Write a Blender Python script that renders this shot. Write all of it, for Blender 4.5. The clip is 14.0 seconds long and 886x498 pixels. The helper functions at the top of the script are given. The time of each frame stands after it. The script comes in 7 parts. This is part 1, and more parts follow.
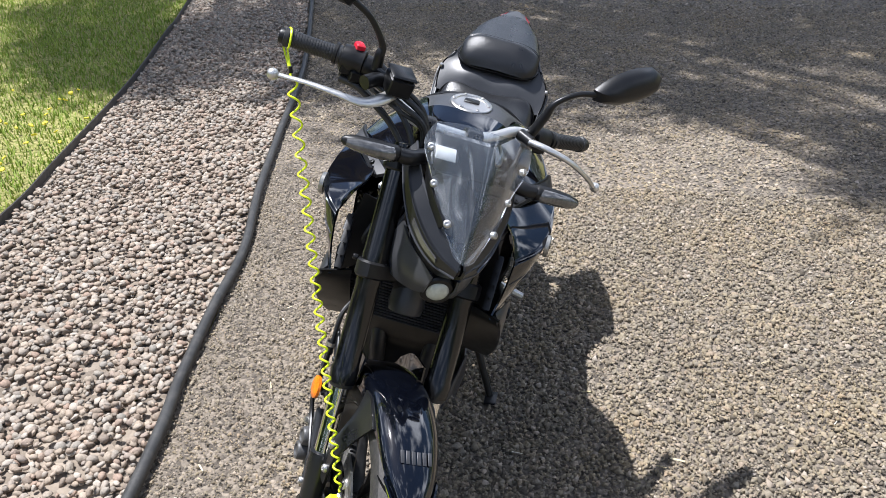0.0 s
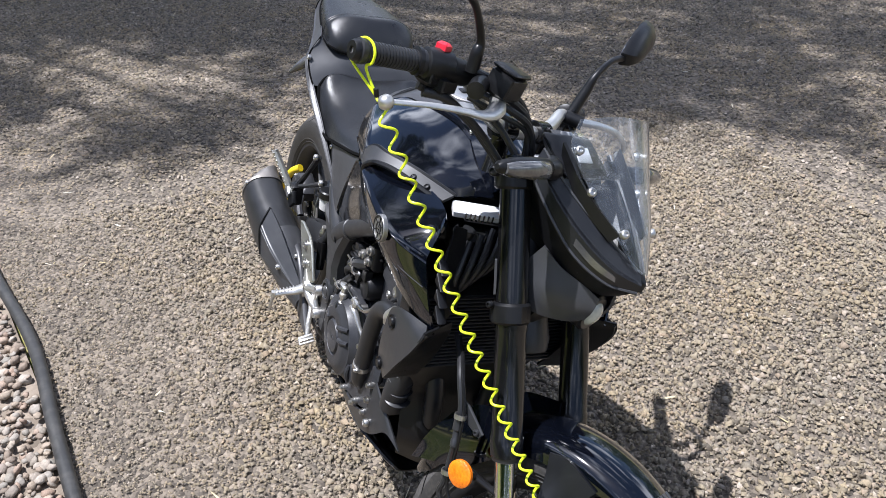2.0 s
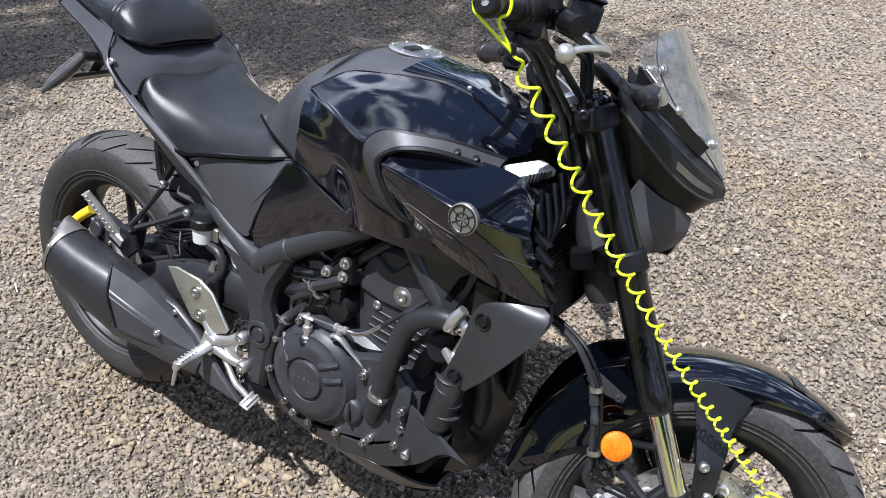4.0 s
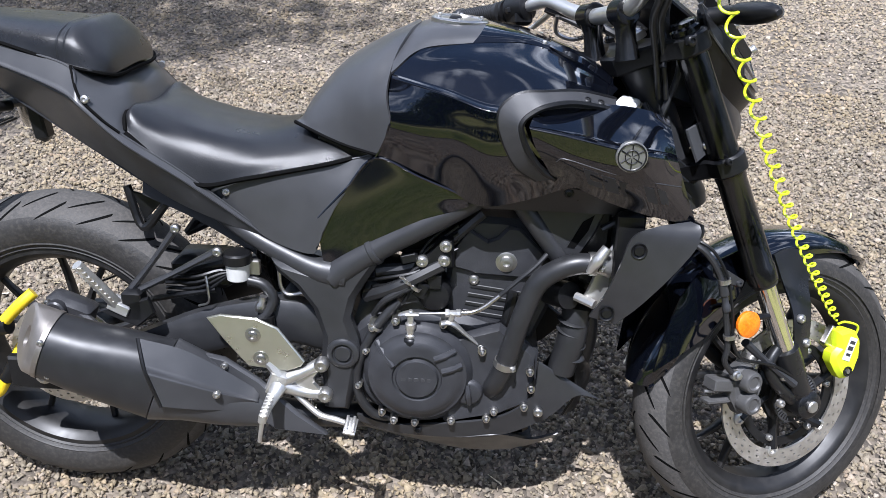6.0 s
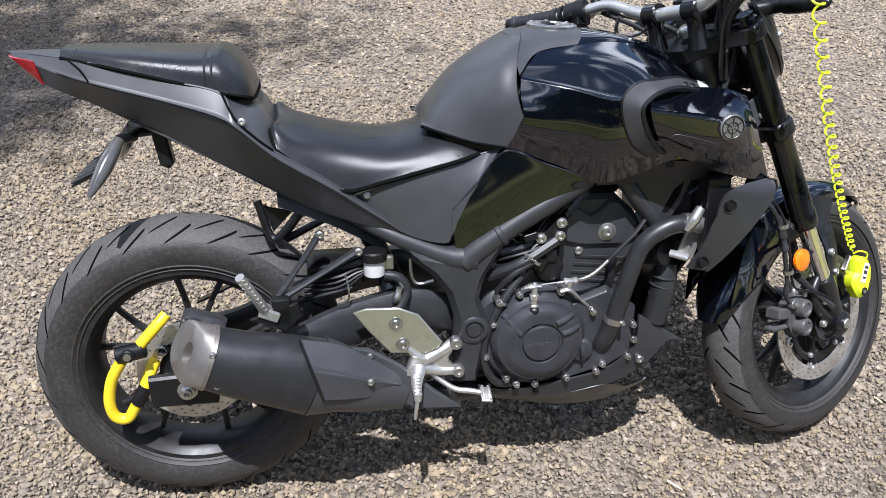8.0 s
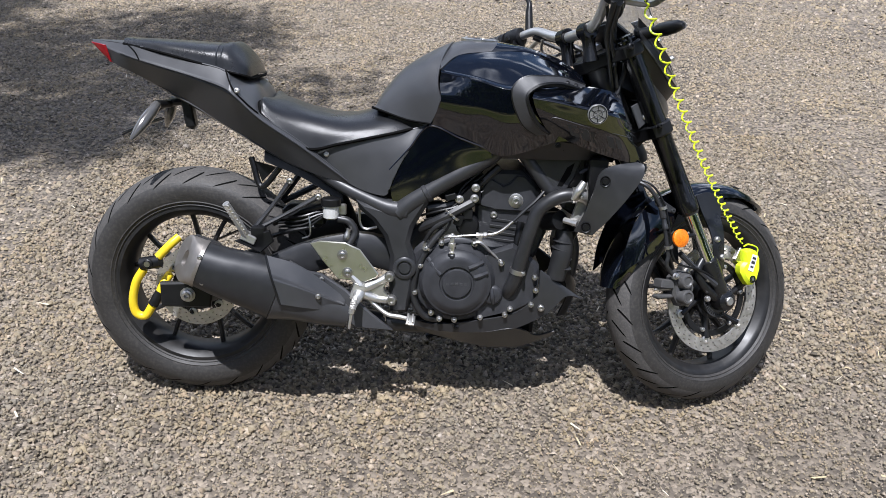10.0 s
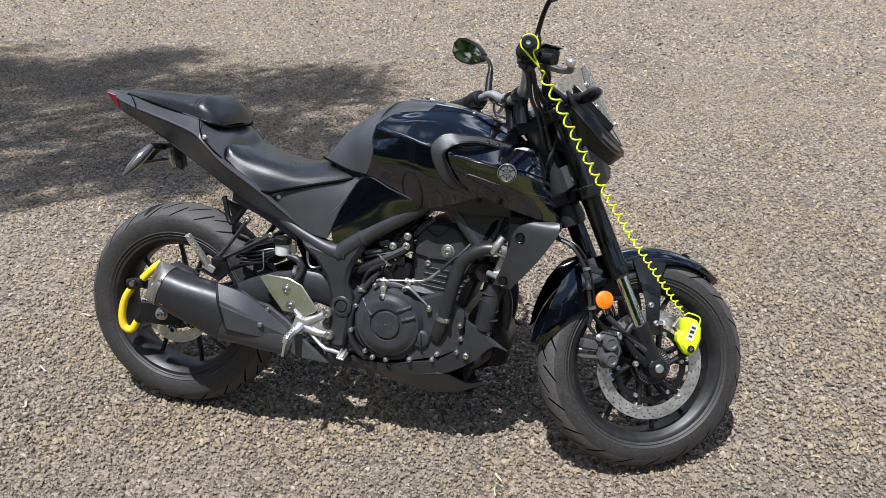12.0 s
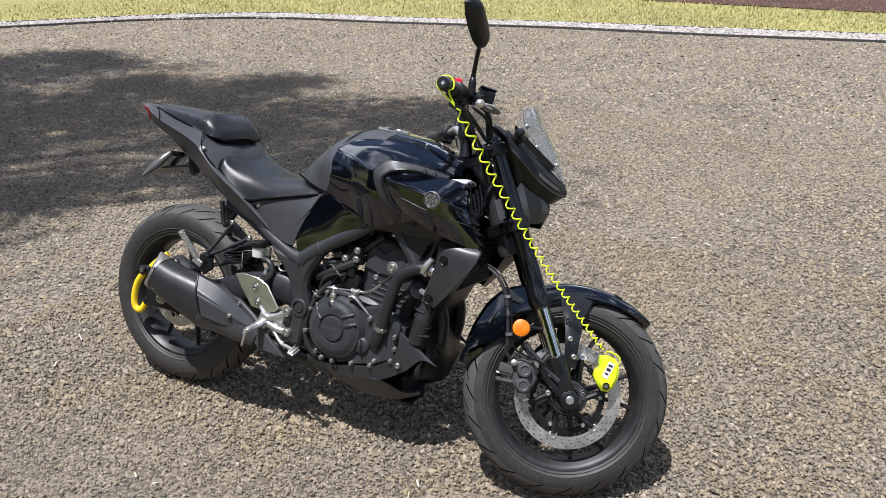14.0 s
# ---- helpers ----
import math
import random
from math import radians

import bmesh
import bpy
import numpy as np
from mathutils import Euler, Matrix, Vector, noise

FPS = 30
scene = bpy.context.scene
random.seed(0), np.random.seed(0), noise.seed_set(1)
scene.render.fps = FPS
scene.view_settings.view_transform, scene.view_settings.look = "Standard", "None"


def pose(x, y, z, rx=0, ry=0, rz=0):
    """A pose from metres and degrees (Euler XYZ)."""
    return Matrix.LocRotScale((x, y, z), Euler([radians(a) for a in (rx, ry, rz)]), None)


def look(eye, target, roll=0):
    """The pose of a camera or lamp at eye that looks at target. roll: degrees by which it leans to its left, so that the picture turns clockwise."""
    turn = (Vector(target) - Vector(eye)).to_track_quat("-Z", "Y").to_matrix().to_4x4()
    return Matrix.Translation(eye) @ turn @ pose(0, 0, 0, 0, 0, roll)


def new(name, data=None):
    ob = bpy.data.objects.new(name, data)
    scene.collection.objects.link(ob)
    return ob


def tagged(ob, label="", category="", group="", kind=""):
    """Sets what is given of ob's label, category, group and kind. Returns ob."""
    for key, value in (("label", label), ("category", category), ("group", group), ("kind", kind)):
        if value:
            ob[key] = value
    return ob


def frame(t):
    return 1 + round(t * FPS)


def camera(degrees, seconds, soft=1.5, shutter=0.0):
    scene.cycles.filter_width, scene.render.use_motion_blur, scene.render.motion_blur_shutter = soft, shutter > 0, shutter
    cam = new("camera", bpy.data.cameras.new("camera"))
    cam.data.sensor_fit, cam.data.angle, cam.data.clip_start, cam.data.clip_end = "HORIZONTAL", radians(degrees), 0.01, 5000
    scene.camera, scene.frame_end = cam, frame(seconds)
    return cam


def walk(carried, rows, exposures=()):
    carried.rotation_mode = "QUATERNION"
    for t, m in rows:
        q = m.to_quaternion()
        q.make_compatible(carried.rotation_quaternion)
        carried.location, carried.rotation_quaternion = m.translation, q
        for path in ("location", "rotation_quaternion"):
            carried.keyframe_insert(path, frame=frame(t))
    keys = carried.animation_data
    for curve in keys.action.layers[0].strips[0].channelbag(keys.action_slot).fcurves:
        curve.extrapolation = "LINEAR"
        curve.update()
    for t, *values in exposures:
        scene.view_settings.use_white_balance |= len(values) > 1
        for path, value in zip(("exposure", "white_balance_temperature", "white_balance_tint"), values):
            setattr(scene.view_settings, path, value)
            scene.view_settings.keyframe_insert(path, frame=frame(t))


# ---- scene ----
cam = camera(57.2, 14.0, soft=0.85)
PATH = [
    (0, (2.523, 0.486, 1.547), (0.809, 0.122, 0.582), -2.1),
    (0.5, (2.4, 0.243, 1.52), (0.67, 0.091, 0.528), -1.8),
    (1, (2.296, 0.073, 1.53), (0.576, 0.16, 0.514), -1.5),
    (1.5, (2.228, -0.157, 1.506), (0.558, 0.185, 0.461), -1.5),
    (2, (2.148, -0.4, 1.54), (0.57, 0.198, 0.466), -1.5),
    (2.5, (2.01, -0.532, 1.489), (0.564, 0.306, 0.39), -1.4),
    (2.7, (1.94, -0.577, 1.489), (0.557, 0.349, 0.379), -1.3),
    (4.8, (1.293, -0.994, 1.445), (0.718, 0.524, 0.276), 0.4),
    (5, (1.232, -1.007, 1.439), (0.739, 0.54, 0.271), 0.6),
    (5.5, (1.023, -1.091, 1.434), (0.726, 0.492, 0.248), 0.5),
    (6, (0.813, -1.14, 1.445), (0.722, 0.463, 0.253), 1.0),
    (6.5, (0.625, -1.053, 1.415), (0.704, 0.552, 0.225), 1.2),
    (7, (0.54, -1.01, 1.421), (0.761, 0.579, 0.228), 1.4),
    (7.5, (0.405, -1.134, 1.454), (0.686, 0.449, 0.264), 1.6),
    (8, (0.307, -1.289, 1.503), (0.582, 0.31, 0.333), 1.9),
    (8.5, (0.348, -1.417, 1.52), (0.566, 0.214, 0.383), 2.2),
    (8.7, (0.41, -1.505, 1.496), (0.59, 0.141, 0.375), 2.2),
    (10.8, (0.818, -1.994, 1.508), (0.699, -0.225, 0.582), 0.3),
    (11, (0.873, -2.011, 1.521), (0.714, -0.242, 0.603), 0.1),
    (11.5, (1.114, -1.948, 1.503), (0.825, -0.182, 0.61), -0.5),
    (12, (1.324, -1.928, 1.536), (0.888, -0.178, 0.672), -0.8),
    (12.5, (1.526, -1.964, 1.537), (0.949, -0.242, 0.7), -0.8),
    (13, (1.708, -1.968, 1.556), (1.02, -0.275, 0.742), -0.4),
    (13.5, (1.881, -1.906, 1.561), (1.117, -0.236, 0.769), -0.0),
    (14, (1.948, -1.91, 1.571), (1.143, -0.254, 0.791), 0.3),
]
walk(cam, [(t, look(eye, target, roll)) for t, eye, target, roll in PATH],
     exposures=[(0.0, 0.84, 5880, 12), (2.5, 0.78, 5750, 14), (5.0, 0.82, 5700, 14), (6.5, 0.90, 5650, 14), (8.5, 0.74, 5780, 14), (11.0, 0.54, 5820, 12.5), (14.0, 0.52, 5920, 12.5)])

# ---- daylight ----
SUN_EL, SUN_AZ = radians(71.5), radians(-106.0)
world = bpy.data.worlds.new("world")
scene.world = world
world.use_nodes = True
wn, wl = world.node_tree.nodes, world.node_tree.links
sky = wn.new("ShaderNodeTexSky")
sky.sky_type, sky.sun_disc = "NISHITA", False
sky.sun_elevation, sky.sun_rotation = SUN_EL, radians(196.0)
sky.air_density, sky.dust_density = 1.0, 1.2
# scattered fair-weather clouds
wco, wmap, wnoise, wramp = (wn.new(k) for k in ("ShaderNodeTexCoord", "ShaderNodeMapping", "ShaderNodeTexNoise", "ShaderNodeValToRGB"))
wmap.inputs["Scale"].default_value = (2.2, 2.2, 4.5)
wnoise.inputs["Scale"].default_value, wnoise.inputs["Detail"].default_value = 1.6, 7.0
wramp.color_ramp.elements[0].position, wramp.color_ramp.elements[1].position = 0.51, 0.66
wmix = wn.new("ShaderNodeMixRGB")
wmix.inputs[2].default_value = (26.0, 26.2, 26.8, 1)
wl.new(wco.outputs["Generated"], wmap.inputs[0])
wl.new(wmap.outputs[0], wnoise.inputs["Vector"])
wl.new(wnoise.outputs[0], wramp.inputs[0])
wl.new(wramp.outputs[0], wmix.inputs[0])
wl.new(sky.outputs[0], wmix.inputs[1])
wl.new(wmix.outputs[0], wn["Background"].inputs["Color"])
wn["Background"].inputs["Strength"].default_value = 0.066
sun_data = bpy.data.lights.new("sun", "SUN")
sun_data.energy, sun_data.angle, sun_data.color = 4.7, radians(0.53), (1.0, 0.955, 0.895)
sun = new("sun", sun_data)
sun_dir = Vector((math.cos(SUN_EL) * math.cos(SUN_AZ), math.cos(SUN_EL) * math.sin(SUN_AZ), math.sin(SUN_EL)))
sun.matrix_world = look(sun_dir * 30, (0, 0, 0))

# ---- materials ----


def material(name, base, rough=0.5, metal=0.0, coat=0.0, vary=0.15, scale=40.0, bump=0.0, bump_scale=200.0, rough_vary=0.1, dust=0.0, island=False, **more):
    """Principled surface with colour and gloss that vary at two scales, a fine relief and a film of dust."""
    m = bpy.data.materials.new(name)
    m.use_nodes = True
    n, l = m.node_tree.nodes, m.node_tree.links
    p = n["Principled BSDF"]
    co = n.new("ShaderNodeTexCoord")
    big, fine = n.new("ShaderNodeTexNoise"), n.new("ShaderNodeTexNoise")
    big.inputs["Scale"].default_value, big.inputs["Detail"].default_value = scale * 0.15, 4.0
    fine.inputs["Scale"].default_value, fine.inputs["Detail"].default_value = scale, 6.0
    mix = n.new("ShaderNodeMath")
    mix.operation = "ADD"
    l.new(co.outputs["Object"], big.inputs["Vector"])
    l.new(co.outputs["Object"], fine.inputs["Vector"])
    l.new(big.outputs[0], mix.inputs[0])
    l.new(fine.outputs[0], mix.inputs[1])
    ramp = n.new("ShaderNodeMapRange")
    ramp.inputs["From Min"].default_value, ramp.inputs["From Max"].default_value = 0.6, 1.4
    ramp.inputs["To Min"].default_value, ramp.inputs["To Max"].default_value = 1.0 - vary, 1.0 + vary
    l.new(mix.outputs[0], ramp.inputs["Value"])
    col = n.new("ShaderNodeVectorMath")
    col.operation = "SCALE"
    col.inputs[0].default_value = base
    l.new(ramp.outputs[0], col.inputs["Scale"])
    out = col.outputs[0]
    if dust:
        film = n.new("ShaderNodeMixRGB")
        film.inputs[2].default_value = (0.30, 0.26, 0.21, 1)
        amount = n.new("ShaderNodeMapRange")
        amount.inputs["From Min"].default_value, amount.inputs["From Max"].default_value = 0.45, 0.75
        amount.inputs["To Min"].default_value, amount.inputs["To Max"].default_value = dust * 0.25, dust
        l.new(fine.outputs[0], amount.inputs["Value"])
        l.new(amount.outputs[0], film.inputs[0])
        l.new(out, film.inputs[1])
        out = film.outputs[0]
    l.new(out, p.inputs["Base Color"])
    rr = n.new("ShaderNodeMapRange")
    rr.inputs["From Min"].default_value, rr.inputs["From Max"].default_value = 0.6, 1.4
    rr.inputs["To Min"].default_value, rr.inputs["To Max"].default_value = max(rough - rough_vary, 0.02), min(rough + rough_vary, 1)
    l.new(mix.outputs[0], rr.inputs["Value"])
    l.new(rr.outputs[0], p.inputs["Roughness"])
    p.inputs["Metallic"].default_value = metal
    p.inputs["Coat Weight"].default_value = coat
    p.inputs["Coat Roughness"].default_value = 0.055
    for key, value in more.items():
        p.inputs[key.replace("_", " ")].default_value = value
    if bump:
        grain, b = n.new("ShaderNodeTexNoise"), n.new("ShaderNodeBump")
        grain.inputs["Scale"].default_value, grain.inputs["Detail"].default_value = bump_scale, 3.0
        l.new(co.outputs["Object"], grain.inputs["Vector"])
        l.new(grain.outputs[0], b.inputs["Height"])
        b.inputs["Strength"].default_value, b.inputs["Distance"].default_value = bump, 0.002
        l.new(b.outputs[0], p.inputs["Normal"])
    return m


def stone_material(name, colours, rough=0.85, bump_scale=300.0, tint=0.0):
    """Loose stones: each its own colour out of a ramp, with speckle and relief."""
    m = bpy.data.materials.new(name)
    m.use_nodes = True
    n, l = m.node_tree.nodes, m.node_tree.links
    p = n["Principled BSDF"]
    geo, ramp, co, speck, mr, mul, b = (n.new(k) for k in ("ShaderNodeNewGeometry", "ShaderNodeValToRGB", "ShaderNodeTexCoord", "ShaderNodeTexNoise", "ShaderNodeMapRange", "ShaderNodeVectorMath", "ShaderNodeBump"))
    while len(ramp.color_ramp.elements) < len(colours):
        ramp.color_ramp.elements.new(0.5)
    for k, c in enumerate(colours):
        ramp.color_ramp.elements[k].position = k / (len(colours) - 1)
        ramp.color_ramp.elements[k].color = (*c, 1)
    l.new(geo.outputs["Random Per Island"], ramp.inputs[0])
    speck.inputs["Scale"].default_value, speck.inputs["Detail"].default_value = bump_scale, 5.0
    l.new(co.outputs["Object"], speck.inputs["Vector"])
    l.new(speck.outputs[0], mr.inputs["Value"])
    mr.inputs["To Min"].default_value, mr.inputs["To Max"].default_value = 0.60, 1.42
    mul.operation = "SCALE"
    source = ramp.outputs[0]
    if tint:
        # drifts of dry yellow fines among the grey stones
        drift, amount, warm, wash = (n.new(k) for k in ("ShaderNodeTexNoise", "ShaderNodeMapRange", "ShaderNodeVectorMath", "ShaderNodeMixRGB"))
        drift.inputs["Scale"].default_value, drift.inputs["Detail"].default_value = 2.6, 8.0
        l.new(co.outputs["Object"], drift.inputs["Vector"])
        amount.inputs["From Min"].default_value, amount.inputs["From Max"].default_value = 0.42, 0.68
        amount.inputs["To Max"].default_value = tint
        l.new(drift.outputs[0], amount.inputs["Value"])
        warm.operation = "MULTIPLY"
        warm.inputs[1].default_value = (1.16, 1.05, 0.80)
        l.new(source, warm.inputs[0])
        l.new(amount.outputs[0], wash.inputs[0])
        l.new(source, wash.inputs[1])
        l.new(warm.outputs[0], wash.inputs[2])
        source = wash.outputs[0]
    l.new(source, mul.inputs[0])
    l.new(mr.outputs[0], mul.inputs["Scale"])
    l.new(mul.outputs[0], p.inputs["Base Color"])
    l.new(speck.outputs[0], b.inputs["Height"])
    b.inputs["Strength"].default_value, b.inputs["Distance"].default_value = 0.5, 0.003
    l.new(b.outputs[0], p.inputs["Normal"])
    p.inputs["Roughness"].default_value = rough
    return m


def ground_material(name, colours, cell, patch=1.2, relief=0.01):
    """Ground seen from afar: cells of stone size in many tones, patches of damp and dust, and real relief in the shading."""
    m = bpy.data.materials.new(name)
    m.use_nodes = True
    n, l = m.node_tree.nodes, m.node_tree.links
    p = n["Principled BSDF"]
    co, vor, ramp, big, mr, mul, b, sep = (n.new(k) for k in ("ShaderNodeTexCoord", "ShaderNodeTexVoronoi", "ShaderNodeValToRGB", "ShaderNodeTexNoise", "ShaderNodeMapRange", "ShaderNodeVectorMath", "ShaderNodeBump", "ShaderNodeSeparateColor"))
    vor.inputs["Scale"].default_value = 1.0 / cell
    l.new(co.outputs["Object"], vor.inputs["Vector"])
    l.new(vor.outputs["Color"], sep.inputs[0])
    while len(ramp.color_ramp.elements) < len(colours):
        ramp.color_ramp.elements.new(0.5)
    for k, c in enumerate(colours):
        ramp.color_ramp.elements[k].position = k / (len(colours) - 1)
        ramp.color_ramp.elements[k].color = (*c, 1)
    l.new(sep.outputs[0], ramp.inputs[0])
    big.inputs["Scale"].default_value, big.inputs["Detail"].default_value = patch, 6.0
    l.new(co.outputs["Object"], big.inputs["Vector"])
    l.new(big.outputs[0], mr.inputs["Value"])
    mr.inputs["From Min"].default_value, mr.inputs["From Max"].default_value = 0.3, 0.7
    mr.inputs["To Min"].default_value, mr.inputs["To Max"].default_value = 0.75, 1.2
    mul.operation = "SCALE"
    l.new(ramp.outputs[0], mul.inputs[0])
    l.new(mr.outputs[0], mul.inputs["Scale"])
    l.new(mul.outputs[0], p.inputs["Base Color"])
    l.new(vor.outputs["Distance"], b.inputs["Height"])
    b.invert = True
    b.inputs["Strength"].default_value, b.inputs["Distance"].default_value = 0.9, relief
    l.new(b.outputs[0], p.inputs["Normal"])
    p.inputs["Roughness"].default_value = 0.9
    return m


GRAVEL = [(0.075, 0.062, 0.046), (0.150, 0.124, 0.089), (0.216, 0.181, 0.125), (0.258, 0.214, 0.145), (0.189, 0.166, 0.130), (0.276, 0.229, 0.155), (0.216, 0.190, 0.151), (0.318, 0.264, 0.184), (0.258, 0.201, 0.144), (0.395, 0.342, 0.280)]
PEBBLE = [(0.176, 0.139, 0.106), (0.264, 0.204, 0.151), (0.317, 0.255, 0.189), (0.238, 0.216, 0.180), (0.361, 0.295, 0.224), (0.290, 0.204, 0.148), (0.264, 0.236, 0.198), (0.422, 0.361, 0.290), (0.211, 0.176, 0.141)]
PEBBLE_BED = [(0.141, 0.113, 0.084), (0.220, 0.179, 0.136), (0.299, 0.246, 0.189)]
GRAVEL_BED = [(0.07, 0.058, 0.045), (0.13, 0.108, 0.083), (0.20, 0.166, 0.127), (0.27, 0.224, 0.170)]
m_gravel = ground_material("gravel_bed", GRAVEL_BED, 0.013)
m_chip = stone_material("gravel_chip", GRAVEL, tint=0.5)
m_pebble_bed = ground_material("pebble_bed", PEBBLE_BED, 0.03)
m_border = stone_material("pale_border_stone", [(0.28, 0.25, 0.22), (0.40, 0.36, 0.32), (0.48, 0.44, 0.40), (0.35, 0.30, 0.27)], 0.8, 160.0)
m_border_bed = ground_material("border_bed", [(0.16, 0.14, 0.12), (0.27, 0.24, 0.21), (0.36, 0.33, 0.30)], 0.04)
m_pebble = stone_material("pebble_stone", PEBBLE, 0.75, 160.0)
m_lawn = ground_material("lawn_soil", [(0.19, 0.195, 0.045), (0.29, 0.275, 0.080), (0.375, 0.335, 0.13), (0.24, 0.235, 0.058)], 0.02, 0.5, 0.02)
m_blade = stone_material("grass_blade", [(0.14, 0.235, 0.018), (0.23, 0.33, 0.030), (0.34, 0.41, 0.058), (0.18, 0.27, 0.022)], 0.6)
m_dry = stone_material("dry_grass_blade", [(0.46, 0.38, 0.16), (0.36, 0.32, 0.10), (0.54, 0.44, 0.22), (0.29, 0.28, 0.07)], 0.6)
m_mulch = ground_material("bark_mulch", [(0.055, 0.022, 0.015), (0.085, 0.034, 0.024), (0.035, 0.017, 0.013)], 0.04)
m_hose = material("black_poly_pipe", (0.026, 0.027, 0.027), 0.55, vary=0.3, bump=0.3, bump_scale=80, dust=0.12)
m_edging = material("black_garden_edging", (0.03, 0.03, 0.03), 0.6, vary=0.3, dust=0.3)
m_fork = material("black_anodised_fork", (0.0045, 0.0046, 0.0052), 0.17, vary=0.1, dust=0.01)
m_bark = material("tree_bark", (0.12, 0.09, 0.065), 0.9, vary=0.4, bump=1.0, bump_scale=30)
m_leaf = stone_material("tree_leaf", [(0.03, 0.07, 0.015), (0.05, 0.10, 0.02), (0.07, 0.12, 0.03)], 0.5)
m_petal = material("yellow_petal", (0.75, 0.62, 0.03), 0.6)

m_gloss = material("gloss_black_blue_paint", (0.0016, 0.0022, 0.0044), 0.10, 0.0, 1.0, vary=0.2, scale=20, rough_vary=0.03, dust=0.002, Specular_IOR_Level=0.12, Coat_IOR=1.65)
m_satin = material("satin_black_plastic", (0.046, 0.0470, 0.0505), 0.40, vary=0.12, scale=25, bump=0.06, bump_scale=900, dust=0.004)
m_trim = material("satin_grey_trim", (0.036, 0.0372, 0.041), 0.46, 0.0, vary=0.1, bump=0.05, bump_scale=700, dust=0.03)
m_seat = material("black_vinyl", (0.0125, 0.0130, 0.0146), 0.30, vary=0.15, scale=20, bump=0.2, bump_scale=1100, dust=0.003)
m_frame = material("black_frame_paint", (0.026, 0.0267, 0.0288), 0.38, vary=0.15, bump=0.06, bump_scale=400, dust=0.006)
m_engine = material("dark_grey_engine_paint", (0.035, 0.0360, 0.0402), 0.44, 0.1, vary=0.25, bump=0.15, bump_scale=500, dust=0.008, Specular_IOR_Level=0.4)
m_black = material("matt_black_plastic", (0.0065, 0.0067, 0.0075), 0.38, vary=0.25, bump=0.1, bump_scale=300, dust=0.005, Specular_IOR_Level=0.35)
m_cheek = material("black_headlight_plastic", (0.009, 0.0094, 0.0105), 0.33, vary=0.15, scale=25, bump=0.06, bump_scale=700, dust=0.004)
m_caliper = material("grey_caliper_paint", (0.085, 0.084, 0.084), 0.45, 0.2, vary=0.25, bump=0.12, bump_scale=400, dust=0.03)
m_rubber = material("tyre_rubber", (0.019, 0.0185, 0.018), 0.58, vary=0.2, scale=140, bump=0.25, bump_scale=250, dust=0.10)
m_tread = material("scuffed_tyre_tread", (0.052, 0.050, 0.048), 0.72, vary=0.28, scale=170, bump=0.35, bump_scale=260, dust=0.12)
m_hoserub = material("rubber_hose", (0.018, 0.0185, 0.020), 0.42, vary=0.2, dust=0.008)
m_rim = material("black_rim_paint", (0.008, 0.0082, 0.009), 0.46, vary=0.3, dust=0.04)
m_silver = material("cast_silver_alloy", (0.62, 0.61, 0.58), 0.38, 0.85, vary=0.1, bump=0.08, bump_scale=400)
m_plate = material("brushed_champagne_alloy", (0.60, 0.60, 0.52), 0.34, 0.9, vary=0.08, bump=0.05, bump_scale=300)
m_steel = material("brushed_steel", (0.55, 0.53, 0.50), 0.32, 1.0, vary=0.15, bump=0.08, bump_scale=300)
m_muff = material("heat_tinted_steel", (0.33, 0.305, 0.28), 0.52, 0.9, vary=0.15, bump=0.08, bump_scale=260)
m_chrome = material("fork_chrome", (0.72, 0.71, 0.68), 0.10, 1.0, vary=0.06)
m_disc = material("drilled_disc_steel", (0.60, 0.575, 0.54), 0.42, 0.9, vary=0.25, scale=60, bump=0.1, bump_scale=500)
m_silencer = material("satin_black_silencer", (0.024, 0.0248, 0.0270), 0.40, 0.2, vary=0.2, dust=0.01)
m_bolt = material("zinc_bolt", (0.50, 0.49, 0.47), 0.42, 1.0, vary=0.15)
m_yellow = material("fluorescent_yellow_plastic", (0.72, 0.86, 0.01), 0.42, vary=0.06)
m_yvinyl = material("yellow_vinyl_sleeve", (0.82, 0.60, 0.01), 0.40, vary=0.08, dust=0.05)
# near-black that paints the shade of tread grooves, panel gaps and the gusset slot
m_recess_shade = material("recess_shade_black", (0.003, 0.003, 0.003), 0.9, Specular_IOR_Level=0.1)
m_amber = material("amber_lens", (0.80, 0.19, 0.001), 0.35, coat=0.3, vary=0.45, scale=260, bump=0.6, bump_scale=260)
m_red = material("red_switch_plastic", (0.60, 0.015, 0.035), 0.35, vary=0.08)
m_tail = material("red_tail_lens", (0.30, 0.008, 0.012), 0.12, coat=0.8)
m_white = material("white_label", (0.66, 0.66, 0.65), 0.5, vary=0.05)
m_print = material("black_print", (0.03, 0.03, 0.03), 0.5)
m_greyprint = material("dark_grey_decal", (0.016, 0.017, 0.020), 0.45)
m_bottle = material("translucent_white_reservoir", (0.55, 0.55, 0.53), 0.35, vary=0.06)
m_fin = material("radiator_core", (0.028, 0.028, 0.03), 0.5, 0.3, vary=0.3, dust=0.1)
m_mirror = material("mirror_glass", (0.85, 0.86, 0.87), 0.02, 1.0, vary=0.01, rough_vary=0.0)
m_badge = material("dull_badge_metal", (0.34, 0.335, 0.32), 0.40, 0.8, vary=0.2)
m_straw = stone_material("dry_straw", [(0.42, 0.34, 0.18), (0.55, 0.47, 0.30), (0.62, 0.58, 0.48)], 0.7)
m_lens = material("clear_grey_lens", (0.085, 0.083, 0.08), 0.12, 0.2, coat=1.0, vary=0.3)
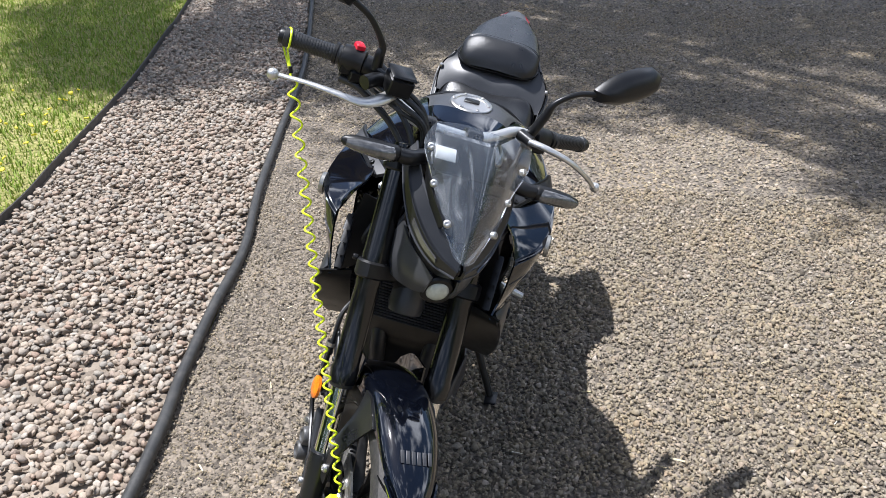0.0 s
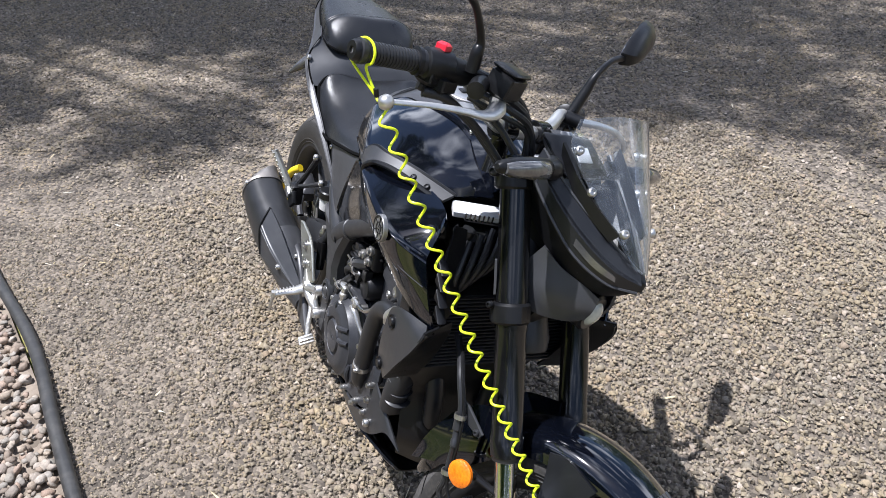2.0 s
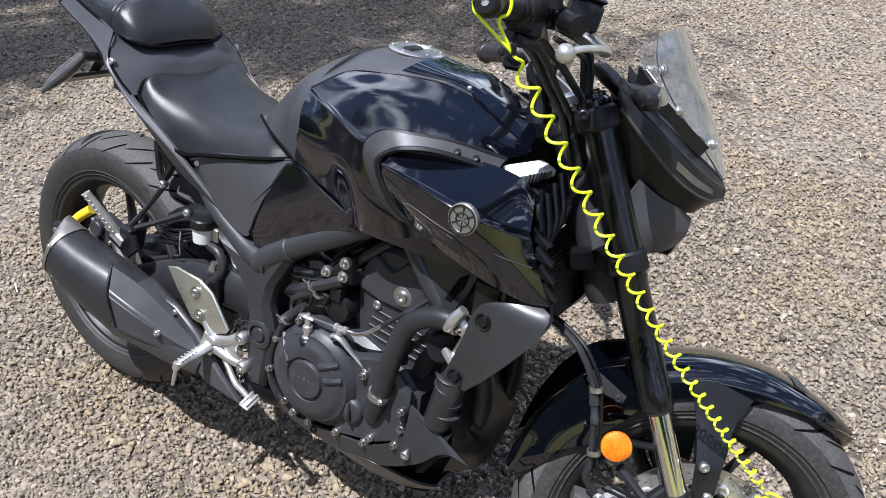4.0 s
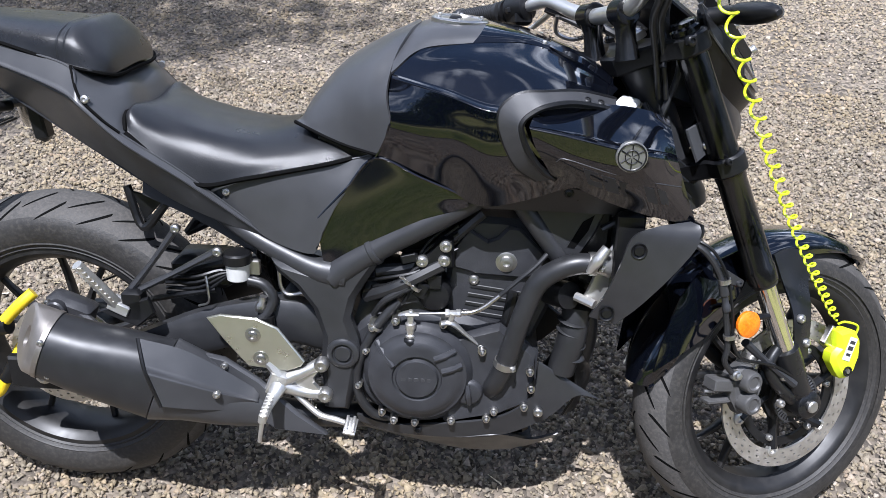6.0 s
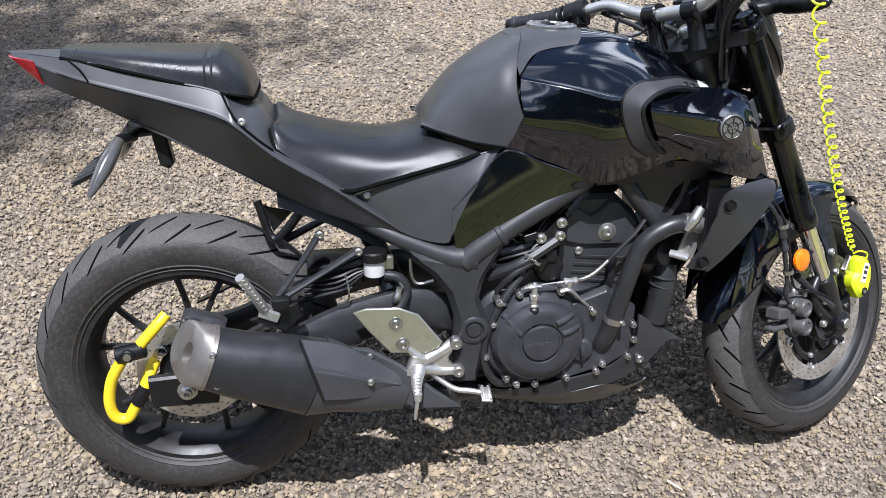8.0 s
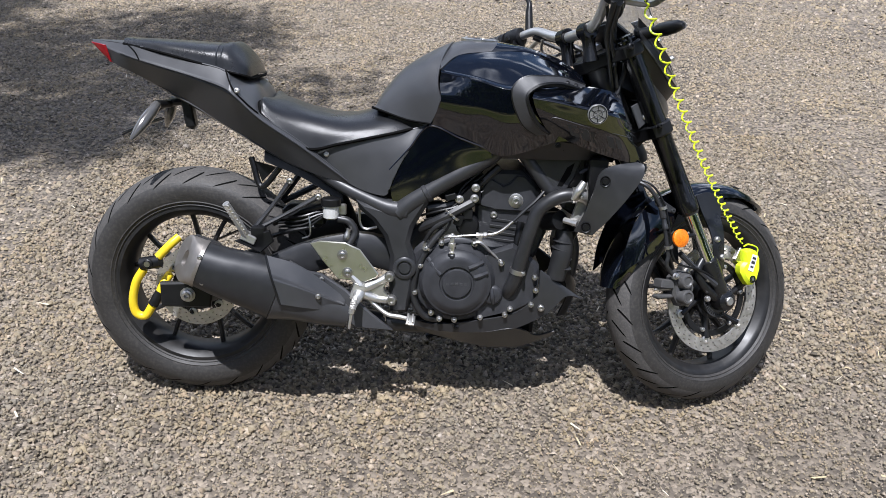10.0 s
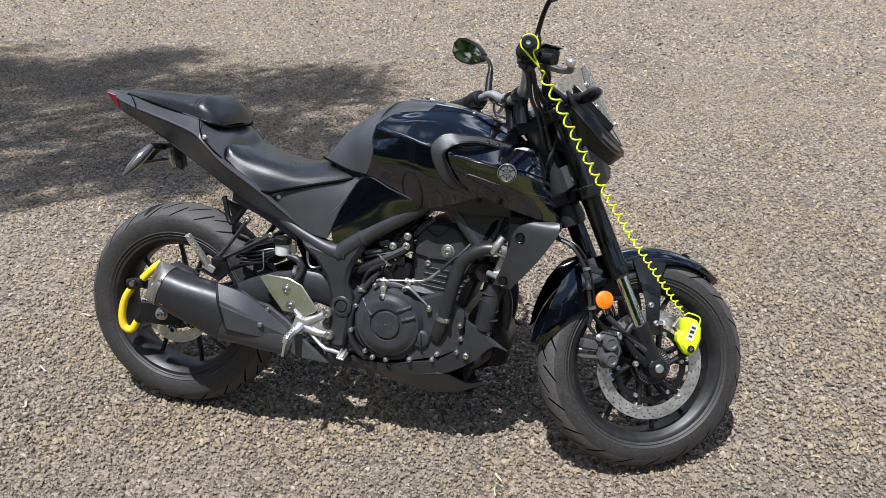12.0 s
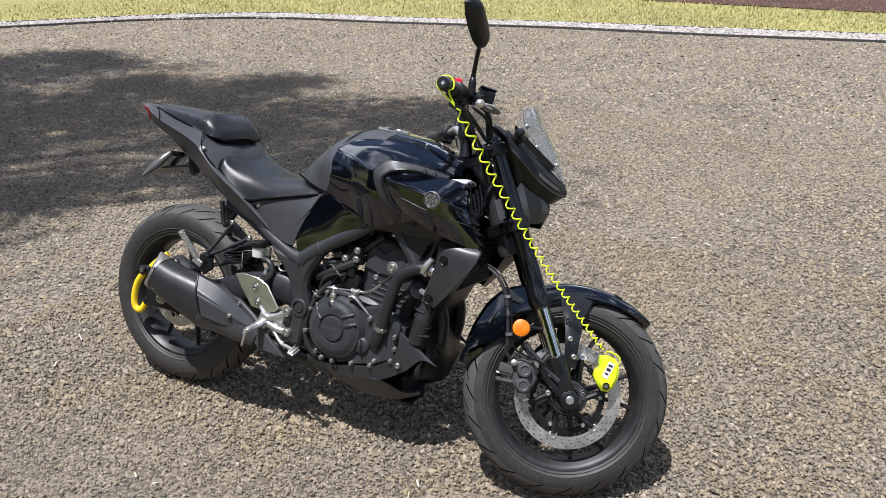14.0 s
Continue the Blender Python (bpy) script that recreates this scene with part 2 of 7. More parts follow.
m_projector = material("projector_glass", (0.46, 0.48, 0.42), 0.10, 0.0, coat=1.0, vary=0.3, scale=80)
m_indicator = material("grey_indicator_lens", (0.11, 0.108, 0.105), 0.16, 0.3, coat=1.0, vary=0.5, scale=120)
# pale base under slightly lowered transmission paints in a sheen of reflected sky
m_screen = material("smoked_clear_screen", (0.78, 0.82, 0.86), 0.03, vary=0.05, rough_vary=0.01, Transmission_Weight=0.972, IOR=1.5)


# ---- building helpers ----
def spline(points, n):
    """n points evenly in parameter along a smooth curve through the given ones."""
    q = np.array(points, float)
    if len(q) == 2:
        s = np.linspace(0, 1, n)[:, None]
        return q[0] * (1 - s) + q[1] * s
    q = np.vstack([2 * q[0] - q[1], q, 2 * q[-1] - q[-2]])
    out = []
    for u in np.linspace(0, len(q) - 3, n):
        i = min(int(u), len(q) - 4)
        f = u - i
        a, b, c, d = q[i : i + 4]
        out.append(0.5 * (2 * b + (c - a) * f + (2 * a - 5 * b + 4 * c - d) * f * f + (3 * b - a - 3 * c + d) * f**3))
    return np.array(out)


class Shape:
    """Vertices and faces that become one mesh."""

    def __init__(self):
        self.v, self.f = [], []

    def add(self, verts, faces):
        k = len(self.v)
        self.v += [tuple(map(float, p)) for p in verts]
        self.f += [tuple(i + k for i in face) for face in faces]
        return self

    def grid(self, rows, closed_u=False, closed_v=False, caps=False):
        rows = np.asarray(rows, float)
        nu, nv = rows.shape[:2]
        faces = []
        for i in range(nu if closed_u else nu - 1):
            for j in range(nv if closed_v else nv - 1):
                a, b = i * nv + j, i * nv + (j + 1) % nv
                c, d = ((i + 1) % nu) * nv + (j + 1) % nv, ((i + 1) % nu) * nv + j
                faces.append((a, b, c, d))
        if caps:
            faces += [tuple(range(nv))[::-1], tuple((nu - 1) * nv + j for j in range(nv))]
        return self.add(rows.reshape(-1, 3), faces)

    def tube(self, points, radius, n=0, sides=10, flat=1.0):
        """A pipe through points; radius a number or one for each point; flat: its height over its width."""
        pts = spline(points, n or max(2, (len(points) - 1) * 6 + 1))
        rad = np.interp(np.linspace(0, 1, len(pts)), np.linspace(0, 1, len(np.atleast_1d(radius))), np.atleast_1d(radius)) if np.ndim(radius) else np.full(len(pts), radius)
        tan = np.gradient(pts, axis=0)
        tan /= np.linalg.norm(tan, axis=1)[:, None] + 1e-12
        side = np.cross(tan[0], (0, 0, 1) if abs(tan[0][2]) < 0.9 else (1, 0, 0))
        rows = []
        for p, t, r in zip(pts, tan, rad):
            side = side - t * (side @ t)
            side /= np.linalg.norm(side)
            up = np.cross(side, t)
            rows.append([p + r * (math.cos(a) * side + flat * math.sin(a) * up) for a in np.linspace(0, 2 * math.pi, sides, endpoint=False)])
        return self.grid(rows, closed_v=True, caps=True)

    def lathe(self, origin, axis, profile, sides=32, ring=False):
        """A turned piece: profile of (distance along the axis, radius)."""
        o, k = np.array(origin, float), np.array(axis, float)
        k /= np.linalg.norm(k)
        e = np.cross(k, (0, 0, 1) if abs(k[2]) < 0.9 else (1, 0, 0))
        e /= np.linalg.norm(e)
        g = np.cross(k, e)
        rows = [[o + k * h + r * (math.cos(a) * e + math.sin(a) * g) for a in np.linspace(0, 2 * math.pi, sides, endpoint=False)] for h, r in profile]
        return self.grid(rows, closed_v=True, closed_u=ring, caps=not ring)

    def bolt(self, at, axis, r=0.007, h=0.006):
        """A domed cap screw with a socket."""
        return self.lathe(at, axis, [(-0.004, r), (h * 0.55, r), (h * 0.9, r * 0.8), (h, r * 0.5), (h * 0.5, r * 0.42), (h * 0.45, 0.0004)], 10)

    def sheet(self, rows, thick=0.004, nu=24, nv=10, inward=None, mirror=False):
        """A smooth shell through rows of control points, with a thickness and closed rims."""
        rows = [spline(r, nv) for r in rows]
        g = np.array([spline([r[j] for r in rows], nu) for j in range(nv)]).transpose(1, 0, 2)
        du, dv = np.gradient(g, axis=0), np.gradient(g, axis=1)
        nrm = np.cross(du, dv)
        nrm /= np.linalg.norm(nrm, axis=2)[:, :, None] + 1e-9
        mid = g.reshape(-1, 3).mean(0)
        toward = np.array(inward if inward is not None else (mid[0], 0, mid[2] - 0.1))
        if ((toward - g) * nrm).sum() > 0:
            nrm = -nrm
        back = g - nrm * thick
        # a rounded lip: rim pulled in by a little
        nu, nv = g.shape[:2]
        verts = np.concatenate([g.reshape(-1, 3), back.reshape(-1, 3)])
        k = nu * nv
        faces = []
        for i in range(nu - 1):
            for j in range(nv - 1):
                a, b, c, d = i * nv + j, i * nv + j + 1, (i + 1) * nv + j + 1, (i + 1) * nv + j
                faces += [(a, b, c, d), (a + k, d + k, c + k, b + k)]
        rim = [(0, j) for j in range(nv)] + [(i, nv - 1) for i in range(1, nu)] + [(nu - 1, j) for j in range(nv - 2, -1, -1)] + [(i, 0) for i in range(nu - 2, 0, -1)]
        ids = [i * nv + j for i, j in rim]
        for a, b in zip(ids, ids[1:] + ids[:1]):
            faces.append((b, a, a + k, b + k))
        self.add(verts, faces)
        if mirror:
            self.add(verts * (1, -1, 1), [f[::-1] for f in faces])
        return self

    def prism(self, outline, y0, y1, bevel=0.003, axis="y"):
        """An outline in x and z, drawn out from y0 to y1, with chamfered edges."""
        o = np.array(outline, float)
        c = o.mean(0)
        s, e = min(y0, y1), max(y0, y1)
        prev, nxt = np.roll(o, 1, 0), np.roll(o, -1, 0)
        t = (nxt - prev) / (np.linalg.norm(nxt - prev, axis=1)[:, None] + 1e-9)
        nin = np.stack([-t[:, 1], t[:, 0]], 1)
        area = 0.5 * (o[:, 0] * nxt[:, 1] - nxt[:, 0] * o[:, 1]).sum()
        inn = o + nin * bevel * (1 if area > 0 else -1)
        rows = []
        for pts, y in ((inn, s), (o, s + bevel), (o, e - bevel), (inn, e)):
            rows.append([(p[0], y, p[1]) if axis == "y" else (p[0], p[1], y) for p in pts])
        return self.grid(rows, closed_v=True, caps=True)

    def box(self, centre, size, m=None, bevel=0.004):
        x, y, z = (v / 2 for v in size)
        b = min(bevel, x * 0.9, y * 0.9, z * 0.9)
        rows = []
        for zz, k in ((-z, b), (-z + b, 0), (z - b, 0), (z, b)):
            X, Y = x - k, y - k
            rows.append([(X - b * 0.4, -Y, zz), (X, -Y + b * 0.4, zz), (X, Y - b * 0.4, zz), (X - b * 0.4, Y, zz), (-X + b * 0.4, Y, zz), (-X, Y - b * 0.4, zz), (-X, -Y + b * 0.4, zz), (-X + b * 0.4, -Y, zz)])
        r = np.array(rows).reshape(-1, 3)
        if m is not None:
            r = np.array([m @ Vector(p) for p in r])
        r = r + np.array(centre)
        return self.grid(r.reshape(4, 8, 3), closed_v=True, caps=True)

    def loop_block(self, rings):
        """A solid lofted through closed rings of equal count."""
        return self.grid(rings, closed_v=True, caps=True)

    def mesh(self, name, smooth=40.0):
        me = bpy.data.meshes.new(name)
        me.from_pydata(self.v, [], self.f)
        bm = bmesh.new()
        bm.from_mesh(me)
        bmesh.ops.remove_doubles(bm, verts=bm.verts, dist=1e-6)
        bmesh.ops.recalc_face_normals(bm, faces=bm.faces)
        for f in bm.faces:
            f.smooth = True
        for e in bm.edges:
            if len(e.link_faces) == 2 and e.calc_face_angle(0) > radians(smooth):
                e.smooth = False
        bm.to_mesh(me)
        bm.free()
        return me


def part(name, shape, mat, parent=None, label="", m=None, smooth=40.0):
    ob = new(name, shape.mesh(name, smooth))
    ob.data.materials.append(mat)
    if parent is not None:
        ob.parent = parent
    if m is not None:
        ob.matrix_local = m
    return tagged(ob, label)


def flipped(shape):
    out = Shape()
    out.v, out.f = [(x, -y, z) for x, y, z in shape.v], [g[::-1] for g in shape.f]
    return out


def scattered(name, verts, faces, mat):
    me = bpy.data.meshes.new(name)
    nv, nf, k = len(verts), len(faces), faces.shape[1]
    me.vertices.add(nv)
    me.vertices.foreach_set("co", np.ascontiguousarray(verts, np.float32).ravel())
    me.loops.add(nf * k)
    me.loops.foreach_set("vertex_index", np.ascontiguousarray(faces, np.int32).ravel())
    me.polygons.add(nf)
    me.polygons.foreach_set("loop_start", np.arange(0, nf * k, k, dtype=np.int32))
    me.update(calc_edges=True)
    me.validate()
    me.materials.append(mat)
    return new(name, me)


rng = np.random.default_rng(7)


def turns(n, tilt=0.6):
    """n random rotation matrices: any heading, leaning by about tilt."""
    a, b, c = rng.uniform(0, 2 * np.pi, n), rng.normal(0, tilt, n), rng.normal(0, tilt, n)
    ca, sa, cb, sb, cc, sc = np.cos(a), np.sin(a), np.cos(b), np.sin(b), np.cos(c), np.sin(c)
    z, o = np.zeros(n), np.ones(n)
    ra = np.stack([ca, -sa, z, sa, ca, z, z, z, o], 1).reshape(n, 3, 3)
    rb = np.stack([o, z, z, z, cb, -sb, z, sb, cb], 1).reshape(n, 3, 3)
    rc = np.stack([cc, z, sc, z, o, z, -sc, z, cc], 1).reshape(n, 3, 3)
    return ra @ rb @ rc


def litter(centres, base, faces, size, flat, tilt, jag, slim=0.55):
    """Copies of a small solid at the centres, each with its own size, lean and uneven corners."""
    n = len(centres)
    s = size[:, None, None] * np.stack([np.ones(n), rng.uniform(slim, 1.0, n), rng.uniform(*flat, n)], 1)[:, None, :]
    v = base[None] * (1 + rng.uniform(-jag, jag, (n, len(base), 1))) + rng.uniform(-jag, jag, (n, len(base), 3)) * 0.3
    v = np.einsum("nij,nkj->nki", turns(n, tilt), v * s) + centres[:, None, :]
    f = faces[None] + (np.arange(n) * len(base))[:, None, None]
    return v.reshape(-1, 3), f.reshape(-1, faces.shape[1])

# ---- the ground ----
EDGE = np.array([(-14.0, -5.2), (-9.0, -3.6), (-6.0, -2.62), (-4.12, -1.99), (-2.52, -1.49), (-1.39, -1.22), (-0.62, -1.03), (-0.10, -0.88), (0.33, -0.81), (0.70, -0.745), (1.17, -0.64), (2.6, -0.42), (6.0, 0.1), (8.0, 0.4)])
LAWN = np.array([(-9.0, -4.9), (-4.25, -3.22), (-3.41, -2.95), (-2.13, -2.54), (-0.84, -2.21), (-0.2, -2.06), (1.2, -1.9), (6.0, -1.3)])
FAR = np.array([(-14.0, 1.5), (-10.2, 3.6), (-8.45, 5.64), (-7.34, 7.1), (-6.3, 7.95), (-5.5, 8.3), (-3.93, 8.6), (-1.76, 9.2), (0.28, 9.5), (2.39, 9.95), (8.0, 11.0)])
FAR_OUT = FAR + np.array([(-0.5, 0.4), (-0.5, 0.35), (-0.45, 0.38), (-0.36, 0.4), (-0.32, 0.5), (-0.25, 0.55), (-0.2, 0.55), (-0.12, 0.6), (-0.1, 0.72), (0, 0.72), (0, 0.75)])


def line_at(line, x):
    return np.interp(x, line[:, 0], line[:, 1])


def flat_strip(name, a, b, z, mat, label, category, n=100):
    pa, pb = spline(np.c_[a, np.full(len(a), z)], n), spline(np.c_[b, np.full(len(b), z)], n)
    s = Shape().grid([np.linspace(p, q, 3) for p, q in zip(pa, pb)])
    ob = part(name, s, mat)
    return tagged(ob, label, category, kind="structure")


g = Shape().grid([[(x, y, -0.03) for x in (-600, -60, 0, 60, 600)] for y in (-600, -60, 0, 60, 600)])
tagged(part("ground", g, m_lawn), "patchy green and straw-dry mown lawn", "lawn", kind="structure")
xs = np.linspace(-40.0, 30.0, 76)
ROAD_EDGE, ROAD_FAR = np.vstack([(-40.0, -13.6), EDGE, (30.0, 3.7)]), np.vstack([(-40.0, -6.0), FAR, (30.0, 15.0)])
flat_strip("gravel_road", np.c_[xs, line_at(ROAD_EDGE, xs)], np.c_[xs, line_at(ROAD_FAR, xs)], -0.009, m_gravel, "grey-brown crushed gravel drive", "gravel drive", 160)
flat_strip("pebble_bed", np.vstack([(-40.0, -15.4), LAWN, (30.0, 2.0)]), np.vstack([(-40.0, -13.6), EDGE[[1, 3, 4, 5, 6, 8, 10, 12]], (30.0, 3.7)]), -0.012, m_pebble_bed, "bed of rounded tan and grey pebbles beside the drive", "pebble bed")
flat_strip("pebble_border", FAR, FAR_OUT, 0.002, m_border_bed, "pale pebble border along the far lawn", "pebble border")

CHIP = np.array([(-0.5, -0.42, -0.5), (0.55, -0.35, -0.5), (0.05, 0.55, -0.5), (-0.42, -0.30, 0.5), (0.46, -0.34, 0.5), (-0.02, 0.46, 0.5)])
CHIP_F = np.array([(3, 4, 5), (0, 1, 4), (0, 4, 3), (1, 2, 5), (1, 5, 4), (2, 0, 3), (2, 3, 5)])

SHARD = np.array([(-0.5, -0.42, -0.4), (0.55, -0.38, -0.4), (0.42, 0.50, -0.4), (-0.46, 0.40, -0.4), (0.08, -0.05, 0.5)])
SHARD_F = np.array([(0, 1, 4), (1, 2, 4), (2, 3, 4), (3, 0, 4)])


def inside_drive(p):
    return (p[:, 1] > line_at(EDGE, p[:, 0]) + 0.02) & (p[:, 1] < line_at(FAR, p[:, 0]) - 0.05)


def zone(p, box, soft):
    """How far points lie inside a box, blurred so that one size of stone fades into the next."""
    d = np.minimum.reduce([p[:, 0] - box[0], box[1] - p[:, 0], p[:, 1] - box[2], box[3] - p[:, 1]])
    return d > rng.uniform(-soft, soft, len(p))


def chips(n, box, small, large, base=CHIP, faces=CHIP_F, inner=None):
    p = np.c_[rng.uniform(box[0], box[1], n), rng.uniform(box[2], box[3], n), rng.uniform(-0.007, 0.002, n)]
    keep = inside_drive(p)
    if inner is not None:
        keep &= ~zone(p, inner, 0.5)
    p = p[keep & zone(p, box, 0.5)]
    size = small + (large - small) * rng.beta(1.3, 2.6, len(p))
    # the trodden strip beside the pipe holds finer grit
    strip = np.clip((p[:, 1] - line_at(EDGE, p[:, 0]) - 0.30) / 0.35, 0, 1)
    size *= np.where(p[:, 0] > -1.6, 0.60 + 0.40 * strip, 1.0)
    return litter(p, base, faces, size, (0.26, 0.55) if base is CHIP else (0.40, 0.75), 0.30, 0.36)


NEAR, MIDDLE, WHOLE = (-0.9, 2.5, -1.5, 2.0), (-4.6, 3.6, -2.8, 4.8), (-8.8, 6.0, -3.4, 10.4)
for n, box, small, large, base, faces, inner in ((130000, NEAR, 0.0055, 0.0180, CHIP, CHIP_F, None), (9000, NEAR, 0.016, 0.028, CHIP, CHIP_F, None), (235000, MIDDLE, 0.0075, 0.0235, SHARD, SHARD_F, NEAR), (150000, WHOLE, 0.015, 0.042, SHARD, SHARD_F, MIDDLE)):
    v, f = chips(n, box, small, large, base, faces, inner)
    tagged(scattered("gravel", v, f, m_chip), "loose angular grey and tan gravel chips", "gravel", kind="stuff")


def ball(level=1):
    bm = bmesh.new()
    bmesh.ops.create_icosphere(bm, subdivisions=level, radius=0.5)
    v = np.array([p.co[:] for p in bm.verts])
    f = np.array([[p.index for p in q.verts] for q in bm.faces])
    bm.free()
    return v, f


BALL, BALL_F = ball(2)


def pebbles(name, n, box, small, large, base, faces):
    p = np.c_[rng.uniform(box[0], box[1], n), rng.uniform(box[2], box[3], n), np.zeros(n)]
    p = p[(p[:, 1] > line_at(LAWN, p[:, 0]) + 0.03) & (p[:, 1] < line_at(EDGE, p[:, 0]) - 0.03)]
    size = small + (large - small) * rng.beta(1.6, 2.2, len(p))
    p[:, 2] = rng.uniform(-0.008, 0.010, len(p))
    ob = scattered(name, *litter(p, base, faces, size, (0.42, 0.74), 0.4, 0.17, 0.68), m_pebble)
    return tagged(ob, "rounded tan, pink and grey river pebbles", "pebbles", kind="stuff")


SMALL_BALL, SMALL_BALL_F = ball(1)
pebbles("pebbles", 19500, (-1.3, 2.5, -2.4, -0.3), 0.013, 0.040, BALL, BALL_F)
pebbles("pebbles", 28000, (-5.2, -1.3, -3.8, -1.1), 0.016, 0.044, SMALL_BALL, SMALL_BALL_F)

# pipe laid between gravel and pebbles
s = Shape().tube([(x, y, 0.017 + 0.004 * math.sin(7 * x)) for x, y in EDGE[1:-1]], 0.0185, n=150, sides=12)
pipe = tagged(part("irrigation_pipe", s, m_hose), "black poly irrigation pipe lying along the gravel edge", "pipe")


def edging(line, z, h, label):
    pts = spline(np.c_[line, np.full(len(line), z)], 90)
    d = np.gradient(pts, axis=0)
    n = np.stack([-d[:, 1], d[:, 0], 0 * d[:, 0]], 1)
    n /= np.linalg.norm(n, axis=1)[:, None]
    rows = [[p - 0.004 * k - (0, 0, 0.05), p - 0.004 * k + (0, 0, h), p + (0, 0, h + 0.004), p + 0.004 * k + (0, 0, h), p + 0.004 * k - (0, 0, 0.05)] for p, k in zip(pts, n)]
    ob = part("garden_edging", Shape().grid(rows, closed_v=True, caps=True), m_edging)
    return tagged(ob, label, "edging", kind="structure")


edging(np.vstack([LAWN, (30.0, 2.0)]), 0.0, 0.03, "low black plastic edging between pebbles and lawn")
edging(FAR, 0.0, 0.022, "black edging strip along the far side of the drive")
edging(FAR_OUT, 0.0, 0.014, "black edging strip along the far lawn")

# ---- the motorcycle: x ahead of the rear axle, y to its left, z up; then leaned onto its stand ----
LEAN, STEER_ANGLE, RAKE = 14.0, 25.0, 25.0
BIKE = pose(0.015, -0.044, 0, -LEAN, 0, 0)
bike = new("motorcycle")
bike.empty_display_size = 0.2
bike.matrix_world = BIKE
tagged(bike, "black naked motorcycle leaning on its side stand, bars turned", "motorcycle")
HEAD = Vector((1.475, 0, 0))
AXIS = Vector((-math.sin(radians(RAKE)), 0, math.cos(radians(RAKE))))
STEER = Matrix.Translation(HEAD) @ Matrix.Rotation(radians(STEER_ANGLE), 4, AXIS) @ Matrix.Translation(-HEAD)
R_AXLE, F_AXLE = np.array((0.0, 0.0, 0.312)), np.array((1.38, 0.0, 0.291))


def polar(centre, r, a, y):
    return (centre[0] + r * math.cos(a), centre[1] + y, centre[2] + r * math.sin(a))


def groove(r_out, width, side, inner):
    """One sweeping near-black strip laid on the tread about the wheel's centre, painted as a groove's shade."""
    hw, rows = width / 2, []
    a0, a1 = (5, 42) if inner else (28, 68)
    for u in np.linspace(0, 1, 9):
        b, th = radians(a0 + (a1 - a0) * u), 0.17 * u**1.4 + (0.0 if inner else 0.05)
        w = 0.0040 * math.sqrt(max(0.02, 1 - (2 * u - 1) ** 4))
        r, y = r_out - 0.055 + 0.055 * math.cos(b) + 0.0004, side * hw * math.sin(b)
        rows.append([(rr * math.cos(th + d), y, rr * math.sin(th + d)) for d, rr in ((-w / r, r), (0.0, r + 0.0001), (w / r, r))])
    s = Shape().grid(rows)
    data = s.mesh("tread_groove_shade")
    data.materials.append(m_recess_shade)
    return side, inner, data


def tyre(centre, r_out, width, r_rim, steps):
    """A radial tyre: smooth rounded crown, sidewalls and beads; its slanted grooves are dark strips laid on top."""
    hw = width / 2
    prof = [(hw * 0.72, r_rim - 0.004), (hw * 0.84, r_rim + 0.004), (hw * 0.885, r_rim + 0.0065), (hw * 0.865, r_rim + 0.009), (hw * 0.915, r_rim + 0.014), (hw * 0.94, r_rim + 0.0155), (hw * 0.925, r_rim + 0.018), (hw * 0.985, r_rim + 0.03), (hw * 1.0, r_out - 0.055)]
    crown = [(hw * math.sin(a), r_out - 0.055 + 0.055 * math.cos(a)) for a in np.linspace(math.radians(78), math.radians(-78), 31)]
    prof = prof + crown + [(-y, r) for y, r in prof[::-1]]
    rows = []
    for i in range(steps):
        a = 2 * math.pi * i / steps
        row = []
        for y, r in prof:
            row.append(polar(centre, r, a, y))
        rows.append(row)
    return Shape().grid(rows, closed_u=True, closed_v=True)


def rim(centre, r_rim, width, r_hub):
    hw = width / 2
    prof = [(hw, r_rim + 0.004), (hw, r_rim - 0.006), (hw * 0.86, r_rim - 0.014), (hw * 0.55, r_rim - 0.026), (-hw * 0.55, r_rim - 0.026), (-hw * 0.86, r_rim - 0.014), (-hw, r_rim - 0.006), (-hw, r_rim + 0.004), (-hw * 0.8, r_rim - 0.002), (hw * 0.8, r_rim - 0.002)]
    return Shape().lathe(centre, (0, 1, 0), prof, 96, ring=True)


def spoke(centre, a, lean, r0, r1):
    """One cast spoke: wide and deep at the hub, slim and curved towards the rim."""
    rows = []
    for k in np.linspace(0, 1, 7):
        r = r0 + (r1 - r0) * k
        b = a + lean * k**1.3
        w, d = 0.017 - 0.006 * math.sin(k * 2.2), 0.030 - 0.017 * k
        c = np.array(polar(centre, r, b, 0))
        t = np.array((-math.sin(b), 0, math.cos(b)))
        y = np.array((0, 1, 0))
        rows.append([c + t * w * u * 0.5 + y * d * s * 0.5 for u, s in ((0.6, 1), (1, 0.6), (1, -0.6), (0.6, -1), (-0.6, -1), (-1, -0.6), (-1, 0.6), (-0.6, 1))])
    return Shape().grid(rows, closed_v=True, caps=True)


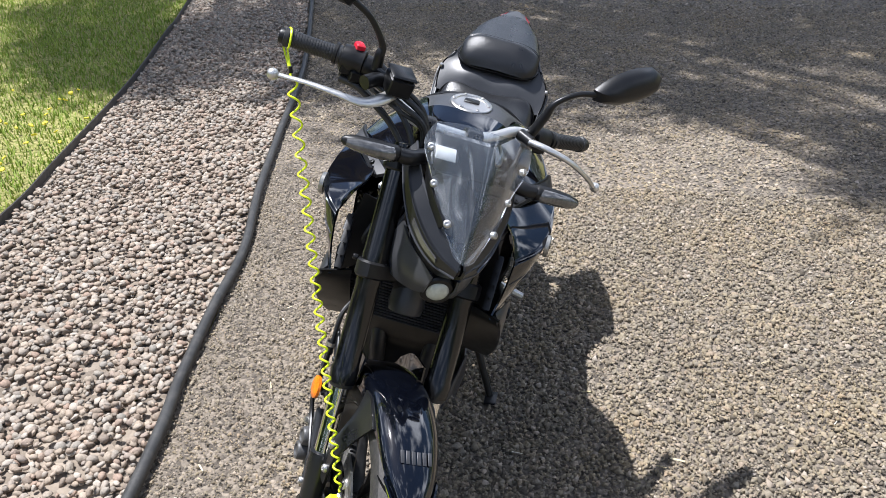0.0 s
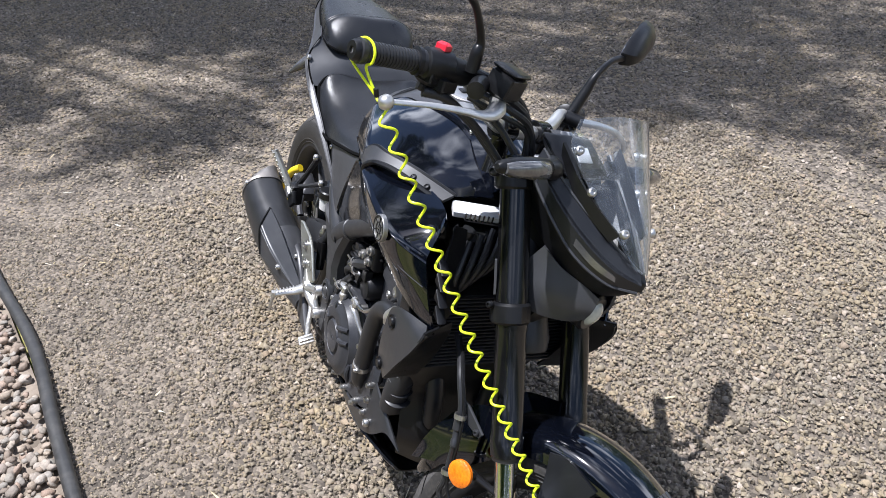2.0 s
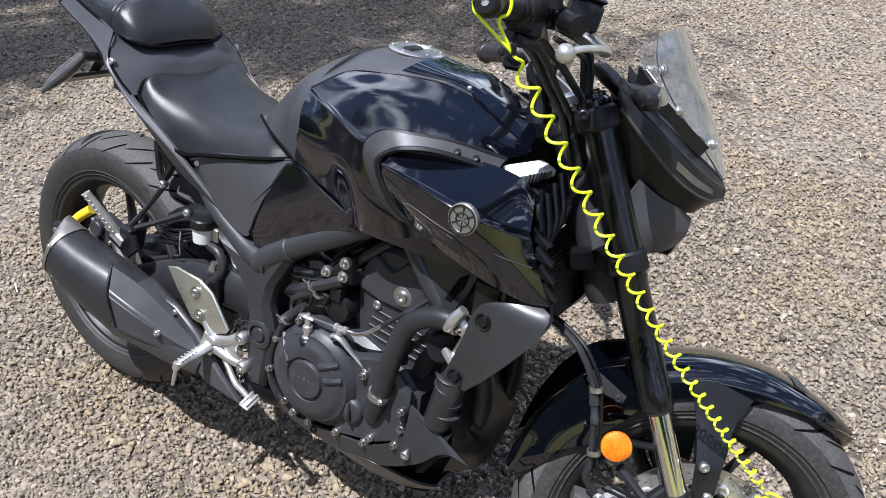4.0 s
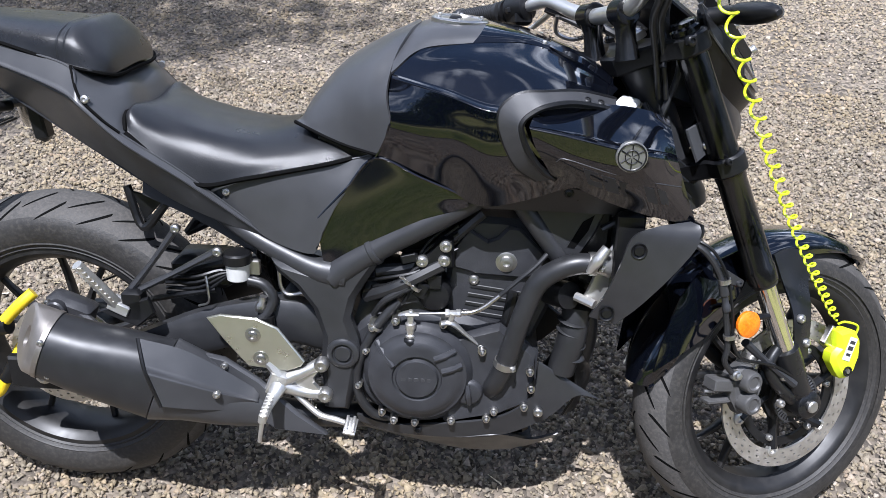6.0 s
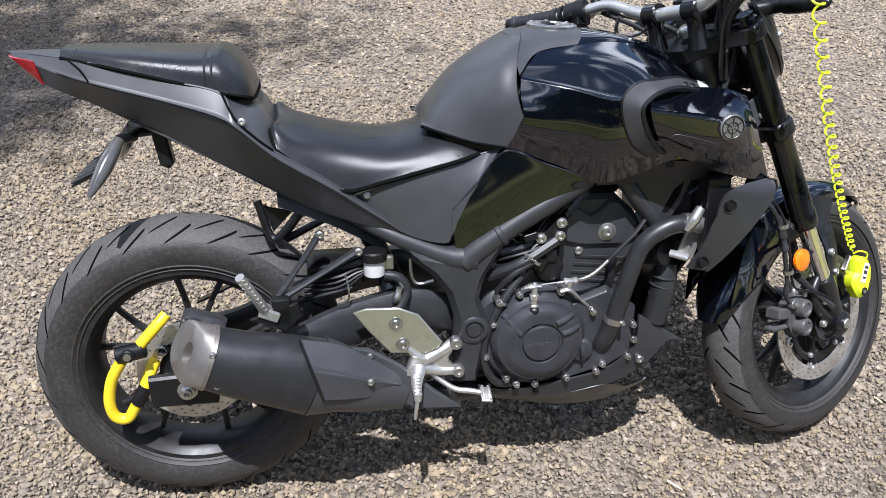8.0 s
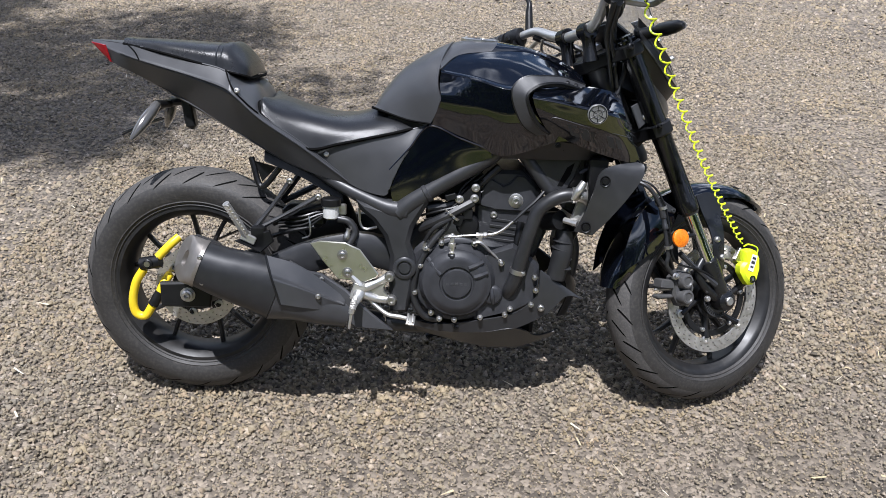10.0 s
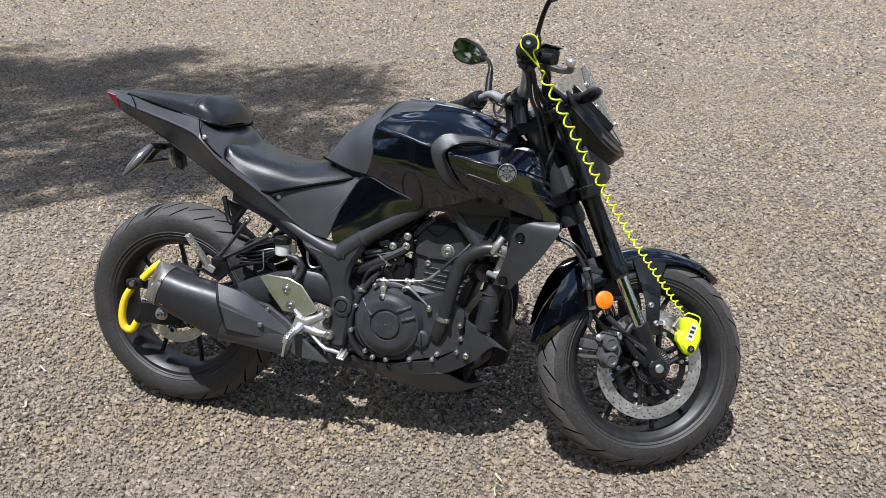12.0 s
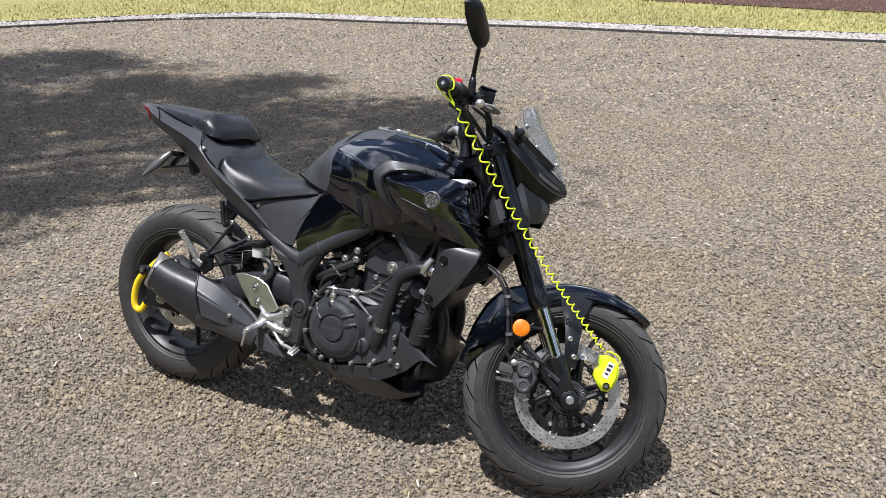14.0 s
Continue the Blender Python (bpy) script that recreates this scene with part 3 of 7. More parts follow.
def drilled_disc(centre, y, r0, r1, thick, holes_per_row, rows_n=3):
    """A brake disc with bevelled rims and real drilled holes, made from a fine polar grid that leaves the holes out."""
    na, nr = holes_per_row * 8, 24
    faces, verts = [], []
    rad = np.linspace(r0, r1, nr + 1)
    for side in (-1, 1):
        for j in range(nr + 1):
            for i in range(na):
                verts.append(polar(centre, rad[j], 2 * math.pi * i / na, y + side * thick / 2))
    n1 = (nr + 1) * na
    hole = {}
    for q in range(holes_per_row):
        for k in range(rows_n):
            j0 = int(nr * (0.24 + 0.52 * k / max(rows_n - 1, 1)))
            i0 = (q * 8 + int(8 * k / rows_n)) % na
            for dj in range(2):
                for di in range(2):
                    hole[(j0 + dj, (i0 + di) % na)] = True
    for j in range(nr):
        for i in range(na):
            a, b, c, d = j * na + i, j * na + (i + 1) % na, (j + 1) * na + (i + 1) % na, (j + 1) * na + i
            if (j, i) in hole:
                for p, q2, nb in ((a, b, (j - 1, i)), (b, c, (j, (i + 1) % na)), (c, d, (j + 1, i)), (d, a, (j, (i - 1) % na))):
                    if nb not in hole:
                        faces.append((p, q2, q2 + n1, p + n1))
            else:
                faces += [(a, b, c, d), (d + n1, c + n1, b + n1, a + n1)]
    for i in range(na):
        a, b = i, (i + 1) % na
        faces.append((b, a, a + n1, b + n1))
        a, b = nr * na + i, nr * na + (i + 1) % na
        faces.append((a, b, b + n1, a + n1))
    return Shape().add(verts, faces)


def wheel(name, centre, r_out, width, rim_width, groove_steps, disc_y, disc_r, m, label):
    r_rim = 0.216
    w = part(name, rim(centre, r_rim, rim_width, 0.05), m_rim, bike, label, m)
    rubber = part("tyre", tyre(centre, r_out, width, r_rim, 180), m_rubber, w, "worn dusty black road tyre")
    rubber.data.materials.append(m_tread)
    for face in rubber.data.polygons:
        face.material_index = int(math.hypot(face.center[0] - centre[0], face.center[2] - centre[2]) > r_out - 0.030)
    for mesh_of in (groove(r_out, width, side, inner) for side in (-1, 1) for inner in (True, False)):
        side, inner, data = mesh_of
        for k in range(groove_steps):
            ob = new("tread_groove_shade", data)
            ob.parent = rubber
            turn = math.tau * (k + (0.5 if inner else 0.0) + (0.25 if side > 0 else 0.0)) / groove_steps
            ob.matrix_local = Matrix.Translation(Vector(centre)) @ Matrix.Rotation(turn, 4, "Y")
            tagged(ob, "")
    for k in range(5):
        for lean in (-1, 1):
            a = 2 * math.pi * (k + 0.14) / 5
            part("spoke", spoke(centre, a + lean * 0.13, lean * 0.13, 0.036, r_rim - 0.022), m_rim, w)
    hub = Shape().lathe(centre - (0, 0.075, 0), (0, 1, 0), [(0, 0.03), (0.004, 0.045), (0.03, 0.05), (0.06, 0.042), (0.09, 0.042), (0.12, 0.05), (0.146, 0.045), (0.15, 0.03)], 32)
    part("hub", hub, m_rim, w)
    d = part("brake_disc", drilled_disc(centre, disc_y, disc_r - 0.034, disc_r, 0.0045, 36 if disc_r > 0.12 else 28), m_disc, w, "drilled steel brake disc")
    n = 6
    carrier = Shape().lathe(centre + (0, disc_y - 0.004, 0), (0, 1, 0), [(0, 0.036), (0, 0.056), (0.010, 0.056), (0.010, 0.036)], 32, ring=True)
    carrier.lathe(centre + (0, disc_y - 0.002, 0), (0, 1, 0), [(0, disc_r - 0.060), (0, disc_r - 0.044), (0.006, disc_r - 0.044), (0.006, disc_r - 0.060)], 64, ring=True)
    wheel_carrier = part("disc_carrier", carrier, m_black, w)
    for k in range(n):
        a = 2 * math.pi * (k + 0.3) / n
        arm_piece = Shape().tube([polar(centre, 0.045, a - 0.35, disc_y + 0.004), polar(centre, 0.075, a - 0.12, disc_y + 0.002), polar(centre, disc_r - 0.038, a, disc_y)], [0.010, 0.008, 0.010], sides=8)
        part("carrier_arm", arm_piece, m_black, wheel_carrier)
        part("carrier_bolt", Shape().bolt(polar(centre, disc_r - 0.058, a - 0.20, disc_y - 0.004), (0, -1, 0), 0.0065, 0.006), m_bolt, wheel_carrier)
    for k in range(n):
        a = 2 * math.pi * (k + 0.3) / n
        part("disc_button", Shape().lathe(polar(centre, disc_r - 0.034, a, disc_y), (0, -1, 0), [(-0.004, 0.0120), (0.0050, 0.0120), (0.0062, 0.0095), (0.0062, 0.0070), (0.002, 0.0065), (0.002, 0.0005)], 14), m_silver, w)
    return w


rear_wheel = wheel("rear_wheel", R_AXLE, 0.314, 0.142, 0.118, 22, -0.062, 0.110, Matrix(), "black cast rear wheel")
front_wheel = wheel("front_wheel", F_AXLE, 0.293, 0.112, 0.090, 20, -0.060, 0.149, STEER, "black cast front wheel turned to one side")

# ---- tank and bodywork ----
SATIN = [
    [(0.484, 0, 0.800), (0.482, -0.03, 0.800), (0.480, -0.055, 0.801), (0.478, -0.07, 0.802), (0.476, -0.085, 0.802)],
    [(0.497, 0, 0.832), (0.497, -0.04, 0.830), (0.499, -0.075, 0.822), (0.505, -0.095, 0.806), (0.520, -0.108, 0.789)],
    [(0.550, 0, 0.893), (0.550, -0.05, 0.888), (0.552, -0.09, 0.868), (0.556, -0.115, 0.830), (0.568, -0.126, 0.776)],
    [(0.621, 0, 0.938), (0.620, -0.06, 0.932), (0.612, -0.115, 0.908), (0.605, -0.150, 0.850), (0.624, -0.156, 0.771)],
    [(0.679, 0, 0.963), (0.668, -0.06, 0.957), (0.650, -0.115, 0.925), (0.640, -0.160, 0.875), (0.648, -0.177, 0.828)],
]
BAND = [
    [(0.655, 0, 0.955), (0.652, -0.055, 0.949), (0.648, -0.10, 0.928), (0.646, -0.152, 0.9025)],
    [(0.715, 0, 0.968), (0.710, -0.05, 0.964), (0.700, -0.085, 0.950), (0.690, -0.108, 0.934)],
    [(0.790, 0, 0.966), (0.787, -0.05, 0.964), (0.780, -0.078, 0.955), (0.770, -0.092, 0.944)],
    [(0.860, 0, 0.955), (0.857, -0.045, 0.954), (0.852, -0.062, 0.950), (0.848, -0.070, 0.944)],
    [(0.915, 0, 0.938), (0.912, -0.035, 0.938), (0.908, -0.050, 0.935), (0.905, -0.056, 0.930)],
]


def mirrored_rows(rows):
    return [[(x, -y, z) for x, y, z in r[:0:-1]] + r for r in rows]


cover = Shape().sheet(mirrored_rows(SATIN), 0.004, 34, 41).sheet(mirrored_rows(BAND[:3]), 0.004, 20, 31)
part("tank_cover", cover, m_satin, bike, "satin black tank cover")
part("tank_top", Shape().sheet(mirrored_rows(BAND[2:]), 0.004, 20, 31), m_gloss, bike, "gloss black tank top")
TANK_UP = [
    [(0.690, -0.109, 0.934), (0.668, -0.132, 0.918), (0.648, -0.154, 0.899)],
    [(0.770, -0.093, 0.943), (0.752, -0.146, 0.920), (0.735, -0.191, 0.883)],
    [(0.848, -0.071, 0.943), (0.825, -0.148, 0.914), (0.806, -0.215, 0.865)],
    [(0.905, -0.057, 0.929), (0.885, -0.135, 0.908), (0.872, -0.208, 0.870)],
    [(0.960, -0.050, 0.905), (0.945, -0.112, 0.895), (0.938, -0.172, 0.870)],
    [(1.015, -0.045, 0.872), (1.000, -0.085, 0.868), (0.985, -0.140, 0.856)],
]
TANK_LOW = [
    [(0.648, -0.154, 0.899), (0.645, -0.170, 0.868), (0.648, -0.178, 0.828), (0.624, -0.157, 0.770)],
    [(0.735, -0.191, 0.883), (0.730, -0.191, 0.850), (0.727, -0.188, 0.805), (0.725, -0.166, 0.733)],
    [(0.806, -0.215, 0.865), (0.804, -0.214, 0.838), (0.800, -0.209, 0.785), (0.790, -0.176, 0.700)],
    [(0.872, -0.208, 0.870), (0.872, -0.208, 0.838), (0.870, -0.204, 0.785), (0.860, -0.180, 0.712)],
    [(0.938, -0.172, 0.870), (0.935, -0.188, 0.838), (0.935, -0.192, 0.790), (0.925, -0.180, 0.735)],
    [(0.985, -0.140, 0.856), (0.975, -0.160, 0.832), (0.975, -0.178, 0.790), (0.975, -0.180, 0.740)],
]
tank_skin = Shape().sheet(TANK_UP, 0.004, 40, 16, inward=(0.8, 0, 0.75)).sheet(TANK_LOW, 0.004, 40, 20)
part("tank_side", tank_skin, m_gloss, bike, "gloss blue-black painted tank side with a sharp ridge")
part("tank_side", flipped(tank_skin), m_gloss, bike, "gloss blue-black painted tank side with a sharp ridge")
inner = Shape().loop_block([[(x, w * c, z + h * s) for c, s in ((1, -1), (1, 0.5), (0.6, 1), (-0.6, 1), (-1, 0.5), (-1, -1))] for x, w, z, h in ((0.50, 0.09, 0.74, 0.045), (0.60, 0.13, 0.80, 0.10), (0.72, 0.15, 0.83, 0.11), (0.86, 0.15, 0.84, 0.085), (0.98, 0.10, 0.82, 0.05))])
part("fuel_tank", inner, m_black, bike)
front_cap = Shape().sheet(mirrored_rows([[(0.900, 0, 0.944), (0.898, -0.03, 0.944), (0.895, -0.058, 0.938)], [(0.95, 0, 0.925), (0.948, -0.035, 0.924), (0.945, -0.062, 0.915)], [(1.01, 0, 0.885), (1.008, -0.03, 0.884), (1.005, -0.055, 0.876)]]), 0.004, 14, 15)
part("tank_front_cover", front_cap, m_gloss, bike)
for y in (-0.052, 0.052):
    part("bolt", Shape().bolt((0.886, y, 0.9435), (0.1, y * 3, 1), 0.004, 0.003), m_bolt, bike)
# fuel cap
cap = part("fuel_cap", Shape().lathe((0.745, 0, 0.9665), (0.06, 0, 1), [(-0.006, 0.049), (0.003, 0.049), (0.0055, 0.046), (0.0055, 0.037), (0.0035, 0.036), (0.0040, 0.012), (0.0040, 0.0005)], 48), m_steel, bike, "brushed steel fuel cap")
part("lock_cover", Shape().box((0.737, 0, 0.9715), (0.02, 0.036, 0.006), bevel=0.003), m_black, cap)
for k in range(6):
    a = math.tau * (k + 0.5) / 6
    part("bolt", Shape().bolt((0.745 + 0.041 * math.cos(a), 0.041 * math.sin(a), 0.9725 - 0.0025 * math.cos(a)), (0.06, 0, 1), 0.0035, 0.002), m_bolt, cap)

SEAT_EDGE = [[(0.206, -0.142, 0.785)], [(0.258, -0.149, 0.744)], [(0.322, -0.147, 0.702)], [(0.400, -0.148, 0.716)], [(0.475, -0.145, 0.732)], [(0.540, -0.140, 0.746)], [(0.580, -0.128, 0.755)]]
SEAT_REAR = [(0.201, 0, 0.799), (0.200, -0.05, 0.803), (0.198, -0.095, 0.811), (0.201, -0.123, 0.808), (0.206, -0.141, 0.787)]
PILLION_EDGE = [[0, 0, 0, p] for p in ((-0.150, -0.052, 0.943), (-0.045, -0.092, 0.925), (0.060, -0.114, 0.901), (0.098, -0.117, 0.892))]
LOWER = [
    [(0.524, -0.150, 0.655), (0.526, -0.150, 0.612), (0.532, -0.148, 0.570)],
    [(0.573, -0.154, 0.710), (0.584, -0.155, 0.655), (0.600, -0.153, 0.600)],
    [(0.622, -0.158, 0.766), (0.652, -0.160, 0.704), (0.684, -0.158, 0.645)],
    [(0.697, -0.165, 0.739), (0.715, -0.165, 0.708), (0.735, -0.163, 0.676)],
    [(0.772, -0.171, 0.712), (0.774, -0.170, 0.703), (0.776, -0.168, 0.694)],
]
UNDERSEAT = [
    [(0.325, -0.134, 0.702), (0.330, -0.133, 0.696), (0.335, -0.130, 0.688)],
    [(0.426, -0.141, 0.726), (0.424, -0.144, 0.680), (0.424, -0.141, 0.616)],
    [(0.509, -0.139, 0.741), (0.503, -0.148, 0.684), (0.500, -0.151, 0.590)],
    [(0.590, -0.130, 0.757), (0.560, -0.150, 0.696), (0.523, -0.151, 0.602)],
    [(0.616, -0.140, 0.766), (0.574, -0.151, 0.709), (0.523, -0.150, 0.653)],
]
TAIL = [
    [(-0.245, -0.010, 0.951), (-0.235, -0.026, 0.948), (-0.195, -0.028, 0.902)],
    [(-0.154, -0.050, 0.945), (-0.157, -0.064, 0.921), (-0.171, -0.045, 0.889)],
    [(-0.100, -0.073, 0.937), (-0.097, -0.090, 0.905), (-0.081, -0.050, 0.847)],
    [(0.030, -0.108, 0.908), (0.031, -0.124, 0.874), (0.000, -0.065, 0.805)],
    [(0.122, -0.130, 0.886), (0.118, -0.154, 0.850), (0.090, -0.090, 0.760)],
    [(0.145, -0.158, 0.846), (0.152, -0.169, 0.830), (0.180, -0.105, 0.712)],
    [(0.203, -0.157, 0.789), (0.212, -0.168, 0.775), (0.250, -0.115, 0.670)],
    [(0.303, -0.148, 0.720), (0.308, -0.157, 0.708), (0.318, -0.125, 0.642)],
    [(0.425, -0.136, 0.621), (0.425, -0.139, 0.617), (0.415, -0.135, 0.612)],
]
for flip in (False, True):
    one = (lambda s: flipped(s)) if flip else (lambda s: s)
    part("side_cover", one(Shape().sheet(LOWER, 0.004, 24, 14)), m_gloss, bike, "gloss black side cover")
    part("underseat_panel", one(Shape().sheet(UNDERSEAT, 0.004, 24, 14)), m_satin, bike, "satin black panel under the seat")
    part("tail_panel", one(Shape().sheet([q[:2] for q in TAIL], 0.004, 46, 6).sheet([q[1:] for q in TAIL], 0.004, 46, 10)), m_satin, bike, "satin black tail fairing")
    for at in ((0.366, -0.137, 0.689), (0.157, -0.163, 0.842)):
        s = Shape().bolt(at, (0, -1, 0.15), 0.0068, 0.004)
        part("bolt", one(s), m_bolt, bike)
    # near-black tubes paint the shade in the gaps between seat, tank cover and panels
    for line, r in (([q[-1] for q in SEAT_EDGE], 0.0042), ([q[4] for q in SATIN[:4]], 0.0028), ([(0.124, -0.130, 0.888), (0.146, -0.160, 0.8465), (0.176, -0.163, 0.814), (0.205, -0.158, 0.788)], 0.0024), ([(-0.140, -0.056, 0.9425), (-0.113, -0.080, 0.925), (-0.100, -0.0905, 0.906)], 0.0018), ([q for q in SEAT_REAR], 0.0036), ([(0.098, -0.116, 0.892), (0.125, -0.121, 0.884), (0.150, -0.116, 0.878), (0.168, -0.103, 0.872), (0.176, -0.07, 0.866), (0.179, 0, 0.868)], 0.0034), ([q[3] for q in PILLION_EDGE], 0.0036)):
        part("panel_gap_shade", one(Shape().tube(line, r, sides=6)), m_recess_shade, bike)
    # rolled edges of the panels along their seams
    for line, r, mat in (([q[0] for q in LOWER], 0.0022, m_gloss), ([(0.648, -0.179, 0.828), (0.6235, -0.158, 0.769), (0.524, -0.149, 0.653)], 0.0018, m_gloss), ([q[0] for q in UNDERSEAT], 0.0018, m_satin), ([q[0] for q in TAIL[2:]], 0.0020, m_satin), ([q[1] for q in TAIL[1:]], 0.0016, m_satin)):
        part("panel_edge", one(Shape().tube(line, r, sides=6)), mat, bike)
    for k in range(2):
        x = -0.068 + 0.024 * k
        y, z = -0.080 - 0.005 * k, 0.9235 - 0.0045 * k
        part("vent_slot", one(Shape().sheet([[(x, y, z), (x + 0.013, y - 0.010, z - 0.022)], [(x + 0.016, y - 0.0035, z - 0.003), (x + 0.029, y - 0.0135, z - 0.025)]], 0.003, 4, 4)), m_gloss, bike)

DECK = [
    [(0.120, 0, 0.882), (0.120, -0.07, 0.884), (0.124, -0.129, 0.887)],
    [(0.175, 0, 0.850), (0.176, -0.075, 0.853), (0.148, -0.158, 0.847)],
    [(0.198, 0, 0.815), (0.198, -0.085, 0.822), (0.178, -0.161, 0.815)],
    [(0.215, 0, 0.775), (0.212, -0.090, 0.782), (0.207, -0.156, 0.786)],
]
part("seat_surround", Shape().sheet(mirrored_rows(DECK), 0.004, 20, 31), m_satin, bike)
part("tail_top", Shape().sheet(mirrored_rows([[(-0.250, 0, 0.951), (-0.249, -0.006, 0.951), (-0.245, -0.0105, 0.950)], [(-0.154, 0, 0.948), (-0.154, -0.03, 0.947), (-0.154, -0.051, 0.944)], [(-0.02, 0, 0.930), (-0.02, -0.06, 0.927), (-0.02, -0.098, 0.917)], [(0.115, 0, 0.892), (0.115, -0.07, 0.890), (0.115, -0.126, 0.886)]]), 0.004, 20, 21), m_satin, bike)
part("tail_underside", Shape().sheet(mirrored_rows([[(-0.190, 0, 0.895), (-0.19, -0.015, 0.895), (-0.19, -0.028, 0.899)], [(-0.08, 0, 0.838), (-0.08, -0.03, 0.838), (-0.08, -0.05, 0.846)], [(0.09, 0, 0.745), (0.09, -0.05, 0.745), (0.09, -0.09, 0.759)], [(0.26, 0, 0.655), (0.26, -0.08, 0.655), (0.26, -0.114, 0.664)], [(0.41, 0, 0.600), (0.41, -0.1, 0.600), (0.41, -0.134, 0.611)]]), 0.004, 20, 21, inward=(0.1, 0, 1.2)), m_black, bike)
tl = Shape().sheet(mirrored_rows([[(-0.249, 0, 0.945), (-0.247, -0.012, 0.944), (-0.235, -0.0285, 0.940)], [(-0.215, 0, 0.912), (-0.214, -0.016, 0.912), (-0.196, -0.032, 0.900)], [(-0.185, 0, 0.893), (-0.184, -0.02, 0.893), (-0.165, -0.046, 0.889)]]), 0.004, 10, 17, inward=(0, 0, 0.9))
part("tail_light", tl, m_tail, bike, "red tail light lens")
for s in (Shape().sheet([[(-0.236, -0.0285, 0.9455), (-0.20, -0.031, 0.905)], [(-0.196, -0.0475, 0.939), (-0.188, -0.041, 0.898)]], 0.003, 8, 6),):
    part("tail_light_side", s, m_tail, bike)
    part("tail_light_side", flipped(s), m_tail, bike)

PILLION = [
    [(-0.154, 0, 0.957), (-0.153, -0.02, 0.957), (-0.152, -0.038, 0.954), (-0.150, -0.050, 0.945)],
    [(-0.050, 0, 0.954), (-0.050, -0.050, 0.953), (-0.047, -0.080, 0.945), (-0.045, -0.092, 0.927)],
    [(0.060, 0, 0.948), (0.060, -0.062, 0.947), (0.060, -0.103, 0.932), (0.060, -0.114, 0.902)],
    [(0.098, 0, 0.946), (0.098, -0.066, 0.945), (0.098, -0.108, 0.928), (0.098, -0.117, 0.893)],
]
HUMP = [
    [(0.099, 0, 0.947), (0.099, -0.066, 0.946), (0.099, -0.109, 0.928), (0.099, -0.118, 0.892)],
    [(0.124, 0, 0.950), (0.124, -0.064, 0.948), (0.124, -0.110, 0.924), (0.125, -0.121, 0.885)],
    [(0.152, 0, 0.930), (0.151, -0.060, 0.927), (0.150, -0.103, 0.909), (0.151, -0.116, 0.879)],
    [(0.170, 0, 0.904), (0.169, -0.055, 0.902), (0.168, -0.090, 0.892), (0.166, -0.103, 0.873)],
    [(0.180, 0, 0.876), (0.179, -0.04, 0.874), (0.176, -0.075, 0.871), (0.170, -0.093, 0.867)],
]
pil = part("pillion_seat", Shape().sheet(mirrored_rows(PILLION), 0.006, 24, 31), m_seat, bike, "black vinyl pillion seat")
part("hump", Shape().sheet(mirrored_rows(HUMP), 0.006, 24, 31), m_seat, pil)
SEAT = [
    [(0.202, 0, 0.798), (0.201, -0.05, 0.803), (0.200, -0.095, 0.812), (0.203, -0.120, 0.812), (0.206, -0.138, 0.789)],
    [(0.211, 0, 0.813), (0.210, -0.05, 0.817), (0.210, -0.097, 0.822), (0.214, -0.126, 0.810), (0.222, -0.143, 0.774)],
    [(0.245, 0, 0.812), (0.245, -0.05, 0.811), (0.245, -0.095, 0.802), (0.250, -0.128, 0.785), (0.262, -0.146, 0.744)],
    [(0.320, 0, 0.788), (0.320, -0.05, 0.787), (0.320, -0.100, 0.778), (0.320, -0.130, 0.752), (0.322, -0.142, 0.705)],
    [(0.400, 0, 0.777), (0.400, -0.05, 0.776), (0.400, -0.100, 0.766), (0.400, -0.132, 0.745), (0.400, -0.145, 0.718)],
    [(0.455, 0, 0.785), (0.457, -0.05, 0.783), (0.465, -0.095, 0.772), (0.470, -0.125, 0.755), (0.475, -0.142, 0.734)],
    [(0.482, 0, 0.799), (0.488, -0.05, 0.795), (0.515, -0.090, 0.780), (0.530, -0.115, 0.768), (0.540, -0.136, 0.748)],
    [(0.488, 0, 0.798), (0.500, -0.05, 0.792), (0.540, -0.090, 0.776), (0.565, -0.108, 0.768), (0.577, -0.122, 0.756)],
]
for k in (0.0, 0.012):
    part("piping", Shape().tube([(x + k, y, z) for x, y, z in mirrored_rows(PILLION)[3]], 0.0022, n=40, sides=6), m_seat, pil)
part("piping", Shape().tube([q[3] for q in HUMP] , 0.0026, sides=6), m_black, pil)
part("piping", Shape().tube([(x, -y, z) for x, y, z in (q[3] for q in HUMP)], 0.0026, sides=6), m_black, pil)
part("rider_seat", Shape().sheet(mirrored_rows(SEAT), 0.01, 44, 45), m_seat, bike, "black vinyl rider seat")
part("seat_base", Shape().loop_block([[(x, w * c, z + h * s) for c, s in ((1, -1), (1, 1), (-1, 1), (-1, -1))] for x, w, z, h in ((0.0, 0.05, 0.87, 0.03), (0.15, 0.09, 0.80, 0.04), (0.3, 0.115, 0.70, 0.04), (0.45, 0.12, 0.68, 0.05), (0.56, 0.12, 0.68, 0.06))]), m_black, bike)

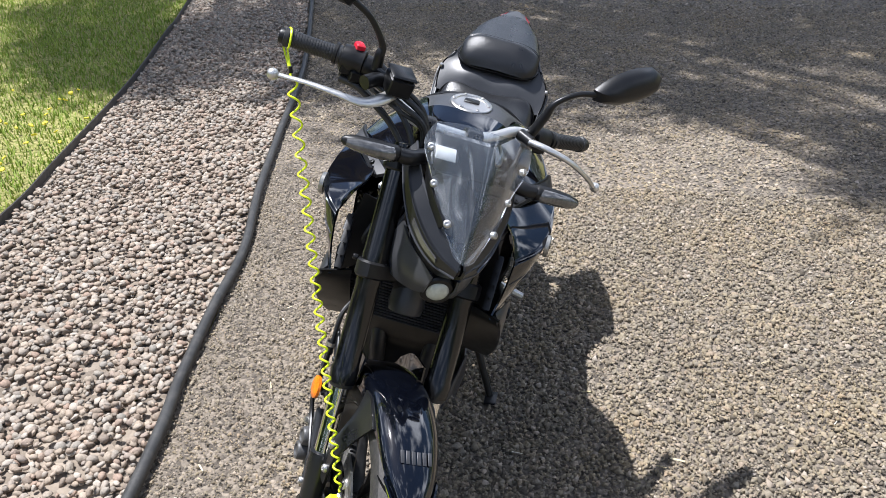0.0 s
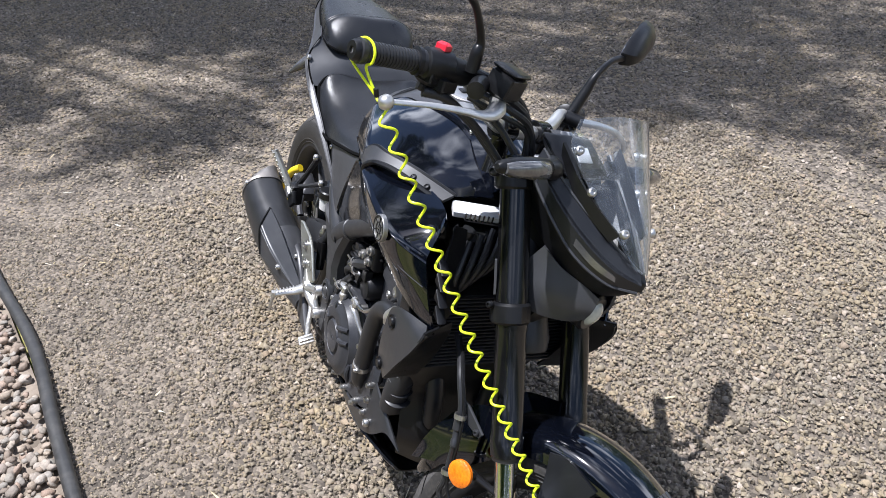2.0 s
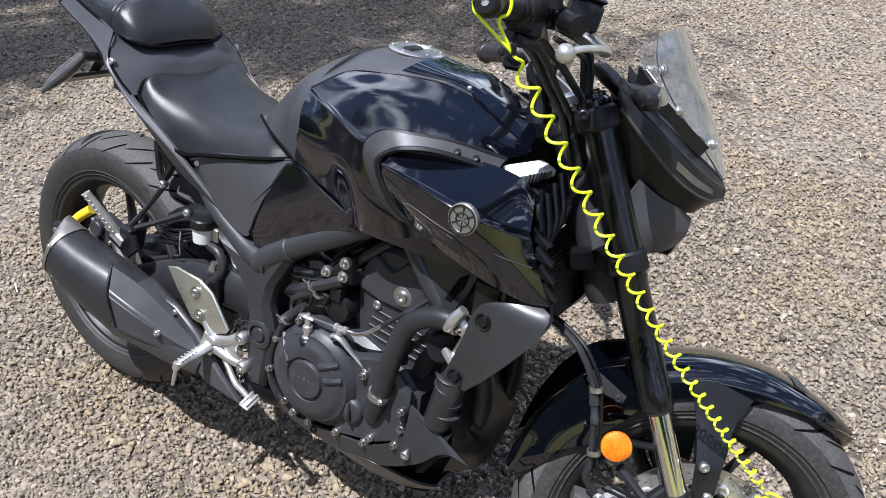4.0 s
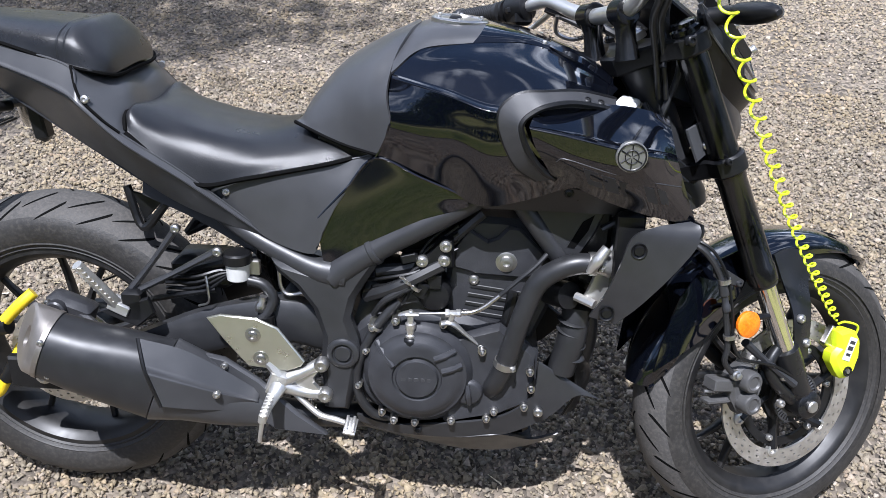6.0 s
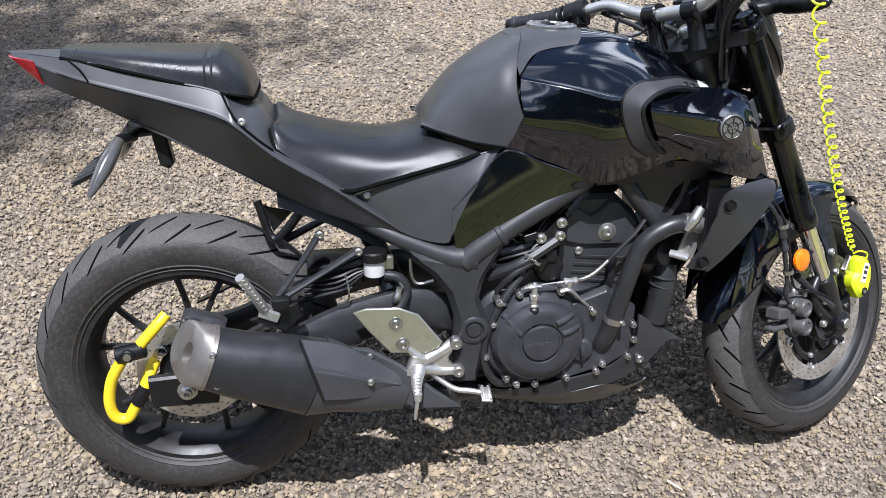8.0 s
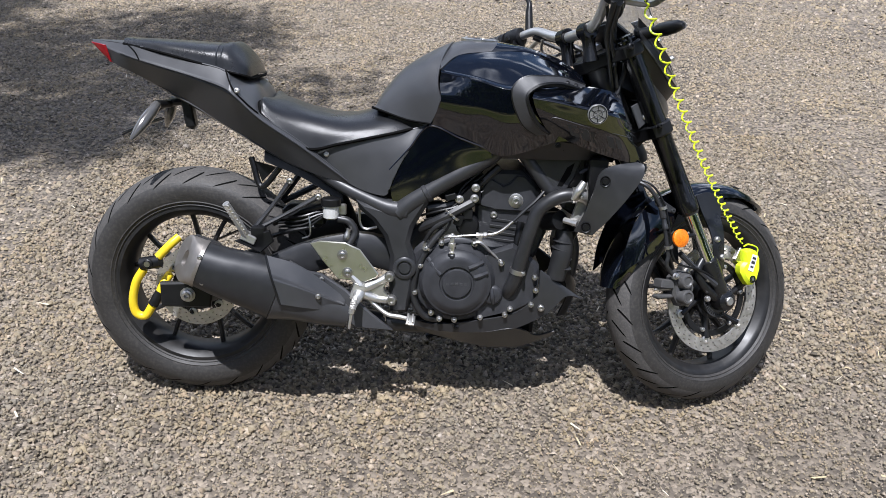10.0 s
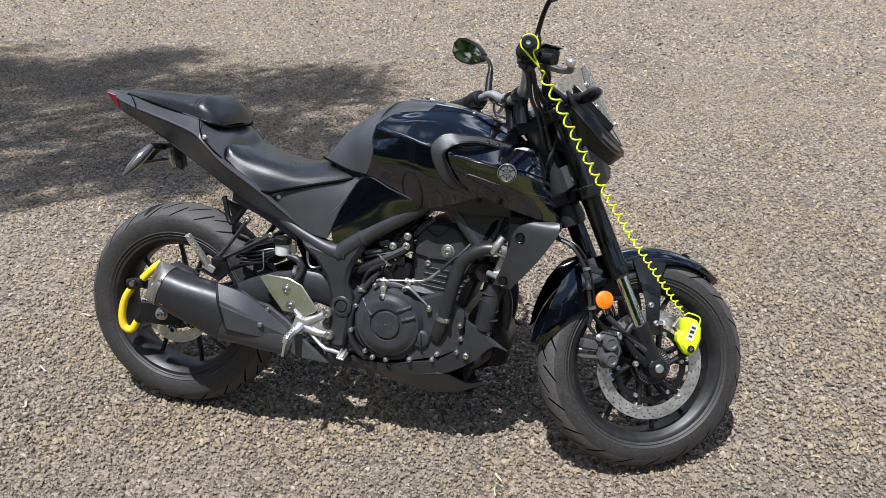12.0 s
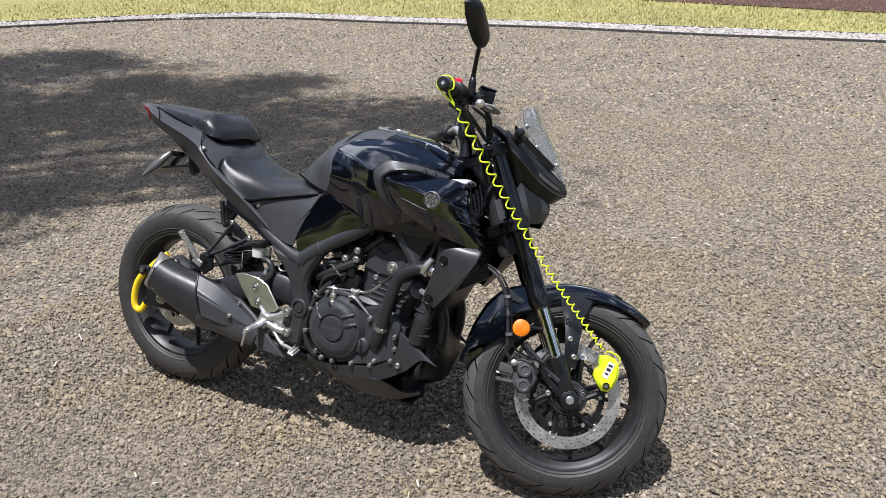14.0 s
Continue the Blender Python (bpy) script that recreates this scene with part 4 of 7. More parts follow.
# boomerang trim and air scoop on each side
BOOM = [
    [(1.000, -0.118, 0.869), (1.002, -0.144, 0.856)],
    [(0.940, -0.172, 0.889), (0.932, -0.198, 0.876)],
    [(0.885, -0.206, 0.893), (0.888, -0.222, 0.875)],
    [(0.846, -0.216, 0.891), (0.864, -0.229, 0.865)],
    [(0.820, -0.222, 0.872), (0.850, -0.234, 0.851)],
    [(0.816, -0.223, 0.846), (0.852, -0.234, 0.832)],
    [(0.828, -0.218, 0.810), (0.866, -0.229, 0.802)],
    [(0.848, -0.210, 0.776), (0.886, -0.220, 0.775)],
    [(0.880, -0.202, 0.754), (0.908, -0.209, 0.760)],
]
SCOOP_TOP = [(0.868, -0.222, 0.862), (0.918, -0.180, 0.870), (0.985, -0.150, 0.867), (1.045, -0.150, 0.861), (1.078, -0.165, 0.850)]
SCOOP_RIDGE = [(0.861, -0.238, 0.848), (0.926, -0.245, 0.840), (1.000, -0.245, 0.825), (1.055, -0.227, 0.812), (1.092, -0.190, 0.798)]
SCOOP_MID = [(0.873, -0.232, 0.815), (0.930, -0.238, 0.797), (0.996, -0.236, 0.777), (1.058, -0.219, 0.758), (1.116, -0.185, 0.740)]
SCOOP_LOW = [(0.900, -0.216, 0.770), (0.934, -0.216, 0.754), (0.990, -0.212, 0.729), (1.060, -0.200, 0.705), (1.142, -0.173, 0.682)]


def scoop_y(x, z):
    """How far out the scoop's lower facet stands at x and z."""
    at = [[np.interp(x, [p[0] for p in line], [p[i] for p in line]) for i in (2, 1)] for line in (SCOOP_LOW, SCOOP_MID, SCOOP_RIDGE)]
    return np.interp(z, [a[0] for a in at], [a[1] for a in at])


for flip in (False, True):
    one = (lambda s: flipped(s)) if flip else (lambda s: s)
    boom = part("tank_trim", one(Shape().sheet(BOOM, 0.010, 48, 7)), m_trim, bike, "satin grey boomerang trim")
    for at in ((0.949, -0.176, 0.878), (0.972, -0.158, 0.871)):
        part("bolt", one(Shape().bolt(at, (0.1, -0.6, 0.9), 0.006, 0.003)), m_black, boom)
    for line, r in (([(x, y + 0.003, z) for x, y, z in (q[1] for q in BOOM)], 0.0050), ([(x, y + 0.004, z) for x, y, z in (q[0] for q in BOOM)], 0.0035)):
        part("trim_lip", one(Shape().tube(line, r, n=60, sides=6)), m_black, boom)
    scoop = part("air_scoop", one(Shape().sheet(list(zip(SCOOP_TOP, SCOOP_RIDGE)), 0.004, 34, 10, inward=(0.97, -0.1, 0.75)).sheet(list(zip(SCOOP_RIDGE, SCOOP_MID, SCOOP_LOW)), 0.004, 34, 14)), m_gloss, bike, "gloss black air scoop")
    em = Shape().lathe((1.013, -0.2450, 0.812), (0.03, -1, 0.02), [(-0.004, 0.0235), (0.003, 0.0235), (0.0045, 0.0222), (0.0045, 0.0195), (0.003, 0.019), (0.003, 0.0005)], 40)
    emblem = part("emblem", one(em), m_badge, scoop, "round silver badge with spokes")
    n = np.array((0.03, -1, 0.02)) / 1.001
    e1 = np.cross(n, (0, 0, 1)); e1 /= np.linalg.norm(e1); e2 = np.cross(n, e1)
    forks = Shape()
    for k in range(6):
        a = math.pi / 2 + math.tau * k / 6
        q = [np.array((1.013, -0.2450, 0.812)) + n * 0.0035 + r * (math.cos(a) * e1 + math.sin(a) * e2) for r in (0.002, 0.0180)]
        forks.tube(q, [0.0006, 0.0013], n=3, sides=6)
    for r in (0.0205, 0.0100):
        forks.tube([np.array((1.013, -0.2450, 0.812)) + n * 0.0042 + r * (math.cos(a) * e1 + math.sin(a) * e2) for a in np.linspace(0, math.tau, 25)], 0.0013 if r > 0.02 else 0.0008, n=49, sides=6)
    part("badge_relief", one(forks), m_black, emblem)
    # dark toothed duct behind the scoop's leading edge
    duct = Shape().sheet([[(1.076, -0.140, 0.850), (1.070, -0.115, 0.840)], [(1.104, -0.160, 0.765), (1.075, -0.110, 0.765)], [(1.132, -0.157, 0.690), (1.09, -0.11, 0.70)]], 0.004, 12, 4, inward=(0.9, -0.14, 0.77))
    for k in range(4):
        z = 0.80 - 0.026 * k
        duct.prism([(1.085 + 0.010 * k, z), (1.115 + 0.008 * k, z - 0.022), (1.082 + 0.010 * k, z - 0.020)], -0.150, -0.166, 0.002)
    part("scoop_duct", one(duct), m_black, scoop)
    # faint plain bars where the model lettering is
    for x0, x1, z0 in ((0.945, 0.968, 0.760), (0.973, 0.995, 0.751), (1.000, 1.025, 0.742), (1.040, 1.058, 0.733), (1.063, 1.078, 0.727)):
        corners = [[(x0, z0 + 0.028), (x0 + 0.012, z0)], [(x1, z0 + 0.022), (x1 + 0.012, z0 - 0.007)]]
        part("decal", one(Shape().sheet([[(x, scoop_y(x, z) - 0.0022, z) for x, z in row] for row in corners], 0.0012, 3, 3)), m_greyprint, scoop)
    part("scoop_line", one(Shape().tube([(x, scoop_y(x, z) - 0.0005, z) for x, z in ((0.905, 0.795), (0.920, 0.801), (0.99, 0.782), (1.06, 0.765), (1.105, 0.752))], 0.0010, n=24, sides=5)), m_trim, scoop)
    lower_trim = Shape().sheet([[(0.790, -0.172, 0.712), (0.80, -0.160, 0.690)], [(0.860, -0.176, 0.722), (0.875, -0.160, 0.690)], [(0.925, -0.180, 0.737), (0.95, -0.160, 0.690)], [(1.000, -0.182, 0.728), (1.02, -0.160, 0.690)], [(1.080, -0.168, 0.705), (1.075, -0.152, 0.685)]], 0.004, 24, 6)
    part("lower_trim", one(lower_trim), m_cheek, bike)
    part("bolt", one(Shape().bolt((0.935, -0.178, 0.728), (0, -1, 0), 0.008, 0.003)), m_black, bike)
    SHROUD = [
        [(0.985, -0.188, 0.517), (1.030, -0.192, 0.508)],
        [(1.004, -0.200, 0.560), (1.062, -0.200, 0.545)],
        [(1.022, -0.207, 0.615), (1.098, -0.204, 0.592)],
        [(1.036, -0.206, 0.666), (1.132, -0.202, 0.640)],
        [(1.068, -0.199, 0.685), (1.146, -0.198, 0.668)],
        [(1.130, -0.180, 0.692), (1.150, -0.190, 0.687)],
    ]
    sh = part("radiator_shroud", one(Shape().sheet(SHROUD, 0.005, 30, 10)), m_frame, bike, "satin black radiator shroud")
    front = Shape().sheet([[(1.031, -0.190, 0.507), (1.040, -0.130, 0.520)], [(1.098, -0.202, 0.590), (1.085, -0.13, 0.59)], [(1.146, -0.197, 0.666), (1.12, -0.13, 0.665)], [(1.150, -0.190, 0.690), (1.12, -0.13, 0.69)]], 0.004, 20, 6, inward=(0.95, -0.15, 0.65))
    part("shroud_front", one(front), m_black, sh)
    for at in ((1.050, -0.2075, 0.648), (1.012, -0.1985, 0.530)):
        part("bolt", one(Shape().lathe(at, (0, -1, 0), [(-0.002, 0.013), (0.0015, 0.013), (-0.001, 0.009), (0.003, 0.0075), (0.003, 0.0005)], 16)), m_black, sh)

# ---- frame, swingarm and engine ----
def right_left(name, shape, mat, parent, label=""):
    part(name, shape, mat, parent, label)
    return part(name, flipped(shape), mat, parent, label)


right_left("frame_tube", Shape().tube([(1.05, -0.050, 0.80), (0.93, -0.105, 0.775), (0.814, -0.135, 0.725), (0.769, -0.142, 0.690), (0.653, -0.143, 0.621), (0.590, -0.143, 0.580), (0.545, -0.141, 0.545)], [0.024, 0.023, 0.022, 0.022, 0.022, 0.024, 0.026], sides=14), m_frame, bike)
right_left("subframe_tube", Shape().tube([(0.570, -0.140, 0.550), (0.524, -0.140, 0.555), (0.477, -0.136, 0.573), (0.408, -0.124, 0.604), (0.351, -0.106, 0.634), (0.25, -0.080, 0.695), (0.08, -0.05, 0.79)], [0.026, 0.024, 0.020, 0.017, 0.016, 0.014, 0.014], sides=14), m_frame, bike)
right_left("frame_collar", Shape().lathe((0.618, -0.143, 0.598), (0.85, 0, 0.52), [(-0.006, 0.0235), (-0.004, 0.0255), (0.004, 0.0255), (0.006, 0.0235)], 16), m_frame, bike)
right_left("down_tube", Shape().tube([(0.845, -0.130, 0.715), (0.893, -0.131, 0.652), (0.945, -0.128, 0.585)], 0.017, sides=12), m_frame, bike)
right_left("gusset_plate", Shape().prism([(0.874, 0.705), (1.004, 0.700), (0.988, 0.645), (0.965, 0.603), (0.944, 0.600), (0.913, 0.642)], -0.128, -0.140, 0.004), m_frame, bike)
# the slot is not cut: a near-black patch paints its shaded inside
right_left("gusset_slot_shade", Shape().prism([(0.966, 0.668), (0.984, 0.680), (0.976, 0.652), (0.956, 0.620), (0.944, 0.622)], -0.1395, -0.1415, 0.0008), m_recess_shade, bike)
PIVOT = [(0.440, 0.577), (0.464, 0.574), (0.515, 0.560), (0.554, 0.560), (0.604, 0.590), (0.624, 0.574), (0.602, 0.537), (0.586, 0.510), (0.576, 0.470), (0.589, 0.432), (0.594, 0.402), (0.590, 0.370), (0.579, 0.307), (0.571, 0.280), (0.526, 0.283), (0.523, 0.379), (0.526, 0.433), (0.511, 0.485), (0.482, 0.525), (0.450, 0.552)]
right_left("pivot_plate", Shape().prism(PIVOT[::-1], -0.120, -0.160, 0.012), m_frame, bike, "satin black pivot plate of the frame")
right_left("pivot_cap", Shape().lathe((0.564, -0.157, 0.404), (0, -1, 0), [(-0.002, 0.030), (0.006, 0.029), (0.009, 0.025), (0.009, 0.020), (0.004, 0.0185), (0.004, 0.016), (0.0085, 0.0135), (0.0085, 0.0005)], 24), m_frame, bike)
part("steering_head", Shape().lathe((1.475 - 0.66 * 0.466, 0, 0.66), tuple(AXIS), [(0, 0.034), (0.02, 0.038), (0.05, 0.034), (0.24, 0.034), (0.27, 0.040), (0.30, 0.036)], 24), m_frame, bike)


def arm(side):
    rows = []
    for x, y, zc, h, w in ((0.56, -0.09, 0.408, 0.045, 0.024), (0.46, -0.108, 0.440, 0.042, 0.022), (0.38, -0.116, 0.434, 0.042, 0.018), (0.30, -0.118, 0.412, 0.043, 0.018), (0.21, -0.118, 0.376, 0.040, 0.018), (0.10, -0.118, 0.335, 0.030, 0.017), (0.02, -0.120, 0.312, 0.030, 0.016), (-0.06, -0.120, 0.305, 0.028, 0.015)):
        rows.append([(x, y + w * a, zc + h * b) for a, b in ((-1, -0.7), (-0.6, -1), (0.6, -1), (1, -0.7), (1, 0.7), (0.6, 1), (-0.6, 1), (-1, 0.7))])
    s = Shape().grid([spline([r[j] for r in rows], 25) for j in range(8)], closed_u=True)
    for e in (rows[0], rows[-1]):
        s.add(e, [tuple(range(8))])
    return s if side < 0 else flipped(s)


swing = part("swingarm", arm(-1), m_frame, bike, "satin black swingarm")
part("swingarm", arm(1), m_frame, bike)
part("swingarm_bridge", Shape().box((0.42, 0, 0.40), (0.05, 0.21, 0.07), bevel=0.012), m_frame, bike)
part("axle_block", Shape().prism([(-0.072, 0.345), (-0.072, 0.280), (0.055, 0.278), (0.062, 0.318), (0.040, 0.350)], -0.124, -0.146, 0.005), m_black, bike)
part("axle_nut", Shape().lathe((0.0, -0.144, 0.315), (0, -1, 0), [(-0.004, 0.020), (0.003, 0.020), (0.003, 0.0155), (0.013, 0.0155), (0.015, 0.011), (0.019, 0.0095), (0.019, 0.0055), (0.008, 0.005), (0.008, 0.0004)], 12), m_bolt, bike, "zinc axle nut")
part("rear_axle", Shape().lathe((0, -0.15, 0.312), (0, 1, 0), [(0, 0.010), (0.29, 0.010)], 14), m_steel, bike)
cal = part("rear_caliper", Shape().box((0.035, -0.086, 0.425), (0.085, 0.046, 0.05), pose(0, 0, 0, 0, 20, 0), 0.01).lathe((0.02, -0.106, 0.432), (0, -1, 0), [(0, 0.02), (0.012, 0.02), (0.015, 0.017), (0.015, 0.0005)], 18).tube([(0.06, -0.10, 0.42), (0.10, -0.118, 0.40), (0.13, -0.120, 0.38)], 0.010, sides=8), m_engine, bike, "dark grey rear brake caliper")
for at in ((0.062, -0.111, 0.410), (0.005, -0.111, 0.447)):
    part("bolt", Shape().bolt(at, (0, -1, 0), 0.006), m_bolt, cal)

# crankcase, cylinder and head
case = Shape().prism([(0.575, 0.300), (0.570, 0.430), (0.612, 0.466), (0.690, 0.478), (0.780, 0.470), (0.875, 0.440), (0.912, 0.405), (0.912, 0.310), (0.850, 0.275), (0.760, 0.250), (0.650, 0.250)], -0.128, 0.128, 0.012)
engine = part("engine_case", case, m_engine, bike, "dark grey engine crankcase")
COVER = (0.698, 0.370)
cover_o = Shape().lathe((COVER[0], -0.126, COVER[1]), (0, -1, 0), [(0, 0.112), (0.014, 0.112), (0.017, 0.108), (0.018, 0.099), (0.026, 0.098), (0.030, 0.094), (0.041, 0.088), (0.0425, 0.080), (0.050, 0.073), (0.0525, 0.062), (0.0525, 0.045), (0.0485, 0.043), (0.0485, 0.039), (0.0545, 0.036), (0.0555, 0.026), (0.0545, 0.0005)], 56)
cc = part("clutch_cover", cover_o, m_engine, engine, "round dark grey clutch cover")
for x0, z0, x1, z1 in ((0.728, 0.412, 0.764, 0.426), (0.742, 0.388, 0.776, 0.399), (0.624, 0.430, 0.656, 0.393)):
    y0, y1 = (-0.126 - np.interp(math.hypot(x - COVER[0], z - COVER[1]), (0.062, 0.073, 0.088, 0.096, 0.108), (0.0525, 0.050, 0.041, 0.028, 0.016)) for x, z in ((x0, z0), (x1, z1)))
    part("rib", Shape().tube([(x0, y0, z0), ((x0 + x1) / 2, (y0 + y1) / 2 - 0.003, (z0 + z1) / 2), (x1, y1, z1)], [0.006, 0.0065, 0.005], sides=8), m_engine, cc)
for w, x in ((0.010, 0.674), (0.008, 0.686), (0.010, 0.697), (0.008, 0.709), (0.009, 0.720)):
    part("lettering_bar", Shape().box((x, -0.1808, COVER[1]), (w * 0.8, 0.0014, 0.007), bevel=0.0004), m_trim, cc)
part("release_boss", Shape().lathe((0.685, -0.160, 0.396), (0.0, -0.03, 1), [(0, 0.010), (0.008, 0.0150), (0.022, 0.0170), (0.046, 0.0165), (0.050, 0.014), (0.052, 0.010)], 18), m_black, cc)
part("sprocket_case", Shape().prism([(0.76, 0.44), (0.84, 0.47), (0.905, 0.42), (0.905, 0.315), (0.850, 0.282), (0.745, 0.262)], -0.125, -0.150, 0.01), m_engine, engine)
plug = part("oil_filler_plug", Shape().lathe((0.790, -0.146, 0.334), (0, -1, 0), [(0, 0.0265), (0.008, 0.0260), (0.013, 0.0225), (0.0145, 0.019), (0.0145, 0.0005)], 28), m_engine, engine, "slotted oil filler plug")
part("grip_bar", Shape().tube([(0.788, -0.162, 0.354), (0.790, -0.166, 0.334), (0.793, -0.162, 0.314)], [0.004, 0.0060, 0.004], n=9, sides=8), m_engine, plug)
for k, (x, z) in enumerate([(0.616, 0.456), (0.604, 0.410), (0.590, 0.338), (0.633, 0.282), (0.655, 0.266), (0.694, 0.264), (0.761, 0.272), (0.825, 0.281), (0.838, 0.297), (0.832, 0.350), (0.892, 0.310), (0.902, 0.349), (0.898, 0.384), (0.657, 0.471), (0.741, 0.470), (0.811, 0.420)]):
    part("case_bolt", Shape().lathe((x, -0.146, z), (0, -1, 0), [(-0.020, 0.0085), (0.010, 0.0074), (0.010, 0.0058), (0.016, 0.0056), (0.017, 0.0032), (0.012, 0.0028), (0.012, 0.0004)], 12), m_bolt if k % 4 != 3 else m_steel, engine)
cyl = Shape().prism([(0.735, 0.470), (0.745, 0.600), (0.770, 0.640), (0.800, 0.652), (0.862, 0.650), (0.905, 0.610), (0.925, 0.570), (0.928, 0.490), (0.900, 0.420), (0.800, 0.420)], -0.102, 0.102, 0.010)
head = part("cylinder_head", cyl, m_engine, engine, "dark grey cylinder and head")
part("head_cover", Shape().prism([(0.752, 0.560), (0.755, 0.602), (0.778, 0.632), (0.812, 0.612), (0.828, 0.620), (0.846, 0.640), (0.866, 0.638), (0.908, 0.596), (0.915, 0.560), (0.880, 0.545), (0.800, 0.548)][::-1], -0.100, -0.111, 0.004), m_engine, head)
part("stud", Shape().lathe((0.845, -0.109, 0.575), (0, -1, 0), [(-0.003, 0.019), (0.002, 0.019), (0.003, 0.016), (0.003, 0.012), (0.009, 0.011), (0.010, 0.006), (0.005, 0.0055), (0.005, 0.0005)], 20), m_bolt, head)
part("stud", Shape().bolt((0.790, -0.100, 0.535), (0, -1, 0), 0.010, 0.008), m_bolt, head)
for k in range(4):
    part("cooling_fin", Shape().prism([(0.785 - 0.004 * k, 0.527 - 0.017 * k), (0.905 - 0.004 * k, 0.513 - 0.017 * k), (0.903 - 0.004 * k, 0.506 - 0.017 * k), (0.784 - 0.004 * k, 0.520 - 0.017 * k)], -0.100, -0.1045, 0.001), m_hoserub, head)
part("wire_conduit", Shape().tube([(0.860, -0.112, 0.520), (0.852, -0.122, 0.47), (0.842, -0.120, 0.435)], 0.010, sides=8), m_black, engine)
for at in ((0.700, -0.140, 0.582), (0.738, -0.140, 0.585), (0.740, -0.140, 0.612)):
    part("mount_bolt", Shape().lathe(at, (0, -1, 0), [(-0.02, 0.008), (0.0, 0.011), (0.004, 0.0105), (0.005, 0.0072), (0.010, 0.0068), (0.010, 0.0042), (0.006, 0.0038), (0.006, 0.0004)], 14), m_bolt, engine)
part("mount_bracket", Shape().prism([(0.690, 0.565), (0.755, 0.570), (0.752, 0.622), (0.730, 0.625)], -0.112, -0.138, 0.005), m_black, engine)
part("left_cover", Shape().lathe((0.70, 0.124, 0.39), (0, 1, 0), [(0, 0.10), (0.03, 0.095), (0.045, 0.07), (0.046, 0.0005)], 40), m_engine, engine)

# clutch cable, lever and cable holder
part("clutch_cable", Shape().tube([(0.690, -0.160, 0.491), (0.720, -0.160, 0.493), (0.745, -0.160, 0.495)], 0.0022, n=8, sides=6).tube([(0.765, -0.159, 0.496), (0.787, -0.157, 0.497), (0.809, -0.155, 0.507), (0.836, -0.152, 0.530)], 0.0046, n=18, sides=10), m_steel, engine, "bare steel clutch cable")
part("cable_sheath", Shape().tube([(0.834, -0.152, 0.528), (0.866, -0.150, 0.560), (0.900, -0.142, 0.592), (0.960, -0.110, 0.660)], 0.0044, n=20, sides=8), m_hoserub, engine)
part("clutch_lever", Shape().tube([(0.664, -0.162, 0.488), (0.678, -0.164, 0.492), (0.698, -0.164, 0.491)], [0.0055, 0.0085, 0.005], sides=10, flat=0.55).lathe((0.684, -0.162, 0.445), (0.0, -0.04, 1), [(0, 0.010), (0.006, 0.010), (0.008, 0.0075), (0.018, 0.0075), (0.019, 0.0095), (0.028, 0.0095), (0.030, 0.006), (0.050, 0.006), (0.054, 0.0035)], 14), m_silver, engine)
part("cable_holder", Shape().tube([(0.738, -0.160, 0.474), (0.756, -0.160, 0.476), (0.784, -0.152, 0.448), (0.808, -0.142, 0.425)], [0.0065, 0.0080, 0.0045, 0.0065], sides=10, flat=0.7).tube([(0.752, -0.160, 0.476), (0.757, -0.162, 0.496)], 0.0055, n=4, sides=8).lathe((0.744, -0.160, 0.495), (1, 0, 0.04), [(0, 0.005), (0, 0.0075), (0.006, 0.0075), (0.007, 0.0055), (0.018, 0.0055), (0.019, 0.0075), (0.026, 0.0072), (0.028, 0.005)], 8).bolt((0.808, -0.146, 0.425), (0, -1, 0), 0.006, 0.005), m_silver, engine)

# coolant hose with clamps
hose = part("coolant_hose", Shape().tube([(0.990, -0.166, 0.604), (0.955, -0.168, 0.602), (0.921, -0.168, 0.586), (0.896, -0.167, 0.560), (0.880, -0.166, 0.514), (0.868, -0.164, 0.467), (0.852, -0.160, 0.400), (0.838, -0.154, 0.358), (0.828, -0.136, 0.334)], 0.0180, sides=16), m_hoserub, bike, "thick black coolant hose")
for at, ax in (((0.985, -0.166, 0.604), (1, 0.05, 0.02)), ((0.852, -0.160, 0.402), (0.22, -0.05, 1))):
    part("hose_clamp", Shape().lathe(at, ax, [(-0.006, 0.0180), (-0.006, 0.0202), (0.006, 0.0202), (0.006, 0.0180)], 24, ring=True).box(np.array(at) + (0.014, -0.014, -0.002), (0.010, 0.010, 0.010), bevel=0.002).bolt(np.array(at) + (0.014, -0.019, -0.002), (0, -1, 0), 0.004, 0.004), m_bolt, hose)
part("pipe_neck", Shape().tube([(0.994, -0.167, 0.607), (1.015, -0.160, 0.598), (1.035, -0.13, 0.575)], 0.018, sides=14), m_silver, hose)
part("radiator_neck", Shape().tube([(1.004, -0.182, 0.640), (0.990, -0.186, 0.618), (0.978, -0.184, 0.596)], [0.009, 0.011, 0.006], sides=10), m_silver, bike, "cast silver radiator neck")
part("heat_exchanger", Shape().tube([(0.925, -0.10, 0.52), (0.955, -0.148, 0.535)], 0.024, n=4, sides=16), m_black, engine)
for k, (a, b, c, r) in enumerate([((0.62, -0.13, 0.555), (0.70, -0.125, 0.575), (0.80, -0.10, 0.66), 0.010), ((0.60, -0.12, 0.50), (0.66, -0.145, 0.535), (0.735, -0.135, 0.575), 0.012), ((0.63, -0.10, 0.52), (0.72, -0.12, 0.56), (0.78, -0.08, 0.62), 0.007), ((0.615, -0.13, 0.47), (0.64, -0.15, 0.51), (0.69, -0.15, 0.54), 0.006), ((0.60, -0.11, 0.60), (0.70, -0.10, 0.64), (0.80, -0.08, 0.70), 0.012)]):
    part("engine_hose", Shape().tube([a, b, c], r, sides=8), m_hoserub, engine)
